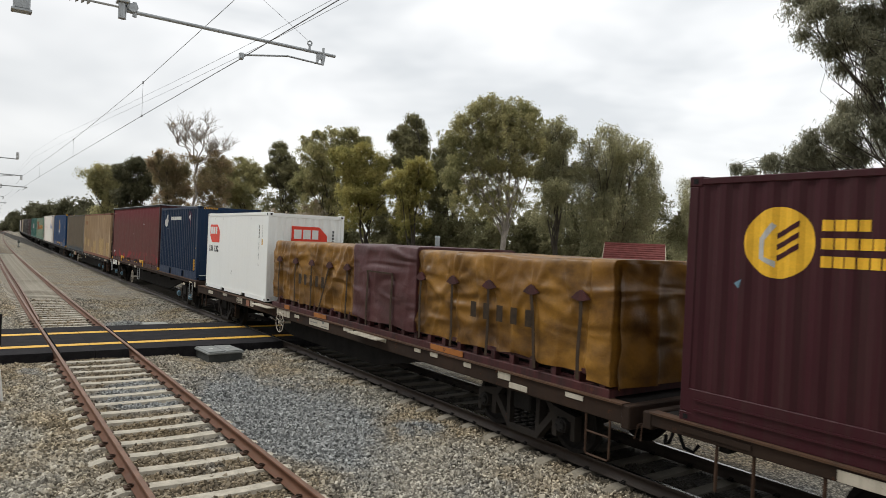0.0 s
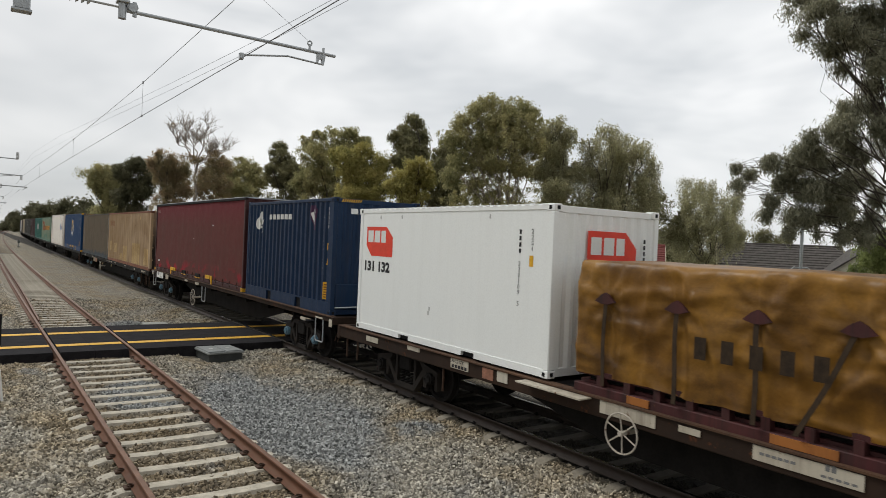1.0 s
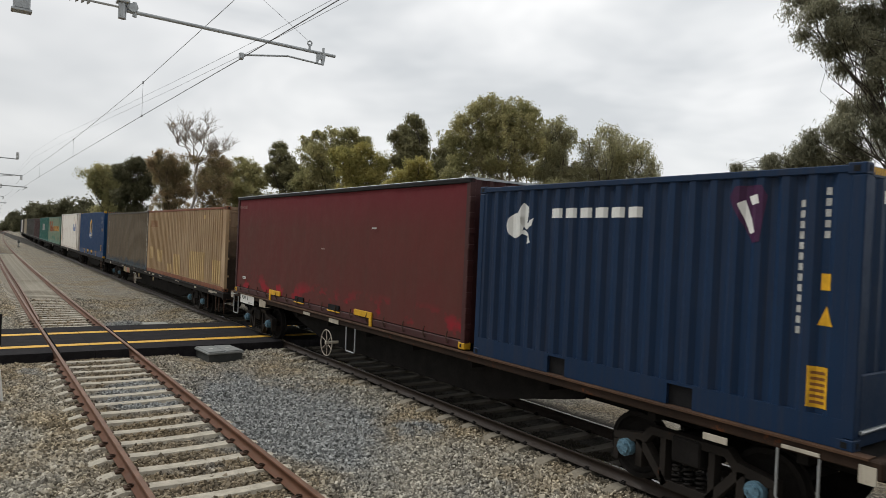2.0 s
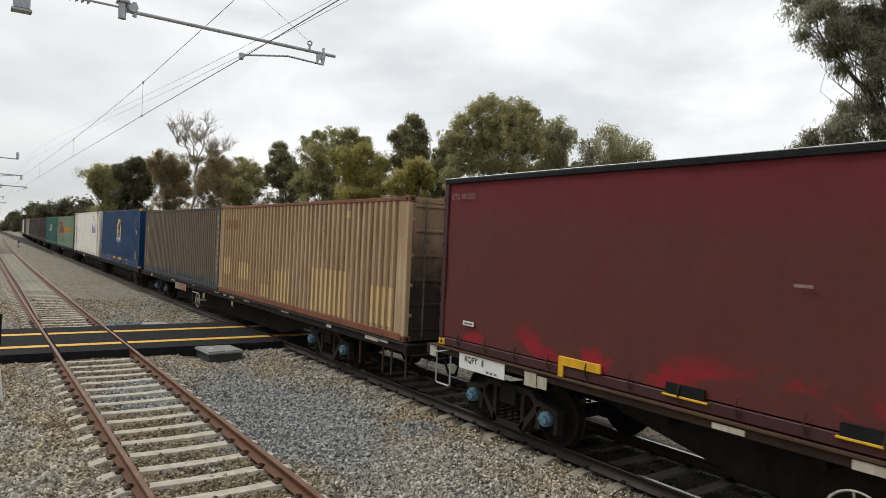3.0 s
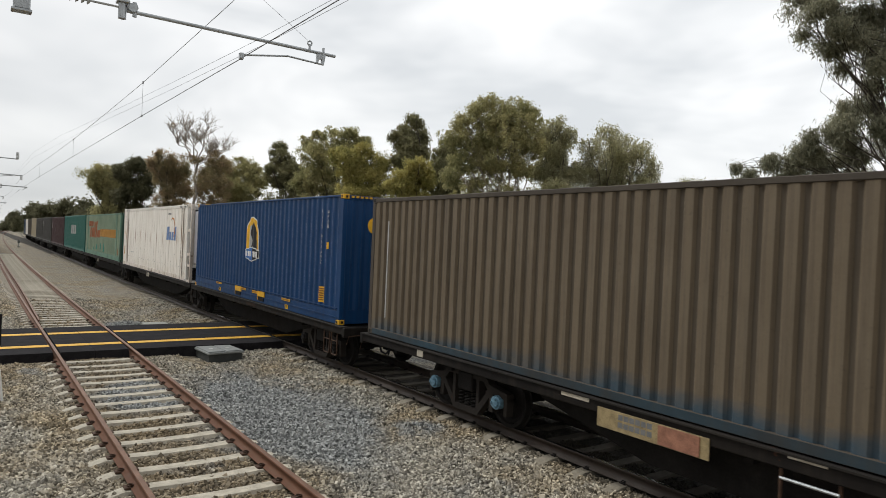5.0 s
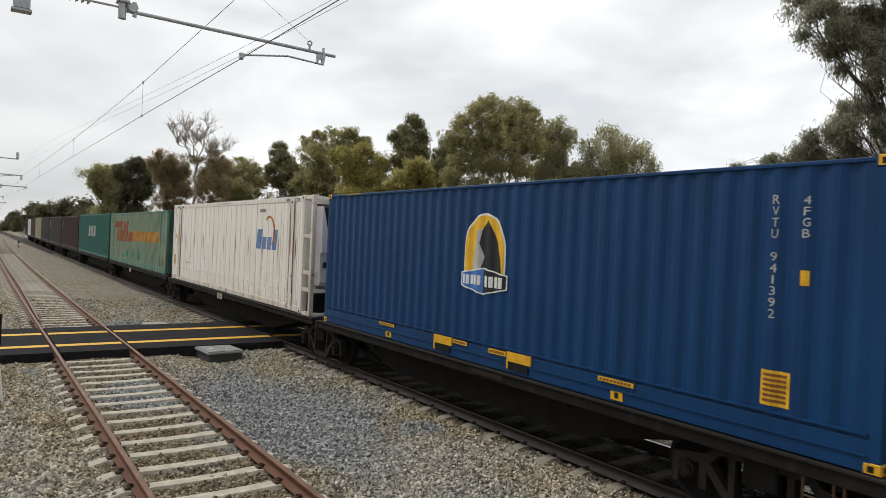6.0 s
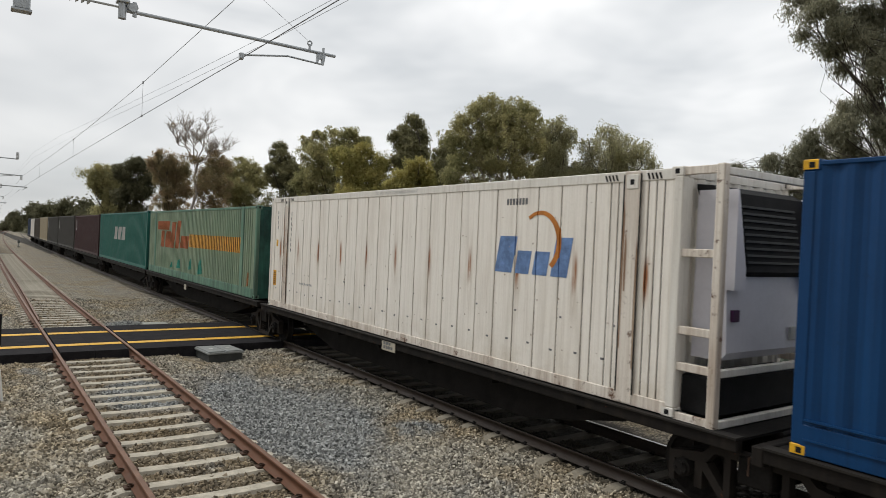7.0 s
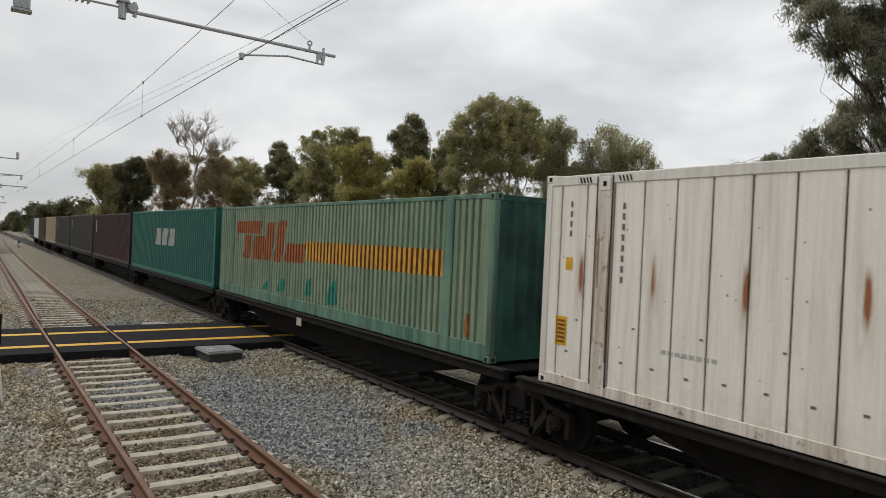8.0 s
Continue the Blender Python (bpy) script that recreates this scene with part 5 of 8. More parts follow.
    part("handrail", tube(bmesh.new(), [(-1.26, 45.15 - sc, 1.10), (-1.33, 45.12 - sc, 1.09), (-1.35, 44.92 - sc, 1.075), (-1.33, 44.72 - sc, 1.12), (-1.26, 44.70 - sc, 1.13)], 0.012, 6), M_galv, w)
    plate(w, 42.43 - sc, 42.69 - sc, 0.91, 1.13, M_plate)
    plate(w, 42.2 - sc, 42.41 - sc, 0.92, 1.10, M_plate)
    plate(w, 45.07 - sc, 45.28 - sc, 0.95, 1.155, M_plate)
    plate(w, 39.1 - sc, 39.5 - sc, 1.05, 1.12, M_plate)
    plate(w, 37.5 - sc, 38.0 - sc, 1.03, 1.13, M_plate)
    for y in (44.88, 36.93, 26.95):
        step_iron(w, y - sc, 0.49, 1.05, 0.43, mat=M_galv)
    plate(w, 26.2 - sc, 26.36 - sc, 0.92, 1.1, M_plate)
    plate(w, 27.72 - sc, 28.03 - sc, 0.9, 0.98, M_plate)
    plate(w, 26.72 - sc, 27.11 - sc, 1.05, 1.09, M_plate)
    c, rows, h = container("deep blue corrugated bulk container with white emblem", 26.44, 32.48, 1.165, 4.0, P_blue, sill=0.30, pockets=(-1.05, 1.05))
    sc = (26.44 + 32.48) / 2
    bar_decals(c, "lettering_bar", bars(6, 0, 0, 1.72, 0.14, 0.2), M_white, rows, 30.78 - sc, 3.47, label="white lettering bars")
    horse = [disc(0.24, 0.16, 0.20, 24, 20, 330), [(0.26, 0.30), (0.40, 0.52), (0.52, 0.44), (0.48, 0.20), (0.66, 0.28), (0.62, 0.16), (0.46, 0.10)], [(0.42, 0.10), (0.56, 0.02), (0.60, -0.10), (0.48, -0.12), (0.50, 0.0), (0.36, 0.04)]]
    decal(c, "emblem", horse, M_white, rows, 31.8 - sc, 3.19, label="white curled emblem")
    decal(c, "shield", [[(0, 0.5), (0.10, 0.62), (0.40, 0.62), (0.46, 0.5), (0.40, 0.0), (0.3, -0.02)]], M_plumlogo, rows, 27.9 - sc, 3.2, label="dark shield transfer")
    bar_decals(c, "shield_bar", [[(0.12, 0.42), (0.2, 0.46), (0.34, 0.1), (0.27, 0.08)], [(0.24, 0.5), (0.36, 0.52), (0.38, 0.42), (0.28, 0.4)]], M_white, rows, 27.9 - sc, 3.2, off=0.007)
    for y, z, n in ((27.08, 2.25, 13), (26.83, 3.25, 5)):
        decal(c, "code_marking", [rect(0, k * 0.11, 0.055, k * 0.11 + 0.075) for k in range(n)], M_ghost, rows, y - sc, z)
    decal(c, "warning_triangle", [[(0, 0), (0.17, 0), (0.085, 0.2)]], M_yellow2, rows, 26.86 - sc, 2.36)
    decal(c, "label_plate", [rect(0, 0, 0.10, 0.17)], M_yellow2, rows, 26.84 - sc, 2.72)
    decal(c, "label_plate", [rect(0, 0, 0.20, 0.42)], M_yellow2, rows, 26.92 - sc, 1.52, label="yellow warning plate")
    bar_decals(c, "label_print", [rect(0.03, 0.04 + k * 0.06, 0.17, 0.07 + k * 0.06) for k in range(6)], M_brownbar, rows, 26.92 - sc, 1.52, off=0.007)
    end_bars(c, "lettering_bar", bars(6, 0, 0, 1.4, 0.13, 0.2), M_white, -h + 0.025, 3.62, -0.75)
    end_decal(c, "label_plate", [rect(0, 0, 0.16, 0.5)], M_yellow2, -h + 0.025, 2.2, 0.72)
    for k in range(9):
        part("hazard_stripe", prism(bmesh.new(), [(-1.0 + k * 0.06, 3.90), (-0.97 + k * 0.06, 3.90), (-0.94 + k * 0.06, 3.97), (-0.97 + k * 0.06, 3.97)], 1, -h + 0.036, -h + 0.041), M_yellow2, c)
    part("end_locker", boxes((-1.1, 1.1, -h + 0.0, -h + 0.04, 1.30, 1.92), bev=0.015), P_blue, c)
    part("tow_bar", tube(bmesh.new(), [(-1.1, -h - 0.01, 1.35), (1.1, -h - 0.01, 1.38)], 0.02, 6), M_galv, c)

    curtain()

    # long tan container and two grimy short ones
    w, sc, h = wagon("dark container flat wagon with white brake wheel", 46.1, 71.0, [50.0, 67.4], M_greyframe, 0.17, 1.0, caps=M_hub)
    hand_wheel(w, 60.43 - sc, 0.52, 0.26)
    plate(w, 59.9 - sc, 60.12 - sc, 0.62, 0.80, M_tanplate2)
    for a, b, z0, z1, m in ((62.5, 64.19, 0.66, 0.92, M_tanplate2), (64.35, 64.88, 0.93, 1.0, M_plate), (58.22, 58.71, 0.95, 1.005, M_plate), (57.41, 57.74, 0.93, 1.0, M_plate), (56.62, 57.04, 0.92, 1.0, M_plate), (55.15, 55.65, 0.94, 1.0, M_plate), (52.06, 52.58, 0.95, 1.005, M_plate),
                            (49.45, 49.7, 0.9, 0.97, M_plate), (47.21, 47.79, 0.90, 0.99, M_plate), (46.82, 47.18, 0.93, 1.0, M_plate), (61.2, 61.6, 0.96, 1.0, M_plate), (56.67, 56.84, 0.66, 0.82, M_tanplate2), (68.5, 68.7, 0.86, 0.98, M_plate)):
        plate(w, a - sc, b - sc, z0, z1, m)
    bar_decals(w, "stencil", bars(6, 0, 0.10, 0.55, 0.07) + bars(6, 0, 0, 0.55, 0.07), M_print, [(-h, 0), (h, 0)], 63.83 - sc, 0.72, x=-1.276, off=0.0)
    plate(w, 62.62 - sc, 63.2 - sc, 0.67, 0.91, M_tanplate, x=-1.276)
    for y in (61.1, 61.7):
        hanger(w, y - sc, 0.28)
    part("step_iron", tube(bmesh.new(), [(-1.22, 61.1 - sc, 0.30), (-1.22, 61.7 - sc, 0.30)], 0.018, 6), M_clip, w)
    part("step_iron", tube(bmesh.new(), [(-1.22, 61.1 - sc, 0.72), (-1.22, 61.7 - sc, 0.72)], 0.018, 6), M_galv, w)
    for y in (48.1, 47.1, 46.75, 46.2):
        hanger(w, y - sc, 0.3)
    c, rows, h = container("faded tan forty-foot container with buff patches and soot-and-shade-toned doors", 46.31, 58.5, 1.015, 3.93, P_tan, rows=corrugation(-6.095 + 0.13, 6.095 - 0.13, 0.256, 0.042, 0.39, 0.169), doors=True, flanks=True, end_mat=P_door, sill_mat=P_tanrail, head_mat=P_tanrail, cast_mat=P_tanrail, wall_mats=[P_tan, P_tanin])
    sc = (46.31 + 58.5) / 2
    for a, b, z0, z1 in ((57.31, 58.06, 1.66, 2.22), (55.44, 56.52, 1.58, 2.12), (53.6, 54.45, 1.22, 1.58), (52.25, 53.36, 1.20, 2.04), (48.78, 50.92, 1.20, 2.26), (46.85, 47.8, 1.25, 2.05)):
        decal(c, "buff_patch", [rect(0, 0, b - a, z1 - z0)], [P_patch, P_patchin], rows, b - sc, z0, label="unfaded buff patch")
    decal(c, "old_lettering", bars(9, 0, 0, 1.5, 0.3, 0.1), P_tan2, rows, 57.9 - sc, 3.15)
    for y in (49.0, 55.8):
        decal(c, "vent", [rect(0, 0, 0.12, 0.15)], P_patch, rows, y - sc, 3.5)
    a, b = 58.56, 70.76
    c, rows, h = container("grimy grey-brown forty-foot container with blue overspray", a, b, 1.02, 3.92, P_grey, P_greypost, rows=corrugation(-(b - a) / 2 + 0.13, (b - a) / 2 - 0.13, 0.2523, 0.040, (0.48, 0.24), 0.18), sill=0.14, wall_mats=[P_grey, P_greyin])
    mid = (a + b) / 2
    part("splashed_rail", boxes((-SIDE - 0.006, -SIDE + 0.02, -h + 0.2, h - 0.2, 1.04, 1.15)), P_greysill, c)
    bar_decals(c, "lettering_bar", [rect(0, 3.43 - k * 0.2465, 0.09, 3.58 - k * 0.2465) for k in range(8)], M_dull, [(-h, 0), (h, 0)], -h + 0.20, 0.0, x=-SIDE, label="dull white lettering bars", off=0.005)
    decal(c, "code_column", text_polys("471206", 0, 0, 0.07, 0.75, True), M_dull, rows, 59.28 - mid, 2.39, label="dull container code")
    decal(c, "code_column", text_polys("4EG1", 0, 0, 0.07, 0.46, True), M_dull, rows, 58.98 - mid, 3.2, label="dull container code")
    decal(c, "streak", [rect(0, 0, 0.05, 2.0)], M_ghost, rows, 70.1 - mid, 1.42)

    # articulated wagons: royal blue, refrigerated, greens and the far rake
    w, sc, h = wagon("dark articulated container wagon under royal blue container", 71.75, 84.75, [73.4], M_greyframe, 0.17, 0.985, belly=False)
    bm = prism(bmesh.new(), [(-h + 2.6, 0.9), (-h + 2.8, 0.66), (-h + 4.6, 0.24), (h - 3.0, 0.24), (h - 1.6, 0.66), (h - 1.2, 0.9)], 0, -0.78, 0.78)
    bmesh.ops.recalc_face_normals(bm, faces=bm.faces[:])
    part("belly_girder", bm, M_under, w)
    plate(w, 77.6 - sc, 78.4 - sc, 0.86, 0.95, M_brown)
    for y in (72.3, 72.7):
        step_iron(w, y - sc, 0.3, 0.95, 0.3)
    royal()
    w, sc, h = wagon("dark articulated wagon under the refrigerated container", 84.8, 100.02, [84.8], M_greyframe, 0.16, 1.0, belly=False, ends=False)
    bm = belly(h)
    part("belly_girder", bm, M_under, w)
    plate(w, 92.25 - sc, 92.78 - sc, 0.78, 0.97, M_plate, label="cream wagon number plate")
    bar_decals(w, "stencil", bars(3, 0.05, 0.1, 0.3, 0.06) + bars(4, 0.05, 0.02, 0.38, 0.06), M_print, [(-h, 0), (h, 0)], 92.76 - sc, 0.80, x=-1.276, off=0.0)
    reefer()
    w, sc, h = wagon("dark articulated wagon under the faded green container", 100.08, 115.75, [100.05], M_greyframe, 0.16, 1.03, belly=False, ends=False)
    part("belly_girder", belly(h), M_under, w)
    plate(w, 108.2 - sc, 108.5 - sc, 0.72, 0.92, M_plate)
    greens()
    far = (("dark articulated wagon under the teal container", 115.8, 131.3), ("dark articulated wagon under the plum container", 131.4, 145.6), ("dark wagon under a slate container", 145.7, 160.2), ("dark wagon under a slate container", 160.3, 174.2),
           ("dark wagon under a cream container", 174.3, 188.2), ("dark wagon under a brown container", 188.3, 202.3), ("dark wagon under a white container", 202.4, 214.0), ("dark wagon under a navy container", 214.1, 226.0))
    for label, a, b in far:
        w, sc, h = wagon(label, a, b, [a], M_greyframe, 0.16, 1.03, belly=False, turn_wheels=False, ends=False)
        part("belly_girder", belly(h), M_under, w)
    for label, a, b, z, m in (("plum-brown corrugated container on wagon", 131.75, 145.2, 3.88, P_plum), ("slate grey corrugated container", 146.0, 159.9, 3.92, P_slate), ("slate grey corrugated container", 160.6, 173.9, 3.92, P_slate), ("dull cream corrugated container on wagon", 174.6, 187.9, 3.95, P_cream),
                              ("weathered brown corrugated container on wagon", 188.6, 201.9, 3.9, P_greypost), ("aged white corrugated container on wagon", 202.8, 213.6, 3.9, P_reefer), ("deep blue corrugated container", 214.5, 225.6, 3.95, P_blue)):
        c, rows, h = container(label, a, b, 1.06, z, m)
        if m is P_plum or m is P_slate:
            decal(c, "code_marking", [rect(0, 0, 0.16, 0.8)], M_ghost, rows, h - 0.9, 2.7)


M_plumlogo = plain("dark_plum_transfer", (0.05, 0.012, 0.05), 0.5, 0.2, 5.0)
M_tanplate2 = plain("yellowed_plate", (0.30, 0.23, 0.12), 0.7, 0.35, 7.0)
M_tanplate = plain("faded_pink_plate", (0.30, 0.14, 0.09), 0.7, 0.3, 6.0)
# Recess tones of buff and tan: rusty film plus painted fold shade.
P_patchin = paint("buff_recess_film_shade", (0.45, 0.30, 0.135), (0.51, 0.37, 0.19), 0.5, 0.2, 0.5, 0.7, dirtcol=(0.10, 0.055, 0.03), runs=0.3)
P_tanin = paint("tan_recess_rust_shade", (0.285, 0.167, 0.093), (0.33, 0.212, 0.125), 0.6, 0.4, 0.75, 0.75, dirtcol=(0.055, 0.03, 0.02), streaky=0.10, runs=0.5)
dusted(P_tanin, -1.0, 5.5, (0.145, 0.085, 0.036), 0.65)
# Darkened copy of the grey-brown: shade of the folds put into the colour.
P_greyin = paint("grey_recess_shade", (0.085, 0.067, 0.046), (0.115, 0.092, 0.066), 0.6, 0.2, 0.5, 0.75, runs=0.45)
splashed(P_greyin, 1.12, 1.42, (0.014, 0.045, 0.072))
# Green recesses: dirt film together with the grooves' shade, painted in.
P_greenin = paint("green_recess_grime_shade", (0.017, 0.050, 0.038), (0.035, 0.080, 0.060), 0.6, 0.25, 0.5, 0.65)
P_tan2 = paint("ghosted_lettering", (0.31, 0.155, 0.075), (0.34, 0.22, 0.12), 0.6, 0.35, 0.5, 0.7)


def curtain():
    """Curtain-sided container: sheet walls, black gutter with a bright capping, corner posts and yellow lifting points."""
    s0, s1, z0, z1 = 32.72, 45.07, 1.19, 4.20
    sc, h = (s0 + s1) / 2, (s1 - s0) / 2
    c = train_thing("curtain_side_container", "red-brown curtain-sided container with black roof rail", "container", sc, "containers on the train")
    w = SIDE + 0.02
    for sx in (-1, 1):
        bm = bmesh.new()
        nz, ny = 10, 90
        g = [[bm.verts.new((sx * (w - 0.03 + 0.016 * noise.noise(Vector((i * 0.28, k * 0.35, 4.0)))), -h + 0.12 + (2 * h - 0.24) * i / ny, z0 + 0.16 + (z1 - z0 - 0.26) * k / nz)) for k in range(nz + 1)] for i in range(ny + 1)]
        for i in range(ny):
            for k in range(nz):
                f = bm.faces.new((g[i][k], g[i + 1][k], g[i + 1][k + 1], g[i][k + 1])[::sx])
                f.smooth = True
        part("curtain", bm, P_curtain, c, "red-brown PVC curtain with rubbed patches")
        a, b = sorted((sx * (w + 0.01), sx * (w - 0.1)))
        part("gutter_rail", boxes((a, b, -h, h, z1 - 0.115, z1 - 0.035), bev=0.012), M_black, c, "black roof rail")
        part("roof_capping", boxes((a, b, -h, h, z1 - 0.033, z1 - 0.015), bev=0.008), M_galv, c, "bright metal capping")
        part("bottom_rail", boxes((*sorted((sx * (w - 0.01), sx * (w - 0.1))), -h, h, z0, z0 + 0.14), bev=0.01), P_curtain2, c, "dark red bottom rail")
        for sy in (-1, 1):
            part("corner_post", boxes((*sorted((sx * w, sx * (w - 0.12))), *sorted((sy * h, sy * (h - 0.12))), z0 + 0.1, z1 - 0.04), bev=0.012), P_curtain2, c)
            part("corner_casting", boxes((*sorted((sx * (w + 0.005), sx * (w - 0.15))), *sorted((sy * (h + 0.002), sy * (h - 0.18))), z0, z0 + 0.12), bev=0.012), M_yellow2, c, "yellow corner casting")
            # black block on the casting, in place of the hole's shade
            part("casting_hole", boxes((*sorted((sx * (w + 0.004), sx * (w + 0.008))), *sorted((sy * (h - 0.07), sy * (h - 0.12))), z0 + 0.035, z0 + 0.09)), M_black, c)
    part("roof", boxes((-w + 0.05, w - 0.05, -h + 0.03, h - 0.03, z1 - 0.05, z1 - 0.01)), M_galv, c)
    for sy in (-1, 1):
        bm = bmesh.new()
        er = corrugation(-w + 0.12, w - 0.12, 0.25, 0.04, 0.25)
        y = sy * (h - 0.03)
        lo = [bm.verts.new((x, y - sy * d, z0 + 0.1)) for x, d in er]
        hi = [bm.verts.new((x, y - sy * d, z1 - 0.05)) for x, d in er]
        for i in range(len(er) - 1):
            bm.faces.new((lo[i], lo[i + 1], hi[i + 1], hi[i]))
        part("end_panel", bm, P_curtain2, c)
        for z in np.linspace(z0 + 0.35, z1 - 0.45, 9):
            part("hinge", boxes((-w - 0.004, -w + 0.12, *sorted((sy * (h + 0.012), sy * (h - 0.03))), z, z + 0.1), bev=0.008), P_curtain2, c)
    rows = [(-h, 0.0), (h, 0.0)]
    x = -w + 0.004
    decal(c, "lettering", text_polys("KTL 401023", 0, 0, 0.66, 0.10), M_dim, rows, 44.82 - sc, 3.80, x=x, label="faded container code", off=0.01)
    decal(c, "label_plate", [rect(0, 0.02, 0.30, 0.10)], M_white, rows, 44.35 - sc, 1.60, x=x, off=0.01)
    bar_decals(c, "label_print", bars(7, 0.03, 0.045, 0.24, 0.03, 0.2), M_print, rows, 44.35 - sc, 1.60, x=x, off=0.014)
    decal(c, "scrape", [rect(0, 0, 0.20, 0.035)], M_dim, rows, 38.66 - sc, 2.73, x=x, off=0.012)
    for y, e in ((42.01, 0), (36.01, 1)):
        lo, hi = (y - 0.8, y) if not e else (y, y + 0.8)
        leg = (hi - 0.1, hi) if not e else (lo, lo + 0.1)
        part("lifting_point", boxes((-w - 0.016, -w + 0.02, lo - sc, hi - sc, z0 + 0.15, z0 + 0.28), (-w - 0.016, -w + 0.02, leg[0] - sc, leg[1] - sc, z0 - 0.02, z0 + 0.16), bev=0.006), M_yellow2, c, "yellow lifting bracket")
    for lo, hi in ((39.63, 40.17), (37.57, 38.14)):
        # black face for the shaded inside of the pocket
        part("fork_pocket", boxes((-w - 0.008, -w + 0.02, lo - sc, hi - sc, z0 + 0.125, z0 + 0.26)), M_black, c)
        part("pocket_rim", boxes((-w - 0.016, -w + 0.02, lo - sc - 0.04, hi - sc + 0.04, z0 + 0.095, z0 + 0.124), bev=0.006), M_yellow2, c, "worn yellow pocket rim")
    decal(c, "scrape", [rect(0, 0, 0.2, 0.035)], M_grey, rows, 36.15 - sc, 3.25, x=x, off=0.012)
    y = s0 + 0.5
    while y < s1 - 0.4:
        part("curtain_hook", tube(bmesh.new(), [(-w - 0.01, y - sc, z0 + 0.26), (-w - 0.025, y - sc + 0.015, z0 + 0.14), (-w + 0.0, y - sc, z0 + 0.05)], 0.012, 5), M_clip, c)
        y += 0.75


P_curtain2 = paint("dark_red_frame", (0.05, 0.014, 0.014), (0.075, 0.022, 0.02), 0.6, 0.3, 0.5, 0.6)


def royal():
    s0, s1 = 72.156, 84.36
    sc = (s0 + s1) / 2
    c, rows, h = container("royal blue corrugated forty-foot container with yellow emblem", s0, s1, 1.0, 4.06, P_royal, rows=corrugation(-(s1 - s0) / 2 + 0.13, (s1 - s0) / 2 - 0.13, 0.30, 0.028, 0.22), sill=0.33, head=0.07)
    y = 78.91 - sc
    arch = [(0.10 + 0.52 - 0.52 * math.cos(a), 0.72 + 0.60 * math.sin(a)) for a in np.linspace(0, math.pi, 30)] + [(1.14, 0.30), (0.10, 0.30)]
    decal(c, "emblem_border", [[(0.62 + (u - 0.62) * 1.06, 0.3 + (v - 0.3) * 1.035) for u, v in arch]], M_white, rows, y, 2.20, off=0.004, label="white emblem border")
    decal(c, "emblem", [arch], M_gold, rows, y, 2.20, off=0.007, label="yellow arched emblem")
    decal(c, "emblem_shape", [[(0.44, 0.32), (0.44, 0.82), (0.58, 1.12), (0.70, 1.24), (0.80, 1.14), (0.94, 0.90), (1.06, 0.62), (1.10, 0.32)]], M_ink, rows, y, 2.20, off=0.010)
    decal(c, "emblem_light", [[(0.30, 0.32), (0.36, 0.80), (0.44, 1.06), (0.56, 1.10), (0.50, 0.84), (0.62, 0.62), (0.50, 0.32)]], M_grey, rows, y, 2.20, off=0.012)
    decal(c, "banner_border", [[(0.0, 0.30), (0.62, 0.40), (1.24, 0.30), (1.24, 0.06), (0.62, -0.06), (0.0, 0.06)]], M_white, rows, y, 2.24, off=0.014)
    decal(c, "banner", [[(0.03, 0.28), (0.62, 0.375), (0.62, -0.035), (0.03, 0.08)]], M_blue, rows, y, 2.24, off=0.017)
    decal(c, "banner", [[(0.62, 0.375), (1.21, 0.28), (1.21, 0.08), (0.62, -0.035)]], M_ink, rows, y, 2.24, off=0.017)
    bar_decals(c, "banner_bar", bars(5, 0.07, 0.10, 0.52, 0.16, 0.3) + bars(4, 0.67, 0.08, 0.50, 0.18, 0.3), M_white, rows, y, 2.24, off=0.020)
    flat = [(-h, 0.0), (h, 0.0)]
    xs = -SIDE - 0.020
    for a, l, z0, t in ((81.64, 0.60, 1.275, 0.06), (79.02, 0.42, 1.27, 0.07), (78.02, 0.45, 1.255, 0.08), (75.64, 0.60, 1.26, 0.065)):
        decal(c, "label_strip", [rect(0, 0, l, t)], M_yellow2, flat, a - sc, z0, x=xs)
        bar_decals(c, "label_print", bars(9, 0.03, t * 0.25, l - 0.06, t * 0.5, 0.3), M_brownbar, flat, a - sc, z0, x=xs - 0.003)
    for a in (79.61, 77.55):
        part("fork_pocket_rim", boxes((-SIDE - 0.026, -SIDE, a - sc - 0.56, a - sc, 1.20, 1.35), (-SIDE - 0.026, -SIDE, a - sc - 0.04, a - sc, 1.08, 1.20)), M_yellow2, c, "yellow fork pocket rim")
        # pocket opening shown as a black block, its shade in the colour
        part("fork_pocket", boxes((-SIDE - 0.022, -SIDE, a - sc - 0.50, a - sc - 0.041, 1.07, 1.199)), M_black, c)
    for a in (81.37, 75.42):
        part("lock_plate", boxes((-SIDE - 0.012, -SIDE, a - sc - 0.20, a - sc, 1.05, 1.17)), M_yellow2, c)
        # black block for the dark of the lock hole
        part("lock_hole", boxes((-SIDE - 0.018, -SIDE - 0.012, a - sc - 0.13, a - sc - 0.07, 1.08, 1.15)), M_black, c)
    for z in (1.17, 1.37):
        part("ledge", boxes((-SIDE - 0.020, -SIDE + 0.04, -h + 0.13, h - 0.13, z, z + 0.018)), P_royal, c)
    decal(c, "code_column", text_polys("RVTU 941392", 0, 0, 0.075, 1.35, True), M_ghost, rows, 73.33 - sc, 2.38, label="white container code")
    decal(c, "code_column", text_polys("4FGB", 0, 0, 0.075, 0.46, True), M_ghost, rows, 73.0 - sc, 3.25)
    decal(c, "label_plate", [rect(0, 0, 0.09, 0.16)], M_yellow2, rows, 73.0 - sc, 2.75)
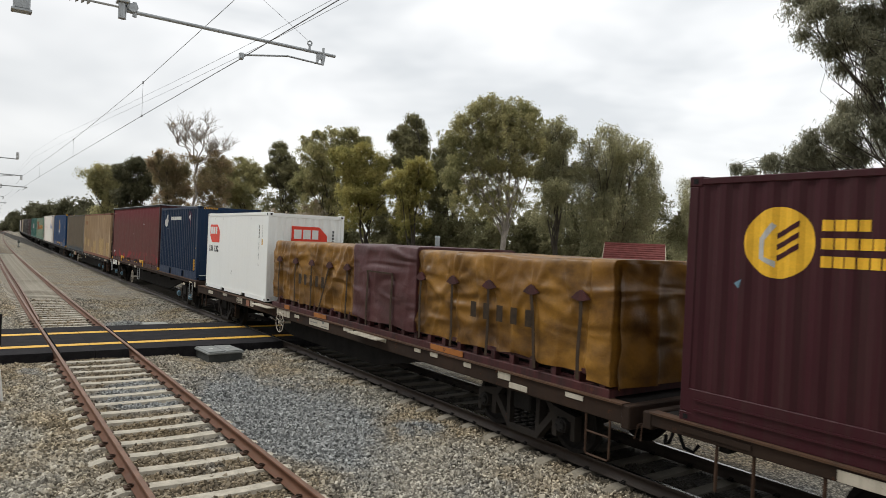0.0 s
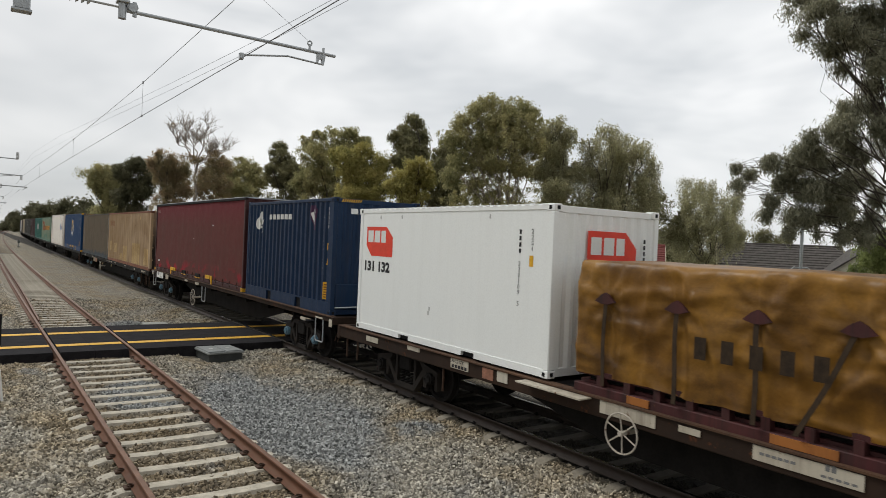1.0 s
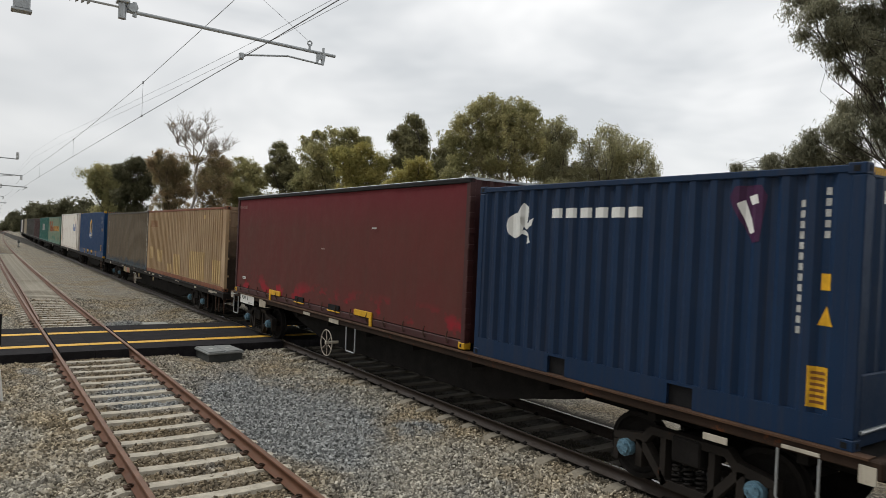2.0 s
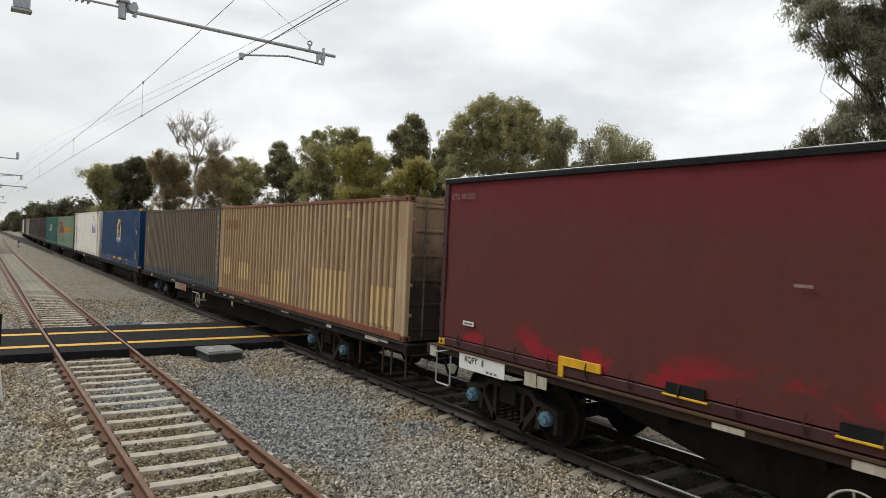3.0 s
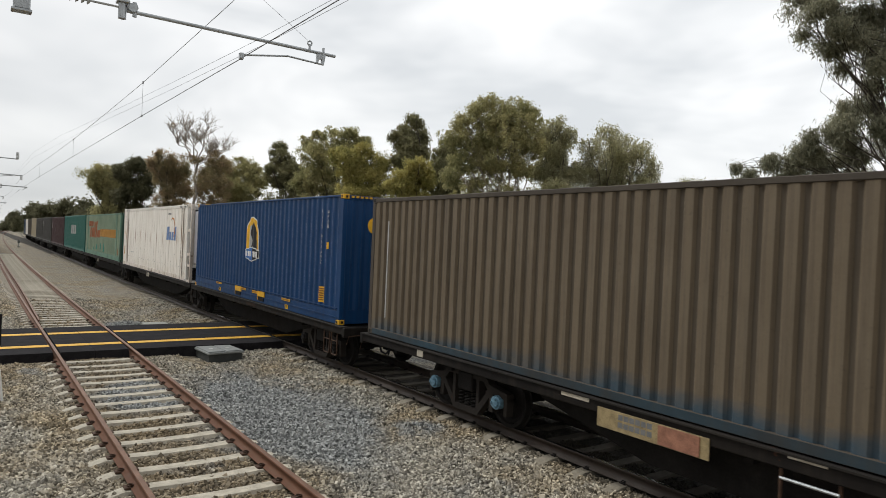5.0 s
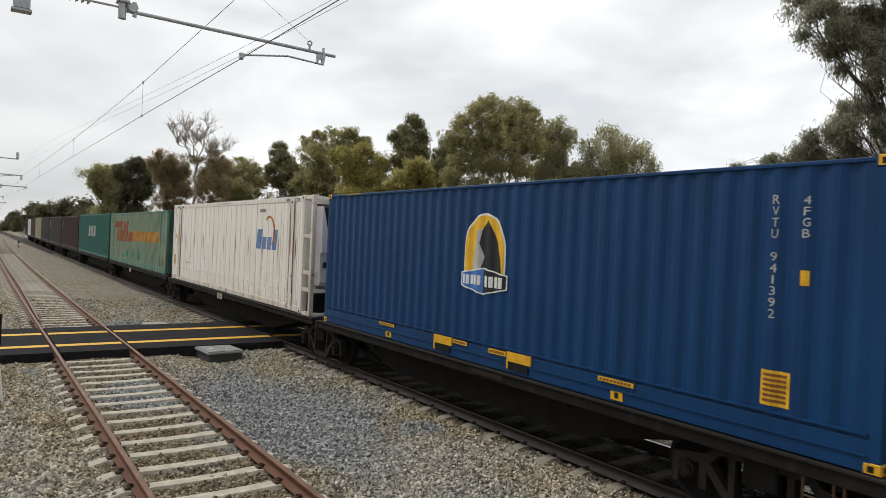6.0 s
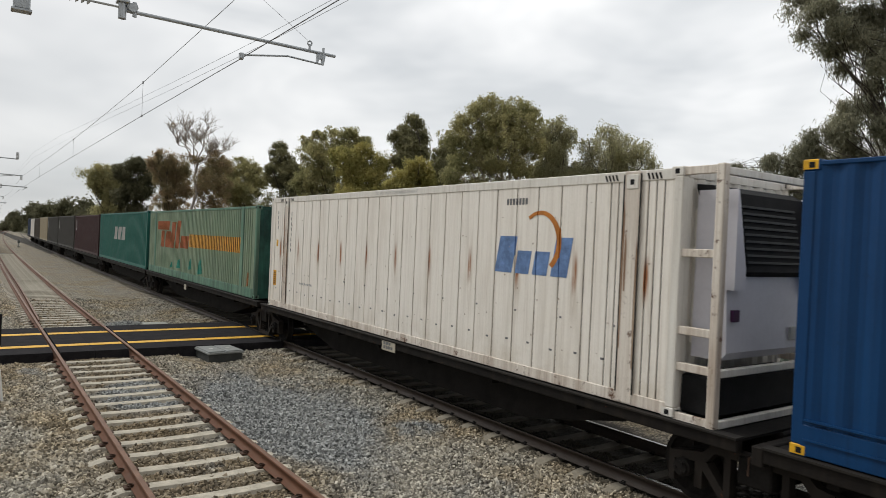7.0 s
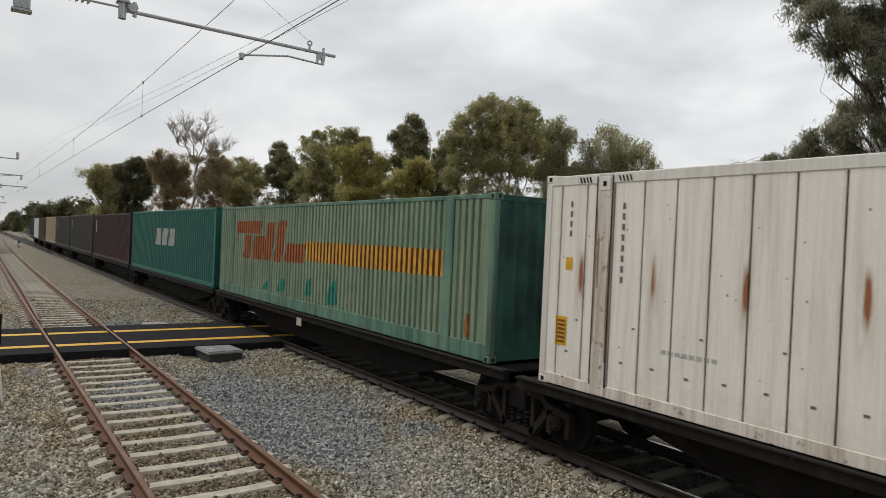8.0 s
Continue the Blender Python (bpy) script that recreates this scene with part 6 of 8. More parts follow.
    decal(c, "label_plate", [rect(0, 0, 0.32, 0.38)], M_yellow2, rows, 73.38 - sc, 1.44, label="yellow warning plate")
    decal(c, "label_print", [rect(0.03, 0.04 + k * 0.055, 0.28, 0.07 + k * 0.055) for k in range(6)], M_brownbar, rows, 73.38 - sc, 1.44, off=0.007)
    end_decal(c, "emblem", [disc(0, 0, 0.2, 20)], M_gold, -h + 0.025, 3.35, -0.35)
    end_decal(c, "code_marking", [rect(0, k * 0.12, 0.06, k * 0.12 + 0.08) for k in range(6)], M_ghost, -h + 0.025, 3.0, 0.55)
    for sx in (-1, 1):
        for z in (1.06, 4.0):
            part("hazard_corner", boxes((*sorted((sx * (SIDE + 0.004), sx * (SIDE - 0.15))), -h - 0.006, -h + 0.16, z - 0.055, z + 0.058), bev=0.01), M_yellow2, c, "yellow hazard-painted corner")
            part("hazard_corner", boxes((*sorted((sx * (SIDE + 0.004), sx * (SIDE - 0.15))), h - 0.16, h + 0.006, z - 0.055, z + 0.058), bev=0.01), M_yellow2, c)
    for k in range(7):
        part("hazard_stripe", boxes((-SIDE - 0.006, -SIDE + 0.04, h - 1.0 - k * 0.09, h - 0.955 - k * 0.09, 4.015, 4.043)), M_yellow2, c)
        part("hazard_stripe", boxes((-1.0 + k * 0.12, -0.94 + k * 0.12, -h - 0.005, -h + 0.05, 3.98, 4.025)), M_yellow2, c)


M_brownbar = plain("brown_print", (0.20, 0.08, 0.02), 0.6, 0.2, 6.0)
M_seam = plain("dark_seam", (0.022, 0.02, 0.018), 0.8, 0.3, 5.0)
M_dent_shade = plain("dent_shade", (0.40, 0.33, 0.26), 0.8, 0.2, 7.0)
P_rustrun = paint("rust_stained_white", (0.22, 0.12, 0.07), (0.50, 0.40, 0.30), 0.8, 0.6, 0.7, 0.8, rustcol=(0.12, 0.05, 0.028), dirtcol=(0.20, 0.11, 0.06), streaky=0.03)
M_ruststain = plain("rust_run", (0.30, 0.14, 0.06), 0.8, 0.35, 7.0)


def reefer():
    """Panelled refrigerated container with lifting posts and an open end frame round its cooling unit."""
    s0, s1, z0, z1 = 85.80, 99.46, 1.02, 4.095
    sc, h = (s0 + s1) / 2, (s1 - s0) / 2
    post = s0 + 0.76
    places = [97.17 + 0.49 * k for k in range(-22, 6)]
    places = [a for a in places if post + 0.72 < a < s1 - 0.2] + [post + d for d in (0.24, 0.37, 0.64, -0.245, -0.37, -0.49)]
    rows = seams_at(-h + 0.13, h - 0.13, [a - sc for a in places], 0.02, 0.027)
    c, rows, h = container("aged white panelled refrigerated container with cooling unit", s0, s1, z0, z1, P_reefer, rows=rows, sill=0.17, head=0.16, wall_mats=[P_reefwall, M_seam], sill_mat=P_rustwhite, name="refrigerated_container")
    for y in (post - sc, h - 1.15):
        for sx in (-1, 1):
            part("lifting_post", boxes((*sorted((sx * (SIDE + 0.008), sx * (SIDE - 0.06))), y - 0.135, y + 0.135, z0 + 0.02, z1 - 0.02), bev=0.012), P_rustwhite, c, "lifting post streaked with rust")
        part("lifting_socket", boxes((-SIDE - 0.016, -SIDE, y - 0.10, y + 0.10, z1 - 0.26, z1 - 0.06), bev=0.012), P_reefer, c)
        # socket hole as a black block that holds its shade
        part("socket_hole", boxes((-SIDE - 0.02, -SIDE - 0.014, y - 0.03, y + 0.03, z1 - 0.2, z1 - 0.13)), M_black, c)
        for k in (-1, 1):
            part("post_seam", boxes((-SIDE - 0.010, -SIDE - 0.006, y + k * 0.135 - 0.012, y + k * 0.135 + 0.012, z0 + 0.15, z1 - 0.06)), M_seam, c)
        for k, za, zb in ((-0.11, 1.5, 3.2), (0.115, 1.75, 3.7), (0.07, 2.5, 3.3)):
            part("rust_run", prism(bmesh.new(), [(y + k - 0.012, za), (y + k + 0.008, za), (y + k + 0.020, (za + zb) / 2), (y + k + 0.006, zb), (y + k - 0.016, zb - 0.2)], 0, -SIDE - 0.0105, -SIDE - 0.0075), P_rustrun, c, "rust run down the post")
        for q, off in ((-0.02, 0.24), (0.02, -0.46)):
            for k in range(4):
                a = y + off + 0.06 * k
                part("hazard_stripe", prism(bmesh.new(), [(a, z1 - 0.14), (a + 0.03, z1 - 0.14), (a + 0.06, z1 - 0.06), (a + 0.03, z1 - 0.06)], 0, -SIDE - 0.004, -SIDE - 0.001), M_seam, c)
    # end frame: outer posts, rungs, head and foot members
    f = -h - 0.55
    back = f + 0.77
    for sx in (-1, 1):
        x = sx * (SIDE - 0.055)
        part("frame_post", boxes((x - 0.055, x + 0.055, f, f + 0.11, z0 - 0.03, z1 + 0.0), bev=0.012), P_rustwhite, c)
        for z in (z0 + 0.03, z0 + 0.64, z0 + 1.08, z0 + 2.02, z1 - 0.06):
            part("frame_rung", boxes((x - 0.03, x + 0.03, f + 0.1, -h + 0.02, z - 0.05, z + 0.05), bev=0.008), P_rustwhite, c)
    for z in (z0 + 0.02, z0 + 0.62, z1 - 0.08):
        part("frame_beam", boxes((-SIDE + 0.1, SIDE - 0.1, f + 0.01, f + 0.09, z - 0.045, z + 0.045), bev=0.008), P_reefer, c)
    part("fuel_tank", boxes((-1.05, 1.05, f + 0.14, -h + 0.03, z0 + 0.06, z0 + 0.54), bev=0.03), M_black, c, "black fuel tank")
    unit = bmesh.new()
    prism(unit, [(f + 0.14, z0 + 0.75), (f + 0.06, z0 + 0.85), (f + 0.10, z0 + 1.80), (f + 0.25, z0 + 2.2), (back - 0.24, z1 - 0.26), (back - 0.24, z0 + 0.75)], 0, -0.93, 0.93)
    bmesh.ops.recalc_face_normals(unit, faces=unit.faces[:])
    part("cooling_unit", unit, M_unit, c, "white cooling unit housing")
    gr = bmesh.new()
    prism(gr, [(f + 0.085, z0 + 1.76), (f + 0.03, z0 + 1.82), (f + 0.20, z1 - 0.30), (f + 0.34, z1 - 0.22), (back - 0.22, z1 - 0.20), (back - 0.22, z1 - 0.25), (f + 0.26, z0 + 2.19), (f + 0.11, z0 + 1.79)], 0, -0.935, 0.935)
    bmesh.ops.recalc_face_normals(gr, faces=gr.faces[:])
    part("grille_housing", gr, M_black, c, "black grille housing")
    for k in range(9):
        z = z0 + 1.92 + k * 0.085
        y = f + 0.03 + 0.17 * (z - z0 - 1.82) / 0.95
        part("grille_slat", boxes((-0.62, 0.62, y - 0.03, y + 0.01, z, z + 0.028)), M_under2, c)
    part("control_panel", boxes((0.45, 0.62, f + 0.03, f + 0.06, z0 + 0.95, z0 + 1.12), bev=0.008), M_grey, c)
    part("unit_mount", boxes((-0.86, 0.86, back - 0.25, back + 0.03, z0 + 0.9, z1 - 0.5)), P_reefer, c)
    for sx in (-1, 1):
        cheek = prism(bmesh.new(), [(sx * 0.945, z0 + 1.6), (sx * 0.945, z1 - 0.28), (sx * 0.92, z1 - 0.30), (sx * 0.80, z1 - 0.85), (sx * 0.72, z1 - 1.22), (sx * 0.72, z0 + 1.6)], 1, f - 0.015, f + 0.50)
        bmesh.ops.recalc_face_normals(cheek, faces=cheek.faces[:])
        part("cheek_panel", cheek, M_unit, c)
    part("marker_lamp", boxes((-0.86, -0.72, f + 0.035, f + 0.075, z0 + 1.22, z0 + 1.36), bev=0.004), M_plumlogo, c)
    # faded emblem: blue strokes with an orange swirl
    y = 89.33 - sc
    bar_decals(c, "emblem_bar", [rect(0.0, 0.0, 0.42, 0.58, 0.12), rect(0.50, 0.0, 0.82, 0.36, 0.06), rect(0.90, 0.0, 1.22, 0.36, 0.06), rect(1.30, 0.0, 1.64, 0.58, 0.10)], M_blue2, rows, y, 2.60, label="faded blue lettering bars")
    sw = [(1.05 + 0.46 * math.cos(a), 0.50 + 0.48 * math.sin(a)) for a in np.linspace(2.2, -0.9, 22)]
    sw2 = [(1.03 + 0.38 * math.cos(a), 0.50 + 0.42 * math.sin(a)) for a in np.linspace(-0.9, 2.2, 22)]
    decal(c, "emblem_swirl", [[sw[i], sw[i + 1], sw2[20 - i], sw2[21 - i]] for i in range(21)], M_orange, rows, y, 2.60, label="faded orange swirl", off=0.007)
    rng = random.Random(8)
    for k in range(26):
        yy = -h + 0.6 + k * (2 * h - 1.2) / 25
        decal(c, "rivet", [rect(-0.03, -0.015, 0.03, 0.015)], M_print, rows, yy + 0.06, 1.52 + (0.03 if k % 3 else 0.0))
        # Dents are flat discs with their shading put into the colour.
        decal(c, "dent", [disc(0, 0, rng.uniform(0.008, 0.018), 8)], M_dent_shade, rows, yy + rng.uniform(-0.2, 0.2), 1.45 + rng.uniform(0, 1.2))
        for _ in range(2):
            decal(c, "dent", [disc(0, 0, rng.uniform(0.008, 0.016), 8)], M_dent_shade, rows, yy + rng.uniform(-0.25, 0.25), 1.40 + rng.uniform(0, 2.3))
        if k % 2:
            decal(c, "rivet", [rect(-0.022, -0.014, 0.022, 0.014)], M_print, rows, yy - 0.12, 2.02)
    decal(c, "code_column", [rect(0, k * 0.14, 0.045, k * 0.14 + 0.085) for k in range(8)], M_print, rows, 98.0 - sc, 2.6)
    decal(c, "code_column", [rect(0, k * 0.14, 0.045, k * 0.14 + 0.085) for k in range(4)], M_print, rows, 98.95 - sc, 3.2)
    decal(c, "lettering", text_polys("DO NOT STACK CONTAINERS ON ROOF", 0, 0, 1.62, 0.06), M_grey, [(-h, 0), (h, 0)], 93.38 - sc, 3.975, x=-SIDE, label="small grey warning lettering", off=0.003)
    decal(c, "code_marking", bars(7, 0, 0, 0.52, 0.10, 0.3), M_print, rows, 89.09 - sc, 3.68)
    decal(c, "label_plate", [rect(0, 0, 0.13, 0.18)], M_yellow2, rows, 99.0 - sc, 2.72)
    decal(c, "label_plate", [rect(0, 0, 0.22, 0.42)], M_yellow2, rows, 99.15 - sc, 1.62, label="yellow warning plate")
    bar_decals(c, "label_print", [rect(0.03, 0.04 + k * 0.06, 0.19, 0.075 + k * 0.06) for k in range(6)], M_brownbar, rows, 99.15 - sc, 1.62, off=0.007)
    decal(c, "small_print", bars(8, 0, 0.05, 0.8, 0.05, 0.3), M_grey, rows, 97.3 - sc, 1.72)


def reefer_wall():
    """Aged white sheet: rust weeping from every second or third seam at mid height, dirt hanging below the seams and along the sill."""
    mat = paint("aged_white_sheet", (0.87, 0.82, 0.745), (0.90, 0.865, 0.80), 0.6, 0.10, 0.4, 0.5, runs=0.22, rustcol=(0.20, 0.10, 0.045), dirtcol=(0.36, 0.29, 0.21))
    nt = mat.node_tree
    b = nt.nodes["Principled BSDF"]
    c = b.inputs["Base Color"].links[0].from_socket
    tc = nt.nodes.new("ShaderNodeTexCoord").outputs["Object"]
    sep = nt.nodes.new("ShaderNodeSeparateXYZ")
    nt.links.new(tc, sep.inputs["Vector"])

    def near(sock, shift, pitch, half):
        m = nt.nodes.new("ShaderNodeMath")
        m.operation = "ADD"
        m.inputs[1].default_value = shift
        nt.links.new(sock, m.inputs[0])
        if pitch:
            p = nt.nodes.new("ShaderNodeMath")
            p.operation = "PINGPONG"
            p.inputs[1].default_value = pitch / 2
            nt.links.new(m.outputs["Value"], p.inputs[0])
        else:
            p = nt.nodes.new("ShaderNodeMath")
            p.operation = "ABSOLUTE"
            nt.links.new(m.outputs["Value"], p.inputs[0])
        r = nt.nodes.new("ShaderNodeMapRange")
        r.interpolation_type = "SMOOTHSTEP"
        r.inputs["From Max"].default_value = half
        r.inputs["To Min"].default_value, r.inputs["To Max"].default_value = 1.0, 0.0
        nt.links.new(p.outputs["Value"], r.inputs["Value"])
        return r.outputs["Result"]

    def times(a, k):
        m = nt.nodes.new("ShaderNodeMath")
        m.operation = "MULTIPLY"
        nt.links.new(a, m.inputs[0])
        if isinstance(k, float):
            m.inputs[1].default_value = k
        else:
            nt.links.new(k, m.inputs[1])
        return m.outputs["Value"]
    ragged = ramp_node(nt, noise_node(nt, tc, 1.0, 5, 0.65, (3.0, 13.0, 1.6)), 0.36, 0.58)
    y0 = (85.80 + 99.46) / 2 - 97.46
    halo = times(near(sep.outputs["Y"], y0, 1.24, 0.16), near(sep.outputs["Z"], -2.55, 0, 0.95))
    c = mix_node(nt, times(times(halo, ragged), 0.55), c, (0.42, 0.34, 0.25))
    weep = times(near(sep.outputs["Y"], y0, 1.24, 0.065), near(sep.outputs["Z"], -2.66, 0, 0.38))
    c = mix_node(nt, times(times(weep, ramp_node(nt, noise_node(nt, tc, 1.0, 5, 0.65, (3.0, 17.0, 1.2)), 0.28, 0.60)), 2.1), c, (0.31, 0.12, 0.045))
    spl = times(near(sep.outputs["Z"], -1.05, 0, 0.75), ramp_node(nt, noise_node(nt, tc, 2.2, 6, 0.7), 0.40, 0.66))
    c = mix_node(nt, times(spl, 0.4), c, (0.42, 0.34, 0.23))
    seamdirt = times(near(sep.outputs["Y"], (85.80 + 99.46) / 2 - 97.17, 0.49, 0.06), ramp_node(nt, noise_node(nt, tc, 1.0, 4, 0.6, (2.0, 6.0, 1.1)), 0.42, 0.66))
    c = mix_node(nt, times(seamdirt, 0.32), c, (0.20, 0.16, 0.12))
    nt.links.new(c, b.inputs["Base Color"])
    return mat


P_reefwall = reefer_wall()
P_rustwhite = paint("rust_streaked_white", (0.74, 0.68, 0.60), (0.80, 0.75, 0.68), 0.6, 1.0, 0.75, 0.6, rustcol=(0.11, 0.05, 0.026), dirtcol=(0.27, 0.175, 0.11), streaky=0.05, runs=0.5)
M_blue2 = plain("faded_blue", (0.13, 0.22, 0.42), 0.6, 0.35, 7.0)
M_touch = plain("bright_green_touch_up", (0.02, 0.20, 0.15), 0.6, 0.3, 6.0)
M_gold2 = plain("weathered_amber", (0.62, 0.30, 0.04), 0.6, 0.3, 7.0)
# amber in the grooves, darkened by dirt and painted groove shade
M_orangein = plain("amber_recess_grime_shade", (0.17, 0.075, 0.02), 0.7, 0.3, 7.0)
M_under2 = plain("dark_plastic", (0.035, 0.036, 0.038), 0.5, 0.2, 5.0)


def greens():
    s0, s1 = 100.64, 115.43
    sc = (s0 + s1) / 2
    c, rows, h = container("faded sea-green container with worn orange lettering", s0, s1, 1.06, 3.9, P_green, P_greenrail, rows=corrugation(-(s1 - s0) / 2 + 0.13, (s1 - s0) / 2 - 0.13, 0.19, 0.044, (0.54, 0.20), 0.15), sill=0.30, end_mat=P_soot_shade_green, wall_mats=[P_green, P_greenin])
    for y in (-h + 1.3, h - 1.25):
        part("lifting_post", boxes((-SIDE - 0.006, -SIDE + 0.06, y - 0.13, y + 0.13, 1.08, 3.88), bev=0.012), P_greenrail, c)
    part("pale_rail", boxes((-SIDE - 0.004, -SIDE + 0.02, -h + 0.14, h - 0.14, 1.10, 1.33)), P_greenrail, c)
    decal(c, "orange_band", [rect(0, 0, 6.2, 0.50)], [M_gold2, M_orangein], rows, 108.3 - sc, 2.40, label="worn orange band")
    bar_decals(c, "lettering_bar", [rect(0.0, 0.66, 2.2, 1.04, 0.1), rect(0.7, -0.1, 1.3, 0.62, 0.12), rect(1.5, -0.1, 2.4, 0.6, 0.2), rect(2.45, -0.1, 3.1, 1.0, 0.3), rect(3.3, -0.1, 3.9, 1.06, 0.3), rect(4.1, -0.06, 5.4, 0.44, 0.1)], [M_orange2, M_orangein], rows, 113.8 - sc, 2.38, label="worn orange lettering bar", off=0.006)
    for a, l, z, t in ((110.2, 0.6, 1.45, 0.3), (108.3, 0.5, 1.5, 0.35), (107.0, 0.6, 1.4, 0.45), (111.3, 0.5, 1.42, 0.2)):
        decal(c, "touch_up", [[(0, 0), (l, 0.05), (l * 0.9, t * 1.4), (l * 0.35, t * 1.1), (l * 0.2, t * 0.5)]], M_touch, rows, a - sc, z)
    decal(c, "rust_patch", [[(0.02, 0), (0.15, 0.03), (0.19, 0.2), (0.13, 0.4), (0.07, 0.44), (0.0, 0.22)]], M_ruststain, rows, s0 + 0.75 - sc, 1.4)
    s0, s1 = 116.05, 131.0
    sc = (s0 + s1) / 2
    c, rows, h = container("teal corrugated container with pale worn emblem", s0, s1, 1.06, 3.92, P_teal, P_teal)
    bar_decals(c, "emblem_bar", [rect(0.1, 0.1, 1.1, 0.85, 0.15), rect(1.4, 0.1, 2.3, 0.85, 0.15), rect(2.6, 0.1, 3.5, 0.85, 0.15)], M_ghost, rows, 125.6 - sc, 2.25, label="pale worn emblem bar")


build_train()


# ---------------------------------------------------------------- line and lineside
ground()
track("near_track", "rusty broad gauge track on concrete sleepers", NEAR_X, 0.0, 1.67, -25, 330, 0.645, -10.385, (M_rail, M_railtop), M_concrete, 1.27)
track("freight_track", "dark freight track, toned by oil and painted shade, on concrete sleepers", FREIGHT_X, FREIGHT_Z, 1.505, -25, 330, 0.672, -10.04, (M_darkrail, M_shinyrail), M_oily_shaded, 1.25, (0.62, M_under))
crossing()


def third_rail():
    """Extra rail beyond the crossing, close inside the west rail of the near track."""
    c = tagged(new("third_rail"), "rusty third rail laid inside the near track", "railway track", kind="structure")
    bm = bmesh.new()
    ys = [25.0, 26.5, 29.0, 33.0] + list(range(40, 330, 12))
    x = NEAR_X - 0.835
    rings = [[bm.verts.new((x + bend(y) + 0.10 + 0.14 * min(1.0, max(0.0, (y - 25.0) / 12.0)) + 0.8 * u, y, -0.172 + v)) for u, v in RAIL] for y in ys]
    k = len(RAIL)
    for a, b in zip(rings, rings[1:]):
        for i in range(k):
            bm.faces.new((a[i], a[(i + 1) % k], b[(i + 1) % k], b[i])).material_index = 1 if i == 7 else 0
    bm.faces.new(rings[0])
    part("rail", bm, (M_rail, M_railtop), c)
    return c


third_rail()


def on_sleeper(px, py):
    """True on sleeper tops, rails and the crossing, where no loose stone lies."""
    inside = (py > CROSS_Y0 - 0.03) & (py < CROSS_Y1 + 0.03)
    a = (np.abs((py + 2.0 + 0.3225) % 0.645 - 0.3225) < 0.092) & (np.abs(px - NEAR_X) < 1.2)
    b = (np.abs((py - 10.12 + 0.336) % 0.672 - 0.336) < 0.10) & (np.abs(px - FREIGHT_X) < 1.2)
    for x in (NEAR_X - 0.835, NEAR_X + 0.835, FREIGHT_X - 0.7525, FREIGHT_X + 0.7525):
        inside |= np.abs(px - x) < 0.07
    pit = (px > 4.6) & (px < 6.05) & (py > 17.4) & (py < 18.6) | (px > 4.7) & (px < 5.75) & (py > 23.2) & (py < 24.95)
    rng = np.random.default_rng(4)
    spilt = rng.random(len(px)) < 0.13
    return inside | ((a | b) & ~spilt) | pit


for nm, args in (("ballast_stones", (0.2, 8.4, 4.6, 12.0, 900, 0.042, 0.074, 11)), ("ballast_stones", (-0.6, 8.2, 12.0, 18.4, 640, 0.044, 0.078, 12)), ("ballast_stones", (-0.4, 7.6, 23.1, 34.0, 230, 0.054, 0.09, 13))):
    tagged(new(nm, stone_field(nm, *args, on_sleeper)), "loose angular crushed rock ballast", "gravel", kind="stuff")


# Shaded copy of the pit grey: the side's shade is put into its colour.
M_pitside = plain("pit_side_shade", (0.055, 0.058, 0.055), 0.85, 0.2, 6.0)
M_slab = plain("pale_cover_concrete", (0.31, 0.31, 0.28), 0.85, 0.15, 5.0)


def pit_box():
    c = thing("cable_pit", "grey concrete cable pit with two lids beside the track", "cable pit", pose(5.50, 18.0, -0.3, 0, 0, 4))
    part("body", boxes((-0.44, 0.44, -0.50, 0.50, -0.05, 0.19), bev=0.01), M_pitside, c)
    part("rim", boxes((-0.48, 0.48, -0.54, 0.54, 0.192, 0.245), bev=0.012), M_pit, c)
    for sx in (-1, 1):
        lid = part("lid", boxes((*sorted((sx * 0.012, sx * 0.45)), -0.49, 0.49, 0.247, 0.267), bev=0.008), M_pit, c)
        part("lid_handle", boxes((sx * 0.22 - 0.05, sx * 0.22 + 0.05, -0.06, 0.06, 0.268, 0.272)), M_grey, lid)


pit_box()
tagged(part("cover_slab", boxes((4.85, 5.62, 23.3, 24.6, -0.26, -0.14), bev=0.012), M_slab, None), "flat pale concrete cover slab in the ballast", "cover slab")


def post():
    c = thing("marker_post", "white lineside post with black head", "post", pose(0.50, 14.6, -0.24))
    part("base", prism(bmesh.new(), [(-0.09, 0), (0.09, 0), (0.03, 0.6), (-0.03, 0.6)], 1, -0.05, 0.05), M_white, c)
    part("stem", tube(bmesh.new(), [(-0.03, 0, 0.55), (-0.06, 0, 1.05)], 0.03, 8), M_galv, c)
    part("head", boxes((-0.12, 0.02, -0.03, 0.03, 1.05, 1.62), bev=0.01), M_black, c)


post()


def dwarf_signal():
    c = thing("dwarf_signal", "small grey ground signal between the tracks", "signal", pose(5.63, 111.61, bed(5.63, 111.61)))
    part("foot", boxes((-0.18, 0.18, -0.18, 0.18, -0.05, 0.12), bev=0.01), M_slab, c)
    part("stem", tube(bmesh.new(), [(0, 0, 0.1), (0, 0, 0.55)], 0.05, 8), M_galv, c)
    part("head", boxes((-0.16, 0.16, -0.12, 0.12, 0.5, 0.98), bev=0.02), M_pit, c)
    for z in (0.64, 0.84):
        part("lens", tube(bmesh.new(), [(0, -0.12, z), (0, -0.16, z)], 0.07, 10), M_black, c)


dwarf_signal()


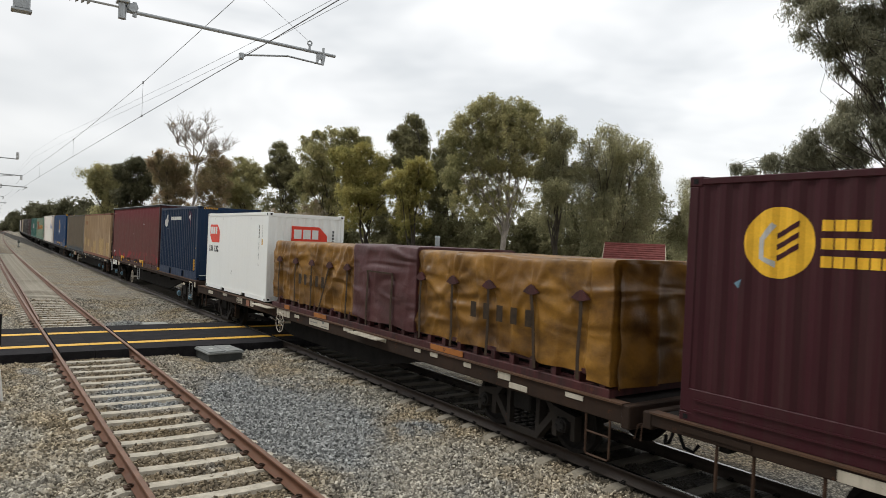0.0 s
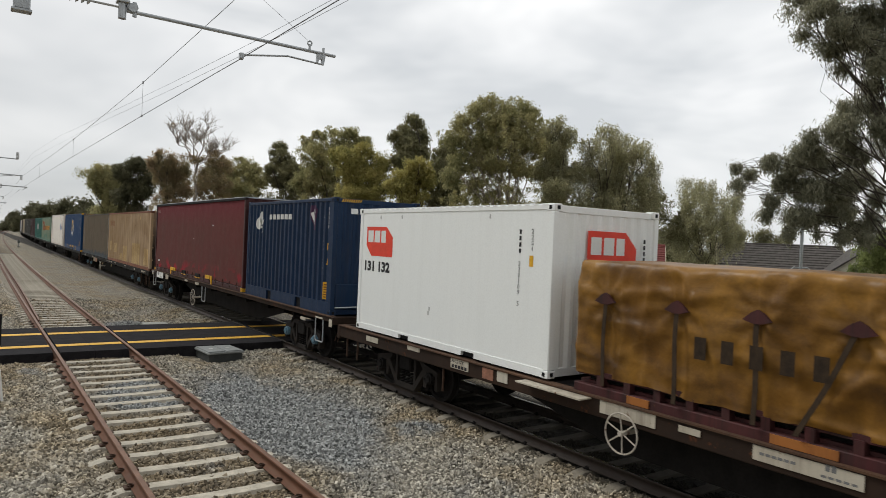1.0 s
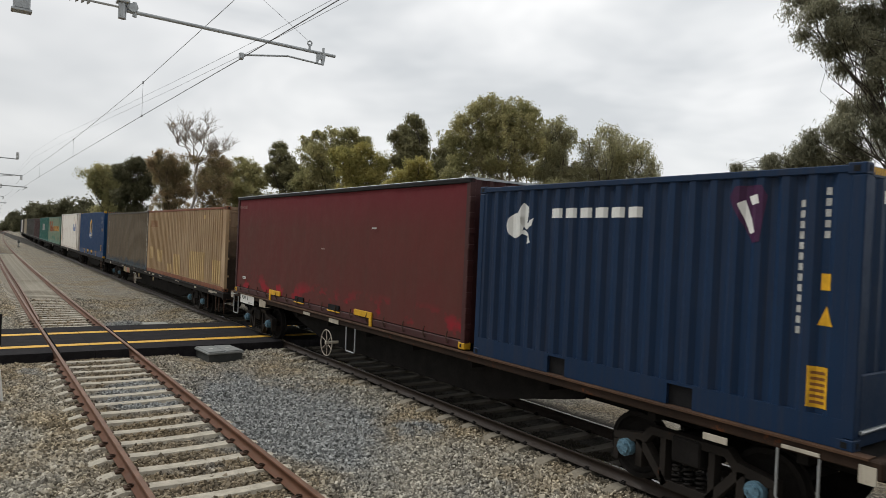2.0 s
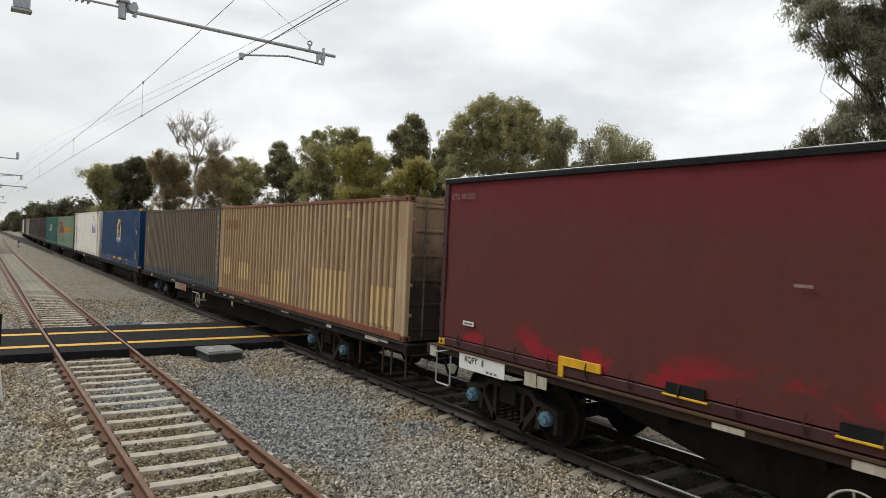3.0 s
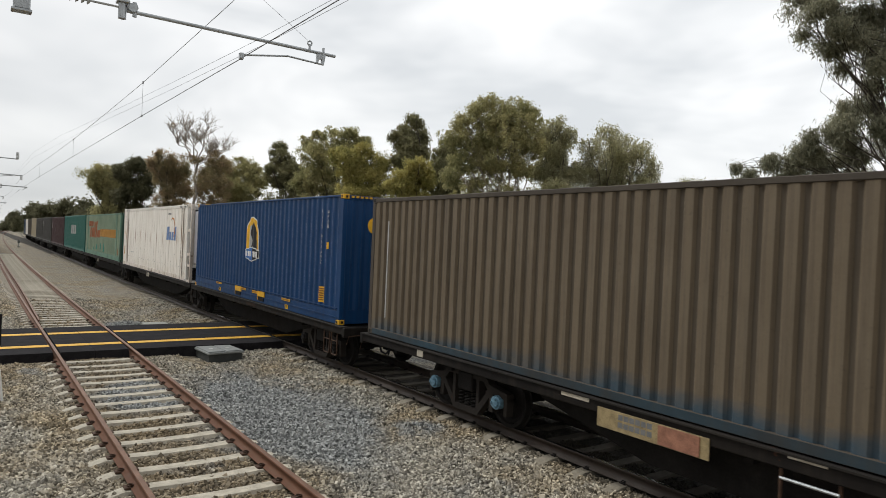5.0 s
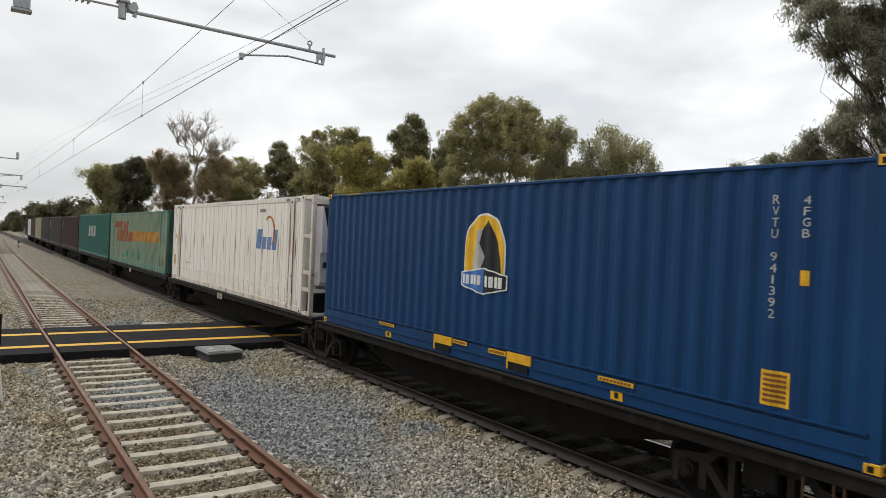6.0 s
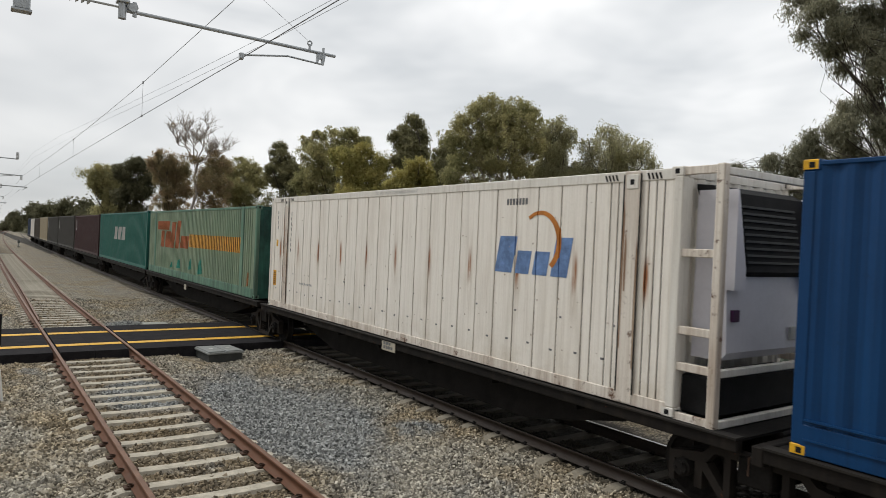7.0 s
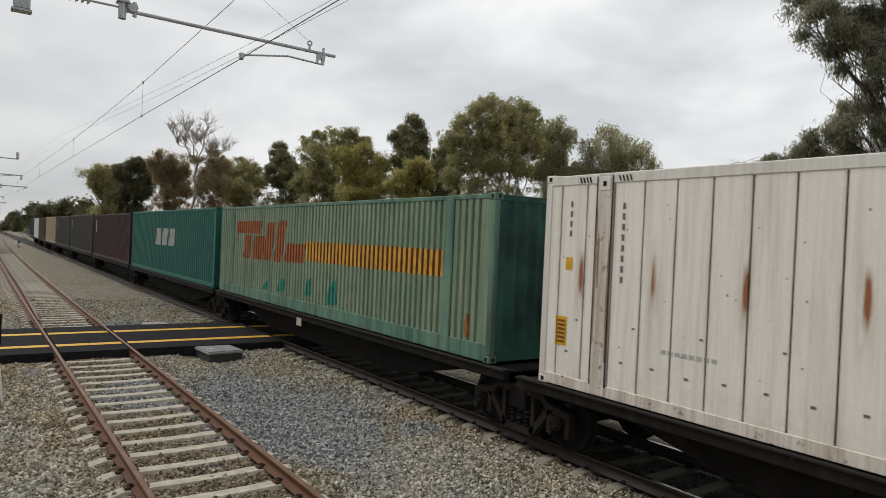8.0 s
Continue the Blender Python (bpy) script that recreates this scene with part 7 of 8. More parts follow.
# overhead line --------------------------------------------------------------
def insulator(bm, x, y, z, n, r=0.07, pitch=0.055, horizontal=False):
    for k in range(n):
        a = (x + k * pitch, y, z) if horizontal else (x, y, z - k * pitch)
        b = (x + k * pitch + pitch * 0.5, y, z) if horizontal else (x, y, z - k * pitch - pitch * 0.5)
        tube(bm, [a, b], [r, r * 0.55], 10)
    return bm


def overhead_mast():
    """Mast out of view to the west; its beam carries drop tubes, the registration boom and the steady arm."""
    c = thing("overhead_line_mast", "galvanised overhead line mast with registration boom", "overhead line mast", pose(0, 8.18, 0))
    part("mast", boxes((-1.62, -1.38, -0.12, 0.12, -0.5, 7.6), bev=0.01), M_galv, c)
    part("beam", boxes((-1.5, 1.5, -0.08, 0.08, 6.9, 7.1), bev=0.01), M_galv, c)
    part("drop_tube", tube(bmesh.new(), [(1.295, 0, 6.95), (1.295, 0, 5.335)], 0.042, 12), M_galv, c)
    bm = boxes((1.235, 1.36, -0.07, 0.07, 5.505, 5.53), (1.25, 1.34, -0.06, 0.06, 5.57, 5.59), (1.34, 1.44, -0.03, 0.03, 5.46, 5.52), bev=0.004)
    tube(bm, [(1.42, 0, 5.54), (1.42, 0, 5.38)], 0.022, 8)
    tube(bm, [(1.40, -0.05, 5.47), (1.40, 0.05, 5.47)], 0.05, 10)
    part("clamp", bm, M_galv, c)
    part("boom", tube(bmesh.new(), [(1.34, 0, 5.432), (3.86, 0, 5.415)], 0.021, 12), M_galv, c)
    bm = tube(bmesh.new(), [(3.5, 0, 5.40), (3.5, 0, 5.50)], 0.016, 8)
    pts = [(3.5 + 0.03 * math.cos(a), 0, 5.515 + 0.03 * math.sin(a)) for a in np.linspace(0, math.tau, 13)]
    tube(bm, pts, 0.010, 5)
    part("eye_bolt", bm, M_galv, c)
    bm = bmesh.new()
    prism(bm, [(3.60, 5.40), (3.72, 5.40), (3.70, 5.27), (3.67, 5.27), (3.67, 5.34), (3.63, 5.33), (3.62, 5.28), (3.60, 5.28)], 1, -0.02, 0.02)
    box(bm, 3.68, 3.70, -0.02, 0.02, 5.4, 5.49)
    bmesh.ops.recalc_face_normals(bm, faces=bm.faces[:])
    part("drop_bracket", bm, M_galv, c)
    part("steady_arm", tube(bmesh.new(), [(3.70, 0, 5.275), (3.21, 0, 5.295), (2.68, 0, 5.205), (2.60, 0, 5.205)], 0.012, 8), M_galv, c)
    part("contact_clip", boxes((2.60, 2.65, -0.03, 0.03, 5.14, 5.22), bev=0.006), M_galv, c)
    part("stay_wire", tube(bmesh.new(), [(3.5, 0, 5.53), (1.25, 0, 6.92)], 0.0022, 5), M_wire2, c)
    bm = boxes((0.285, 0.435, -0.06, 0.06, 5.215, 5.6), bev=0.01)
    box(bm, 0.27, 0.45, -0.07, 0.07, 5.195, 5.215)
    tube(bm, [(0.36, 0, 5.58), (0.36, 0, 6.92)], 0.03, 8)
    part("balance_weight", bm, M_galv, c, "grey hanging weight box")
    bm = insulator(bmesh.new(), 0.62, 0, 5.455, 7, 0.045, 0.055, True)
    tube(bm, [(0.36, 0, 5.455), (1.28, 0, 5.455)], 0.012, 6)
    part("insulator", bm, M_grey, c, "ribbed insulator")


def far_mast(y):
    c = thing("overhead_line_mast", "distant galvanised overhead line mast with three arms", "overhead line mast", pose(bend(y), y, 0), "overhead line masts")
    part("mast", boxes((-0.85, -0.6, -0.12, 0.12, -0.5, 7.9), bev=0.01), M_galv, c)
    for z, x in ((7.2, 2.35), (6.15, 2.62), (5.42, 2.9)):
        part("arm", tube(bmesh.new(), [(-0.62, 0, z + 0.05), (x, 0, z)], 0.035, 8), M_galv, c)
    part("brace", tube(bmesh.new(), [(-0.62, 0, 5.7), (2.1, 0, 6.13)], 0.025, 6), M_galv, c)
    part("insulator", insulator(bmesh.new(), 2.3, 0, 7.62, 7, 0.11, 0.06), M_grey, c)
    part("insulator", insulator(bmesh.new(), 2.55, 0, 6.15, 5, 0.09, 0.06), M_grey, c)
    part("steady_arm", tube(bmesh.new(), [(2.9, 0, 5.42), (2.62, 0, 5.22)], 0.02, 6), M_galv, c)


overhead_mast()
for y in (52.0, 96.0, 140.0, 190.0):
    far_mast(y)


def span(points, r, name, label, mat):
    bm = tube(bmesh.new(), points, r, 5)
    return tagged(part(name, bm, mat, None), label, "overhead wire")


def wires():
    cw = [(NEAR_X, -30, 5.15), (NEAR_X, 8.18, 5.15), (NEAR_X, 13.9, 5.195)] + [(NEAR_X + bend(y), y, 5.205 + 0.0045 * min(y - 14, 40)) for y in (25, 38, 52, 74, 96, 118, 140, 190, 250)]
    span(cw, 0.0055, "contact_wire", "thin dark contact wire above the near track", M_wire)
    ms = [(NEAR_X, -30, 6.1), (NEAR_X, 3, 6.15), (NEAR_X, 8.53, 5.95), (NEAR_X, 14.0, 5.83), (NEAR_X, 19.5, 5.80)] + [(NEAR_X + bend(y), y, z) for y, z in ((24.5, 5.80), (31, 5.85), (37.5, 5.94), (45, 6.03), (52, 6.15), (74, 5.8), (96, 6.15), (118, 5.8), (140, 6.15), (165, 5.8), (190, 6.15), (220, 5.85), (250, 6.15))]
    span(ms, 0.0046, "catenary_wire", "thin sagging catenary wire above the near track", M_wire)
    for y, z0, z1 in ((13.97, 5.195, 5.83), (24.6, 5.25, 5.80), (37.7, 5.31, 5.94)):
        x = NEAR_X + bend(y)
        d = tagged(part("dropper", tube(bmesh.new(), [(x, y, z0), (x, y, z1)], 0.003, 5), M_wire2, None), "thin dropper wire between contact and catenary wires", "overhead wire", "droppers")
        for z in (z0, z1):
            part("dropper_clip", boxes((x - 0.012, x + 0.012, y - 0.012, y + 0.012, z - 0.025, z + 0.025), bev=0.004), M_wire, d)
    for pts in ([(4.5, -30, 6.3), (4.5, 9.75, 6.73), (4.5, 12.9, 6.83), (4.5, 20.0, 7.16), (4.5, 31.0, 7.72), (4.5, 50.0, 8.75), (4.9, 78, 10.1), (6.0, 190, 11.5)],
                [(4.5, -30, 6.2), (4.5, 9.15, 6.57), (4.5, 12.5, 6.66), (4.5, 20.2, 6.98), (4.5, 30.5, 7.47), (4.5, 37.5, 7.77), (4.9, 78, 9.6), (6.0, 190, 11.0)]):
        span(pts, 0.0040, "feeder_wire", "thin grey feeder wire high over the line", M_wire2)


wires()


# vegetation -----------------------------------------------------------------
def leaf_cloud(rng, blobs, n, size, droop, clump, slim=False):
    """Leaves gathered in clumps through the blobs (x, y, z, rx, ry, rz, density), denser towards their skins."""
    vol = np.array([(b[3] * b[4] * b[5]) ** 0.75 * b[6] for b in blobs])
    per = 70
    nc = max(4, n // per)
    which = rng.choice(len(blobs), nc, p=vol / vol.sum())
    B = np.array(blobs)[which]
    d = rng.normal(size=(nc, 3))
    d /= np.linalg.norm(d, axis=1, keepdims=True)
    rad = rng.uniform(0.04, 1.0, nc) ** 0.45 * rng.uniform(0.75, 1.22, nc)
    cen = B[:, :3] + d * rad[:, None] * np.maximum(B[:, 3:6] - 0.35 * clump, 0.4 * B[:, 3:6])
    spread = clump * rng.uniform(0.35, 1.15, nc)
    idx = np.repeat(np.arange(nc), per)
    m = len(idx)
    out = rng.normal(size=(m, 3))
    out /= np.linalg.norm(out, axis=1, keepdims=True)
    # a clump is a cap of leaves on a spray, open underneath
    out[:, 2] = np.where((out[:, 2] < -0.2) & (rng.random(m) < 0.3), -out[:, 2], out[:, 2])
    pos = cen[idx] + out * (rng.uniform(0.1, 1.0, m) ** 0.55 * rng.uniform(0.8, 1.2, m) * spread[idx])[:, None] * np.array([1.0, 1.0, 0.8])
    pos[:, 2] -= droop * np.abs(rng.normal(size=m)) * 0.9
    face = out + np.array([0, 0, 0.35]) + rng.normal(size=(m, 3)) * 0.5
    face /= np.linalg.norm(face, axis=1, keepdims=True)
    ax = rng.normal(size=(m, 3))
    ax[:, 2] -= (1.3 if slim else 0.5) + 2.4 * droop
    ax -= face * np.sum(ax * face, axis=1, keepdims=True)
    ax /= np.linalg.norm(ax, axis=1, keepdims=True)
    sd = np.cross(ax, face)
    L = size * rng.uniform(0.6, 1.35, m)[:, None]
    W = L * (rng.uniform(0.15, 0.26, m) if slim else rng.uniform(0.30, 0.55, m))[:, None]
    v = np.stack([pos - ax * L * 0.5, pos + sd * W * 0.5 - ax * L * 0.1, pos + ax * L * 0.5, pos - sd * W * 0.5 - ax * L * 0.1], 1)
    if not slim:
        v = np.stack([pos - ax * L * 0.5 + sd * W * 0.5, pos + ax * L * 0.5, pos - ax * L * 0.4 - sd * W * 0.5], 1)
    return v.reshape(-1, 3), cen


def limb(bm, rng, a, b, r0, r1, wob=0.12, n=6):
    a, b = np.array(a, float), np.array(b, float)
    L = np.linalg.norm(b - a)
    pts, rr = [], []
    for k in range(n + 1):
        f = k / n
        q = a + (b - a) * f
        q[2] += 0.10 * L * math.sin(math.pi * f)
        if 0 < k < n:
            q = q + rng.normal(size=3) * wob * L / n
        pts.append(tuple(q))
        rr.append(r0 + (r1 - r0) * f)
    tube(bm, pts, rr, 6)
    return pts


def tree(label, x, y, blobs, leaves, size, leaf, bark, seed, trunk=0.22, droop=0.15, clump=0.6, hub=None, fork=0.35, twigs=3, bare=(), slim=False, name="tree", group="trees along the line"):
    """Tapered trunk, limbs out to every mass of leaves, twigs beyond, and a crown of separate leaves."""
    rng = np.random.default_rng(seed)
    z0 = bed(x, y) - 0.1
    t = thing(name, label, "tree", pose(x, y, z0), group)
    blobs = [(b[0], b[1], b[2] - z0, *b[3:]) for b in blobs]
    top = max(b[2] for b in blobs)
    hub = (hub[0], hub[1], hub[2] - z0) if hub else (0, 0, top * fork)
    bm = bmesh.new()
    stem = limb(bm, rng, (0, 0, 0), hub, trunk, trunk * 0.62, 0.12)
    hub = np.array(stem[-1])
    v, cen = leaf_cloud(rng, blobs, leaves, size, droop, clump, slim)
    for b in blobs:
        if b[6] < 0.5:
            continue
        c = np.array(b[:3])
        r = trunk * (0.10 + 0.14 * min(3, b[3]))
        pts = limb(bm, rng, hub - np.array([0, 0, rng.uniform(0, 0.25) * hub[2]]), c, r, r * 0.35, 0.22)
        near = cen[np.linalg.norm((cen - c) / np.array(b[3:6]), axis=1) < 1.15]
        for k in range(min(len(near), 5 + twigs * 3)):
            q = near[rng.integers(len(near))]
            limb(bm, rng, pts[rng.integers(3, 7)], q, r * 0.24, 0.006, 0.25, 4)
    for bx, by, bz, rad in bare:
        c = np.array((bx, by, bz - z0))
        pts = limb(bm, rng, hub, c, trunk * 0.42, trunk * 0.14, 0.25)
        for k in range(11):
            d = rng.normal(size=3)
            d[2] = abs(d[2]) + 0.7
            a = pts[rng.integers(3, 7)]
            q = np.array(a) + d / np.linalg.norm(d) * rad * rng.uniform(0.5, 1.0)
            p2 = limb(bm, rng, a, q, trunk * 0.14, 0.014, 0.25, 4)
            for j in range(12):
                d = rng.normal(size=3)
                d[2] = abs(d[2]) + 0.5
                limb(bm, rng, p2[rng.integers(1, 5)], np.array(p2[-1]) + d * rad * 0.25, 0.014, 0.006, 0.2, 3)
    part("trunk", bm, bark, t)
    ob = new("crown", quads_mesh("crown", v, np.arange(len(v)), leaf, 4 if slim else 3))
    ob.parent = t
    return t


def view_ray_point(u, depth):
    """Ground point on a ray of the camera's view: depth along the view axis, u times that depth to its right."""
    return 0.57363 * depth + 0.81904 * u * depth, 0.81904 * depth - 0.57363 * u * depth


def belt_tree(label, u, depth, masses, leaves, size, leaf, bark, seed, hub=None, bare=(), slim=False, **kw):
    """masses: (across, height above the eye, half width, half height, density) in metres, set round the trunk to fit
    the outline in the camera's view.
    """
    x, y = view_ray_point(u, depth)
    rng = random.Random(seed)
    def at(a, d=0.0):
        return a * 0.81904 + 0.57 * d, -a * 0.57363 + 0.82 * d
    blobs = [(*at(m[0], rng.uniform(-0.8, 0.8)), m[1] + 2.98, m[2] * 1.12, m[2] * 1.12, m[3] * 1.2, m[4] if len(m) > 4 else 1.0) for m in masses]
    if not slim:
        # thin leafage between the masses, down to the understorey
        solid = [m for m in masses if len(m) == 4]
        across, wide = sum(m[0] for m in solid) / len(solid), max(m[0] + m[2] for m in solid) - min(m[0] - m[2] for m in solid)
        low, high = min(m[1] - m[3] for m in solid), max(m[1] for m in solid)
        blobs.append((*at(across, 0.9), 3.04 + (low + high) / 2, wide * 0.36, wide * 0.36, (high - low) * 0.5, 0.40))
        blobs.append((*at(across, 0.9), 3.04 + low - 0.6, wide * 0.42, wide * 0.42, 1.5, 0.6))
    return tree(label, x, y, blobs, int(leaves * (1 if slim else 3.7)), size * (1 if slim else 0.66), leaf, bark, seed,
                hub=(*at(hub[0]), hub[1] + 3.04) if hub else None, bare=[(*at(b[0]), b[1] + 3.04, b[2]) for b in bare], slim=slim, **kw)


belt_tree("rounded bright green tree by the line", -0.498, 80,
          ((-1.03, 6.00, 1.74, 1.34), (0.62, 6.47, 1.47, 1.00), (-1.80, 5.09, 1.07, 0.87), (0.95, 4.88, 1.87, 1.47), (-0.14, 3.69, 1.20, 1.07)),
          9000, 0.40, M_leaf[0], M_barkdark, 100, trunk=0.2, clump=0.75)
belt_tree("dark dense gum tree behind the train", -0.459, 76,
          ((0.11, 7.27, 1.14, 0.83), (-1.13, 6.33, 1.27, 1.08), (1.04, 6.17, 1.02, 1.27), (-0.23, 4.40, 1.78, 1.27), (-1.46, 3.52, 1.14, 1.02)),
          9000, 0.38, M_leaf[7], M_barkdark, 101, trunk=0.2, clump=0.7)
belt_tree("brown-leaved gum tree with ragged top", -0.409, 69,
          ((-0.86, 7.63, 0.63, 0.69), (-1.75, 6.67, 0.81, 0.75), (0.14, 6.98, 1.04, 0.92), (-0.90, 5.67, 1.04, 0.92), (1.27, 6.23, 0.81, 1.15), (0.08, 4.21, 0.87, 0.69), (1.52, 4.22, 0.81, 0.92)),
          8000, 0.32, M_leaf[4], M_barkdark, 102, trunk=0.16, clump=0.55, fork=0.5)
belt_tree("tall half-dead gum with pale trunk and bare crown", -0.380, 66,
          ((2.34, 6.86, 1.43, 0.99), (3.46, 6.58, 0.77, 0.66), (1.24, 5.60, 0.99, 0.99), (0.91, 4.10, 0.83, 0.88), (2.82, 4.73, 1.43, 1.21), (0.52, 7.00, 1.10, 0.50, 0.50), (2.08, 7.95, 0.77, 0.39, 0.40), (1.75, 10.69, 0.44, 0.66, 0.10), (-1.09, 10.02, 0.88, 0.77, 0.08)),
          6500, 0.28, M_leaf[4], M_bark, 103, trunk=0.17, clump=0.5, fork=0.5, hub=(0.80, 6.58), bare=((-1.75, 9.50, 1.2), (-0.64, 9.90, 1.4), (1.67, 10.0, 1.4), (0.61, 9.2, 1.2), (3.10, 7.6, 1.4), (3.74, 8.1, 1.2), (-1.25, 8.7, 1.1)))
belt_tree("olive gum tree behind the train", -0.296, 70,
          ((-0.68, 7.40, 0.88, 0.82), (0.35, 6.62, 1.29, 0.88), (-1.46, 6.31, 1.05, 0.94), (-0.28, 4.73, 1.99, 1.40), (1.79, 5.64, 0.94, 0.82), (-1.89, 4.07, 1.17, 0.94)),
          9000, 0.34, M_leaf[0], M_barkdark, 104, clump=0.6)
belt_tree("thin-topped dark gum tree behind the train", -0.235, 63,
          ((-0.95, 8.39, 0.68, 0.47), (-0.39, 7.78, 0.58, 0.42), (-1.45, 7.79, 0.47, 0.37), (-0.45, 6.62, 1.16, 0.74), (0.68, 6.14, 1.05, 0.84), (-0.98, 5.34, 1.16, 0.95), (1.22, 4.48, 1.58, 1.05), (-1.59, 6.15, 0.63, 0.53)),
          9500, 0.30, M_leaf[2], M_barkdark, 105, clump=0.5, fork=0.45)
belt_tree("broad dull green gum tree behind the train", -0.164, 56,
          ((-2.35, 7.85, 0.75, 0.61), (-1.63, 8.53, 0.70, 0.52), (-0.33, 8.73, 0.75, 0.47), (0.84, 8.83, 1.03, 0.56), (2.08, 8.23, 0.84, 0.56), (-1.66, 6.94, 1.12, 0.84), (0.28, 7.50, 1.31, 0.94), (-1.12, 5.33, 1.59, 1.22), (-2.49, 4.47, 1.22, 0.94), (0.34, 3.99, 1.87, 1.03)),
          13000, 0.30, M_leaf[0], M_barkdark, 106, clump=0.5)
belt_tree("yellow-green gum tree behind the train", -0.112, 48,
          ((-1.81, 5.80, 1.12, 0.72), (-0.39, 6.23, 1.04, 0.68), (0.76, 5.67, 0.72, 0.64), (-1.04, 4.67, 1.53, 0.96), (0.33, 4.45, 1.04, 0.88), (1.49, 3.70, 0.72, 0.56), (-0.58, 3.21, 1.61, 0.72)),
          12500, 0.27, M_leaf[1], M_barkdark, 107, clump=0.45)
belt_tree("dark upright gum tree with dense crown", -0.048, 50,
          ((-0.04, 8.81, 0.71, 0.50), (-0.85, 8.23, 0.63, 0.50), (0.46, 7.87, 0.71, 0.67), (-0.52, 7.25, 1.00, 0.67), (0.35, 6.53, 0.84, 0.67), (-1.54, 7.66, 0.46, 0.38), (-0.75, 5.86, 1.09, 0.75)),
          11000, 0.27, M_leaf[2], M_barkdark, 108, clump=0.42)
belt_tree("low yellow-green tree below dark gums", -0.047, 44,
          ((0.20, 4.90, 0.81, 0.59), (-0.58, 4.24, 0.88, 0.66), (0.78, 4.12, 0.74, 0.66), (-1.22, 3.66, 0.74, 0.52), (-0.16, 2.97, 1.25, 0.74)),
          7000, 0.25, M_leaf[1], M_barkdark, 109, clump=0.4)
belt_tree("dark gum tree filling between taller gums", 0.004, 47,
          ((-0.26, 7.01, 0.51, 0.51), (-0.73, 6.20, 0.59, 0.59), (0.25, 6.05, 0.71, 0.71), (-0.56, 4.83, 1.02, 1.02), (0.37, 3.50, 0.94, 0.94), (-0.88, 3.17, 0.94, 0.86)),
          8500, 0.26, M_leaf[2], M_barkdark, 110, clump=0.42)
belt_tree("big spreading gum tree with pale trunk", 0.091, 40,
          ((-1.23, 8.44, 0.87, 0.57), (-0.01, 8.13, 0.80, 0.60), (1.05, 8.24, 0.74, 0.57), (-2.04, 7.94, 0.60, 0.43), (-2.68, 7.18, 0.87, 0.60), (-0.78, 7.26, 1.34, 0.74), (0.96, 7.24, 0.94, 0.67), (-3.30, 6.15, 0.87, 0.67), (-1.73, 6.05, 1.20, 0.74), (0.11, 6.06, 1.34, 0.80), (1.45, 5.99, 0.80, 0.67), (-2.68, 4.84, 0.94, 0.67), (-0.94, 4.82, 1.20, 0.60), (0.74, 4.76, 0.94, 0.67), (-3.30, 3.91, 0.74, 0.54), (-1.86, 3.77, 0.54, 0.40)),
          22000, 0.22, M_leaf[0], M_bark, 111, clump=0.42, trunk=0.2, fork=0.42, twigs=4)
belt_tree("pale thin-leaved gum tree behind the train", 0.166, 42,
          ((-0.29, 7.75, 0.70, 0.42), (-0.89, 7.06, 0.77, 0.63), (0.47, 7.19, 0.70, 0.56), (-0.22, 6.14, 1.19, 0.77), (-0.94, 4.95, 0.91, 0.70), (0.58, 4.84, 0.98, 0.84), (-0.10, 3.59, 1.19, 0.84)),
          11000, 0.23, M_leaf[3], M_barkdark, 112, clump=0.4, droop=0.3)
belt_tree("drooping grey-green pepper tree", 0.257, 41,
          ((-1.09, 7.25, 0.82, 0.48), (-0.02, 6.92, 0.82, 0.48), (-1.88, 6.49, 0.75, 0.62), (0.91, 6.21, 0.82, 0.55), (-0.31, 5.88, 1.30, 0.82), (1.81, 5.29, 0.51, 0.75), (-1.98, 4.95, 0.89, 0.82), (-0.59, 4.50, 1.23, 0.89), (1.20, 4.41, 1.03, 0.96), (2.22, 3.77, 0.45, 0.75), (-1.73, 3.18, 0.96, 0.89), (-0.00, 2.98, 1.23, 0.96), (1.56, 2.54, 0.89, 1.03), (-1.13, 1.39, 1.37, 0.96), (0.94, 1.07, 1.23, 0.82)),
          22000, 0.21, M_leaf[3], M_barkdark, 113, clump=0.4, droop=0.7)
belt_tree("dark filler gum behind the pepper tree", 0.242, 47,
          ((-2.98, 2.35, 1.41, 1.18), (-0.61, 2.06, 1.41, 1.02), (3.74, 3.28, 1.02, 0.94), (4.59, 1.82, 0.94, 1.02), (-4.92, 1.72, 1.02, 0.71)),
          9000, 0.27, M_leaf[2], M_barkdark, 114, clump=0.5)
belt_tree("small pale green drooping tree", 0.388, 46,
          ((-0.05, 4.42, 1.08, 0.77), (-1.40, 3.74, 1.00, 1.15), (1.38, 3.56, 1.00, 1.00), (0.05, 2.46, 1.92, 1.31), (-1.44, 1.43, 1.08, 1.15), (2.02, 1.51, 0.92, 1.15), (-1.23, 4.98, 0.62, 0.31)),
          10500, 0.21, M_leaf[3], M_barkdark, 115, clump=0.42, droop=0.45, trunk=0.12)
belt_tree("small dark tree far beyond roofs", 0.479, 66,
          ((-0.13, 2.30, 0.99, 0.50), (-1.05, 1.92, 0.88, 0.50), (2.23, 2.51, 0.66, 0.55), (1.43, 2.03, 0.88, 0.55), (0.62, 1.61, 1.66, 0.55)),
          2400, 0.28, M_leaf[2], M_barkdark, 116, trunk=0.1)
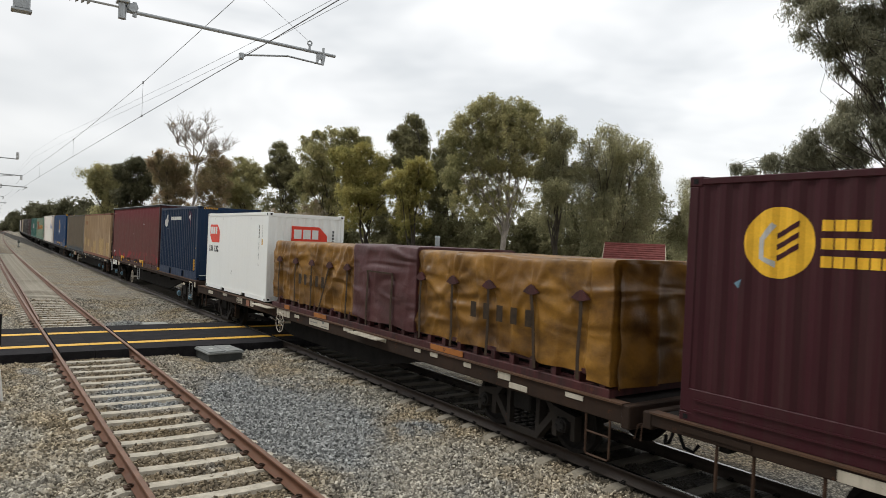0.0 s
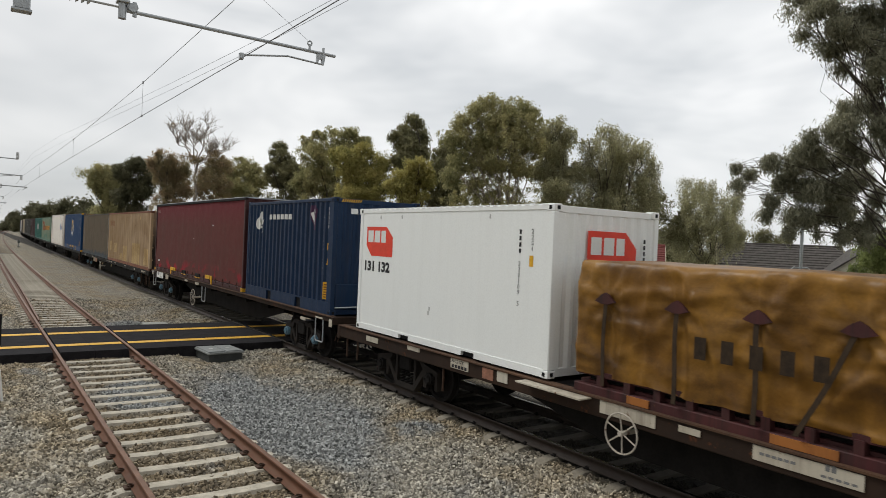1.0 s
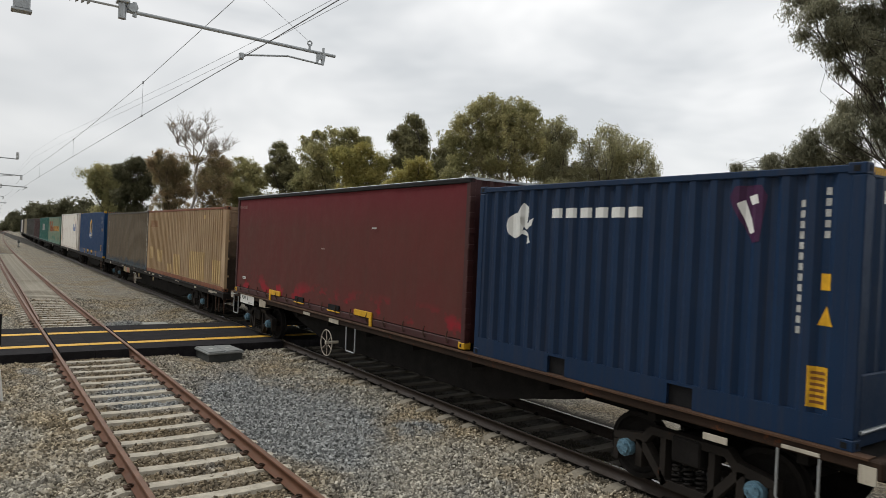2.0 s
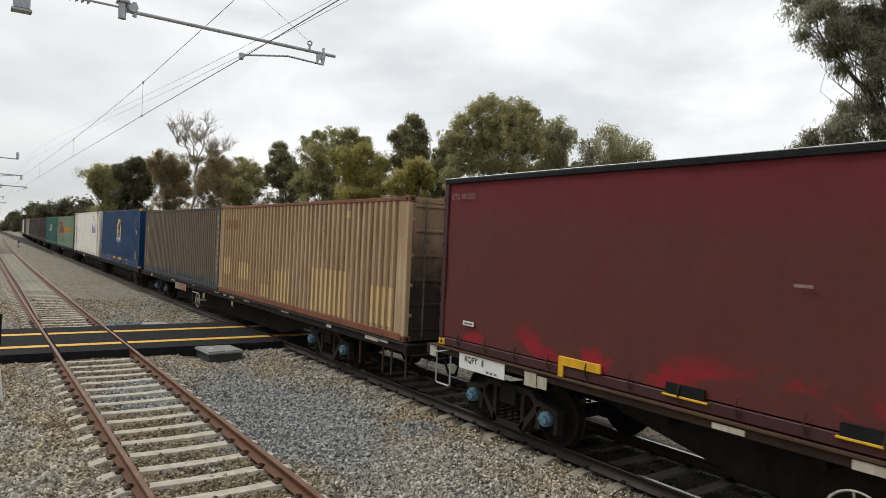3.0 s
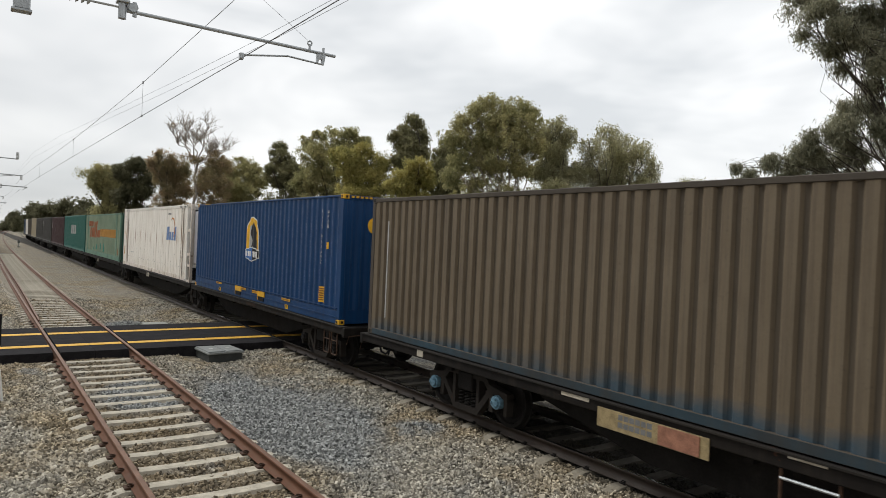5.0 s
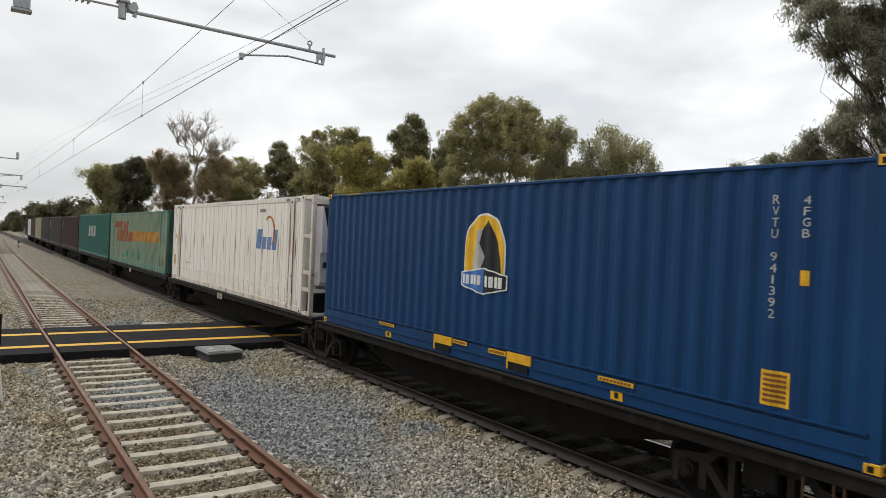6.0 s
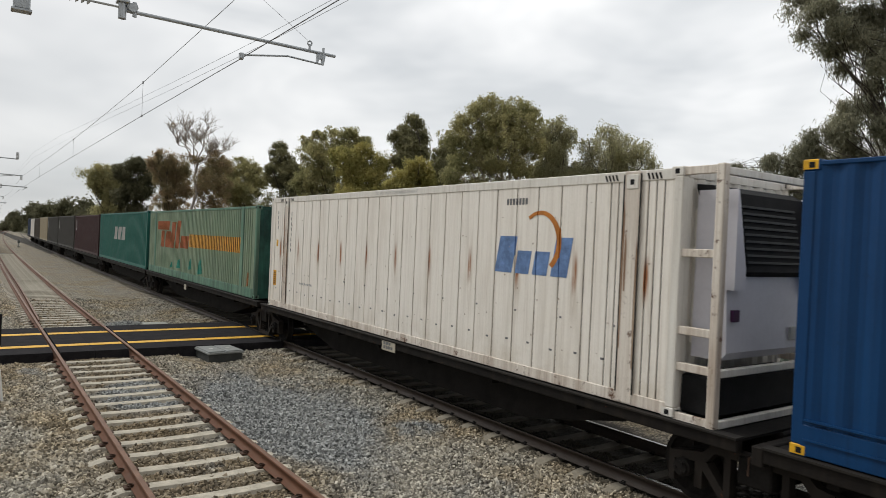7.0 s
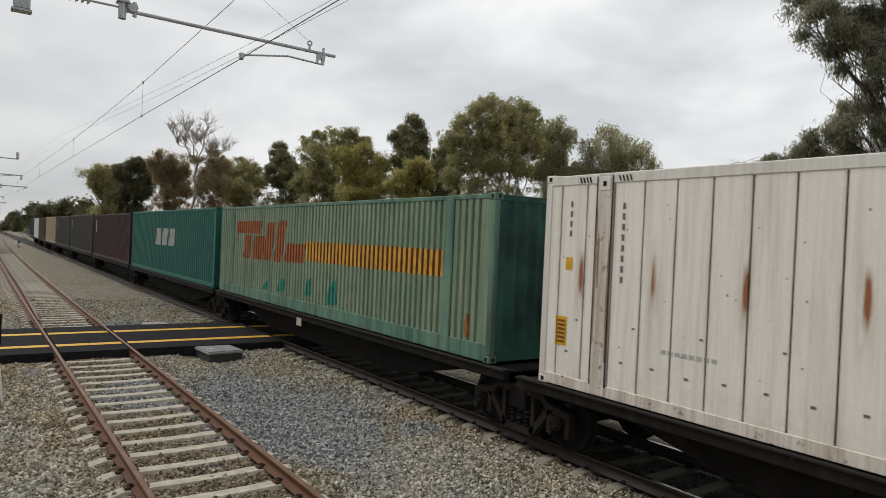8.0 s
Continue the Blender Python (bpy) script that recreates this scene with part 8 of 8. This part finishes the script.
belt_tree("large near gum tree with hanging leaves and thin branches", 0.745, 26,
          ((-6.24, 9.69, 0.26, 0.22, 0.70), (-5.89, 9.32, 0.35, 0.26, 0.70), (-5.37, 9.60, 0.61, 0.43, 0.80), (-5.66, 8.90, 0.33, 0.24, 0.70), (-5.00, 8.84, 0.52, 0.39, 0.80), (-5.26, 8.31, 0.30, 0.20, 0.70), (-4.69, 8.20, 0.48, 0.26, 0.80), (-4.38, 9.30, 0.61, 0.57, 0.80), (-4.12, 8.45, 0.52, 0.43, 0.90), (-3.39, 9.13, 0.70, 0.76, 0.90), (-3.01, 7.95, 0.61, 0.61), (-4.01, 7.63, 0.35, 0.26), (-3.42, 7.50, 0.48, 0.39), (-2.84, 6.88, 0.39, 0.54), (-3.49, 6.79, 0.26, 0.17, 0.30), (-2.85, 6.08, 0.39, 0.39, 0.60), (-3.72, 6.26, 0.35, 0.20, 0.30), (-5.41, 10.55, 0.98, 0.48, 0.70), (-3.91, 10.83, 1.09, 0.65, 0.80), (-2.25, 10.04, 0.87, 1.30, 0.80), (-2.02, 7.67, 0.87, 1.09, 0.80), (-1.89, 5.30, 0.87, 1.09, 0.70), (-3.88, 5.86, 0.48, 0.24, 0.70), (-4.57, 5.87, 0.30, 0.24, 0.70), (-4.40, 5.36, 0.57, 0.35, 0.80), (-4.96, 4.94, 0.43, 0.39, 0.80), (-5.73, 4.65, 0.30, 0.35, 0.90), (-5.32, 4.32, 0.52, 0.35), (-5.96, 4.14, 0.26, 0.30, 0.90), (-3.99, 4.73, 0.61, 0.39, 0.80), (-3.08, 5.20, 0.57, 0.43, 0.60), (-3.47, 4.25, 0.74, 0.39, 0.90), (-4.54, 3.88, 0.65, 0.30), (-5.73, 3.83, 0.48, 0.28)),
          105000, 0.18, M_leaf[6], M_barkdark, 77, trunk=0.26, clump=0.50, droop=0.22, fork=0.3, twigs=0, slim=True)
belt_tree("dark gum with low hanging boughs", 0.80, 27,
          ((-9.83, 3.64, 0.23, 0.18), (-8.96, 3.82, 0.45, 0.32), (-9.22, 3.44, 0.27, 0.18), (-9.80, 2.92, 0.32, 0.27, 0.70), (-9.95, 2.40, 0.18, 0.14, 0.60), (-8.18, 3.08, 0.45, 0.41), (-7.37, 2.74, 0.68, 0.54), (-6.37, 2.89, 0.68, 0.54), (-8.48, 2.35, 0.32, 0.32), (-8.61, 1.76, 0.34, 0.27), (-7.78, 1.79, 0.59, 0.32), (-6.87, 1.74, 0.59, 0.27), (-5.98, 2.01, 0.68, 0.36), (-5.05, 1.42, 0.59, 0.27), (-6.44, 1.13, 0.27, 0.23), (-5.89, 1.06, 0.36, 0.25), (-5.12, 1.03, 0.36, 0.27), (-4.51, 1.85, 0.45, 0.32, 0.50), (-4.93, 3.41, 0.68, 0.45, 0.50), (-4.44, 2.64, 0.41, 0.41, 0.50), (-5.34, 2.60, 0.50, 0.36, 0.35), (-8.09, 1.12, 0.25, 0.34), (-7.64, 3.51, 0.36, 0.23)),
          58000, 0.17, M_leaf[6], M_barkdark, 78, trunk=0.2, clump=0.36, droop=0.2, fork=0.3, twigs=1, slim=True)
belt_tree("bright green garden tree beside the gable", 0.638, 34,
          ((-0.07, 0.85, 0.63, 0.57), (0.37, 1.16, 0.57, 0.51), (-0.55, 0.18, 0.37, 0.40), (0.23, 0.07, 0.63, 0.45)),
          4500, 0.22, M_leaf[8], M_barkdark, 79, trunk=0.1, clump=0.4)



def shrub_belt(name, label, row, leaf, seed, size=0.3, clump=0.6, many=2.4):
    """Understorey behind the line as one mass of leaves, set along the camera's view rays. row: (u, depth, top above
    3.04 m, half width, leaves).
    """
    rng = np.random.default_rng(seed)
    vs = []
    for u, depth, top, w, n in row:
        x, y = view_ray_point(u, depth)
        lo = bed(x, y)
        hi = 3.04 + top
        blobs = [(x + rng.uniform(-w, w), y + rng.uniform(-w, w), lo + (hi - lo) * f, w * 0.75, w * 0.75, (hi - lo) * 0.24, 1.0) for f in (0.18, 0.4, 0.6, 0.78)]
        v, _ = leaf_cloud(rng, blobs, int(n * many), size * 0.9, 0.15, clump)
        vs.append(v)
    v = np.concatenate(vs)
    ob = new(name, quads_mesh(name, v, np.arange(len(v)), leaf, 3))
    return tagged(ob, label, "shrubs", kind="stuff")


shrub_belt("dark_shrubs", "dark dense shrubs under the trees", [(-0.46 + 0.045 * k, 84 - 2.2 * k, 1.2 + 0.7 * math.sin(k * 1.7), 2.2, 2600) for k in range(17)] + [(0.37 + 0.05 * k, 52, 0.5, 2.2, 2200) for k in range(2)], M_leaf[2], 31, 0.36)
shrub_belt("dark_shrubs", "dark dense shrubs under the trees", [(-0.10 + 0.036 * k, 46, 2.0 + 0.6 * math.sin(k * 2.3), 1.6, 2600) for k in range(10)], M_leaf[2], 33, 0.30)
shrub_belt("dark_shrubs", "dark dense shrubs behind the red roof", [(0.25 + 0.03 * k, 76, 3.4 + 0.6 * math.sin(k * 1.9), 2.6, 2600) for k in range(7)], M_leaf[2], 36, 0.4, 0.9)
shrub_belt("dark_shrubs", "dark dense shrubs behind the pale gum", [(0.03 + 0.032 * k, 64, 3.2 + 0.7 * math.sin(k * 2.7), 2.0, 2400) for k in range(6)], M_leaf[2], 37, 0.36, 0.8)
shrub_belt("pale_shrubs", "pale straw-grey shrubs behind the train", [(-0.265, 58, 2.3, 1.2, 1800), (-0.235, 57, 2.9, 1.3, 2400), (-0.205, 56, 3.0, 1.2, 2200), (-0.19, 55, 2.4, 1.0, 1500)], M_leaf[5], 32, 0.26)
shrub_belt("green_hedge", "fresh green tree tops beside the house", [(0.662, 38, 1.7, 0.8, 4000), (0.70, 38, 2.4, 1.3, 4000)], M_leaf[0], 34, 0.24)
shrub_belt("far_trees", "distant dark trees along the line", [(-0.59 + 0.009 * k, 205 - 3 * k, 7.5 - 0.45 * abs(k - 5) + 1.2 * math.sin(k * 2.1), 4.0, 2600) for k in range(12)] + [(-0.645 + 0.007 * k, 290 - 8 * k, 1.6 + 0.75 * k, 4.0, 1800) for k in range(9)], M_leaf[7], 35, 1.1, 2.4, 0.8)


# houses and pole beyond the line ---------------------------------------------
M_tile = plain("brown_grey_roof_tile", (0.085, 0.075, 0.068), 0.85, 0.3, 4.0)
M_redtile = plain("red_roof_tile", (0.20, 0.058, 0.052), 0.8, 0.3, 4.0)
M_cream = plain("cream_wall", (0.80, 0.76, 0.66), 0.85, 0.12, 1.5)
M_fascia = plain("fascia_timber", (0.42, 0.36, 0.27), 0.7, 0.2, 3.0)
M_glass = plain("window_dark", (0.02, 0.025, 0.03), 0.1, 0.1, 1.0)


def house(label, x, y, rz, length, width, eave, ridge, tile):
    """Single-storey house: walls, windows, tiled gable roof laid course by course, fascia and gutter."""
    c = thing("house", label, "house", pose(x, y, bed(x, y) - 0.1, 0, 0, rz))
    l, w = length / 2, width / 2
    bm = bmesh.new()
    prism(bm, [(-w, 0), (w, 0), (w, eave), (0, ridge - 0.12), (-w, eave)], 1, -l, l)
    bmesh.ops.recalc_face_normals(bm, faces=bm.faces[:])
    part("wall", bm, M_cream, c)
    for s in (-1, 1):
        n = 14
        for k in range(n):
            f0, f1 = k / n, (k + 1) / n
            a = (s * (w + 0.45) * (1 - f0), eave - 0.22 + (ridge - eave + 0.22) * f0)
            b = (s * (w + 0.45) * (1 - f1), eave - 0.22 + (ridge - eave + 0.22) * f1)
            bm = bmesh.new()
            prism(bm, [(a[0], a[1]), (b[0], b[1]), (b[0], b[1] + 0.03), (a[0], a[1] + 0.075)], 1, -l - 0.35, l + 0.35)
            bmesh.ops.recalc_face_normals(bm, faces=bm.faces[:])
            part("tile_course", bm, tile, c)
        for e in (-1, 1):
            bm = bmesh.new()
            prism(bm, [(s * (w + 0.47), eave - 0.34), (s * (w + 0.47), eave - 0.16), (0, ridge + 0.05), (0, ridge - 0.14)], 1, *sorted((e * (l + 0.35), e * (l + 0.40))))
            bmesh.ops.recalc_face_normals(bm, faces=bm.faces[:])
            part("barge_board", bm, M_fascia, c)
        part("gutter", boxes((*sorted((s * (w + 0.44), s * (w + 0.56))), -l - 0.35, l + 0.35, eave - 0.26, eave - 0.14), bev=0.01), M_cream, c)
        for k in (-0.5, 0.3):
            wnd = part("window", boxes((*sorted((s * w, s * (w + 0.04))), l * k - 0.8, l * k + 0.8, 0.9, 2.1)), M_cream, c)
            part("pane", boxes((*sorted((s * (w + 0.041), s * (w + 0.046))), l * k - 0.72, l * k + 0.72, 0.98, 2.02)), M_glass, wnd)
    part("ridge_cap", tube(bmesh.new(), [(0, -l - 0.36, ridge + 0.03), (0, l + 0.36, ridge + 0.03)], 0.09, 8), tile, c)
    return c


def gable_wing(parent, x, y, half, eave, ridge, depth):
    """Front-facing wing with a pale gable and tiled slopes."""
    bm = bmesh.new()
    prism(bm, [(y - half, 0), (y + half, 0), (y + half, eave), (y, ridge), (y - half, eave)], 0, x, x + depth)
    bmesh.ops.recalc_face_normals(bm, faces=bm.faces[:])
    part("wing_wall", bm, M_cream, parent)
    for s in (-1, 1):
        bm = bmesh.new()
        prism(bm, [(y + s * (half + 0.35), eave - 0.2), (y, ridge + 0.02), (y, ridge + 0.14), (y + s * (half + 0.35), eave - 0.08)], 0, x - 0.3, x + depth)
        bmesh.ops.recalc_face_normals(bm, faces=bm.faces[:])
        part("wing_roof", bm, M_tile, parent)


HOUSE = house("house with brown-grey tiled roof and cream gable", 48.6, 26.6, 35, 7.6, 7.5, 2.75, 4.95, M_tile)
gable_wing(HOUSE, -5.2, -4.6, 1.9, 3.3, 4.75, 5.0)
house("house with red tiled roof among the trees", 31.01, 25.28, 38, 2.6, 5.0, 2.9, 4.40, M_redtile)


def vent_pipe():
    c = thing("vent_pipe", "pale blue-grey capped pipe beyond the line", "pipe", pose(17.00, 24.72, bed(17.00, 24.72) - 0.1))
    part("pipe", tube(bmesh.new(), [(0, 0, 0), (0, 0, 4.29)], 0.105, 12), M_galv, c)
    part("cap", tube(bmesh.new(), [(0, 0, 4.29), (0, 0, 4.37)], [0.125, 0.105], 12), M_galv, c)


vent_pipe()


def power_pole():
    c = thing("lamp_pole", "grey steel pole with a small curved top bracket", "pole", pose(40.3, 20.6, bed(40.3, 20.6) - 0.1))
    part("pole", tube(bmesh.new(), [(0, 0, 0), (0, 0, 6.2)], [0.105, 0.09], 10), M_galv, c)
    part("bracket", tube(bmesh.new(), [(-0.55, 0.35, 3.35), (-0.35, 0.22, 3.55), (0, 0, 3.5), (0.35, -0.22, 3.55), (0.55, -0.35, 3.35)], 0.03, 6), M_galv, c)


power_pole()


def boundary_fence():
    """Low sheet fence at the edge of the line, mostly hidden by the train."""
    f = tagged(new("boundary_fence"), "dull green sheet metal boundary fence beyond the line", "fence", kind="structure")
    y = -6.0
    while y < 70:
        x = 19.5 + bend(y)
        bm = bmesh.new()
        rows = corrugation(0.0, 2.38, 0.2, 0.03, 0.25)
        z = bed(x, y)
        lo = [bm.verts.new((d, yy, 0.02)) for yy, d in rows]
        hi = [bm.verts.new((d, yy, 1.75)) for yy, d in rows]
        for i in range(len(rows) - 1):
            bm.faces.new((lo[i], lo[i + 1], hi[i + 1], hi[i]))
        box(bm, -0.03, 0.05, 0.0, 2.38, 1.74, 1.80)
        ob = part("panel", bm, M_fence, f)
        ob.matrix_basis = pose(x, y, z)
        y += 2.4


M_fence = plain("fence_green", (0.10, 0.12, 0.095), 0.6, 0.15, 3.0)
boundary_fence()


# ---------------------------------------------------------------- what moves
def motions():
    times = [0.25 * k for k in range(33)]
    for ob, s in MOVING:
        walk(ob, [(t, train_pose(s, t)) for t in times])
    steps = [k / FPS for k in range(int(8.0 * FPS) + 1)]
    for ob, at in WHEELSETS:
        walk(ob, [(t, Matrix.Translation(at) @ Matrix.Rotation(gone(t) / WHEEL_R, 4, "X")) for t in steps])


motions()
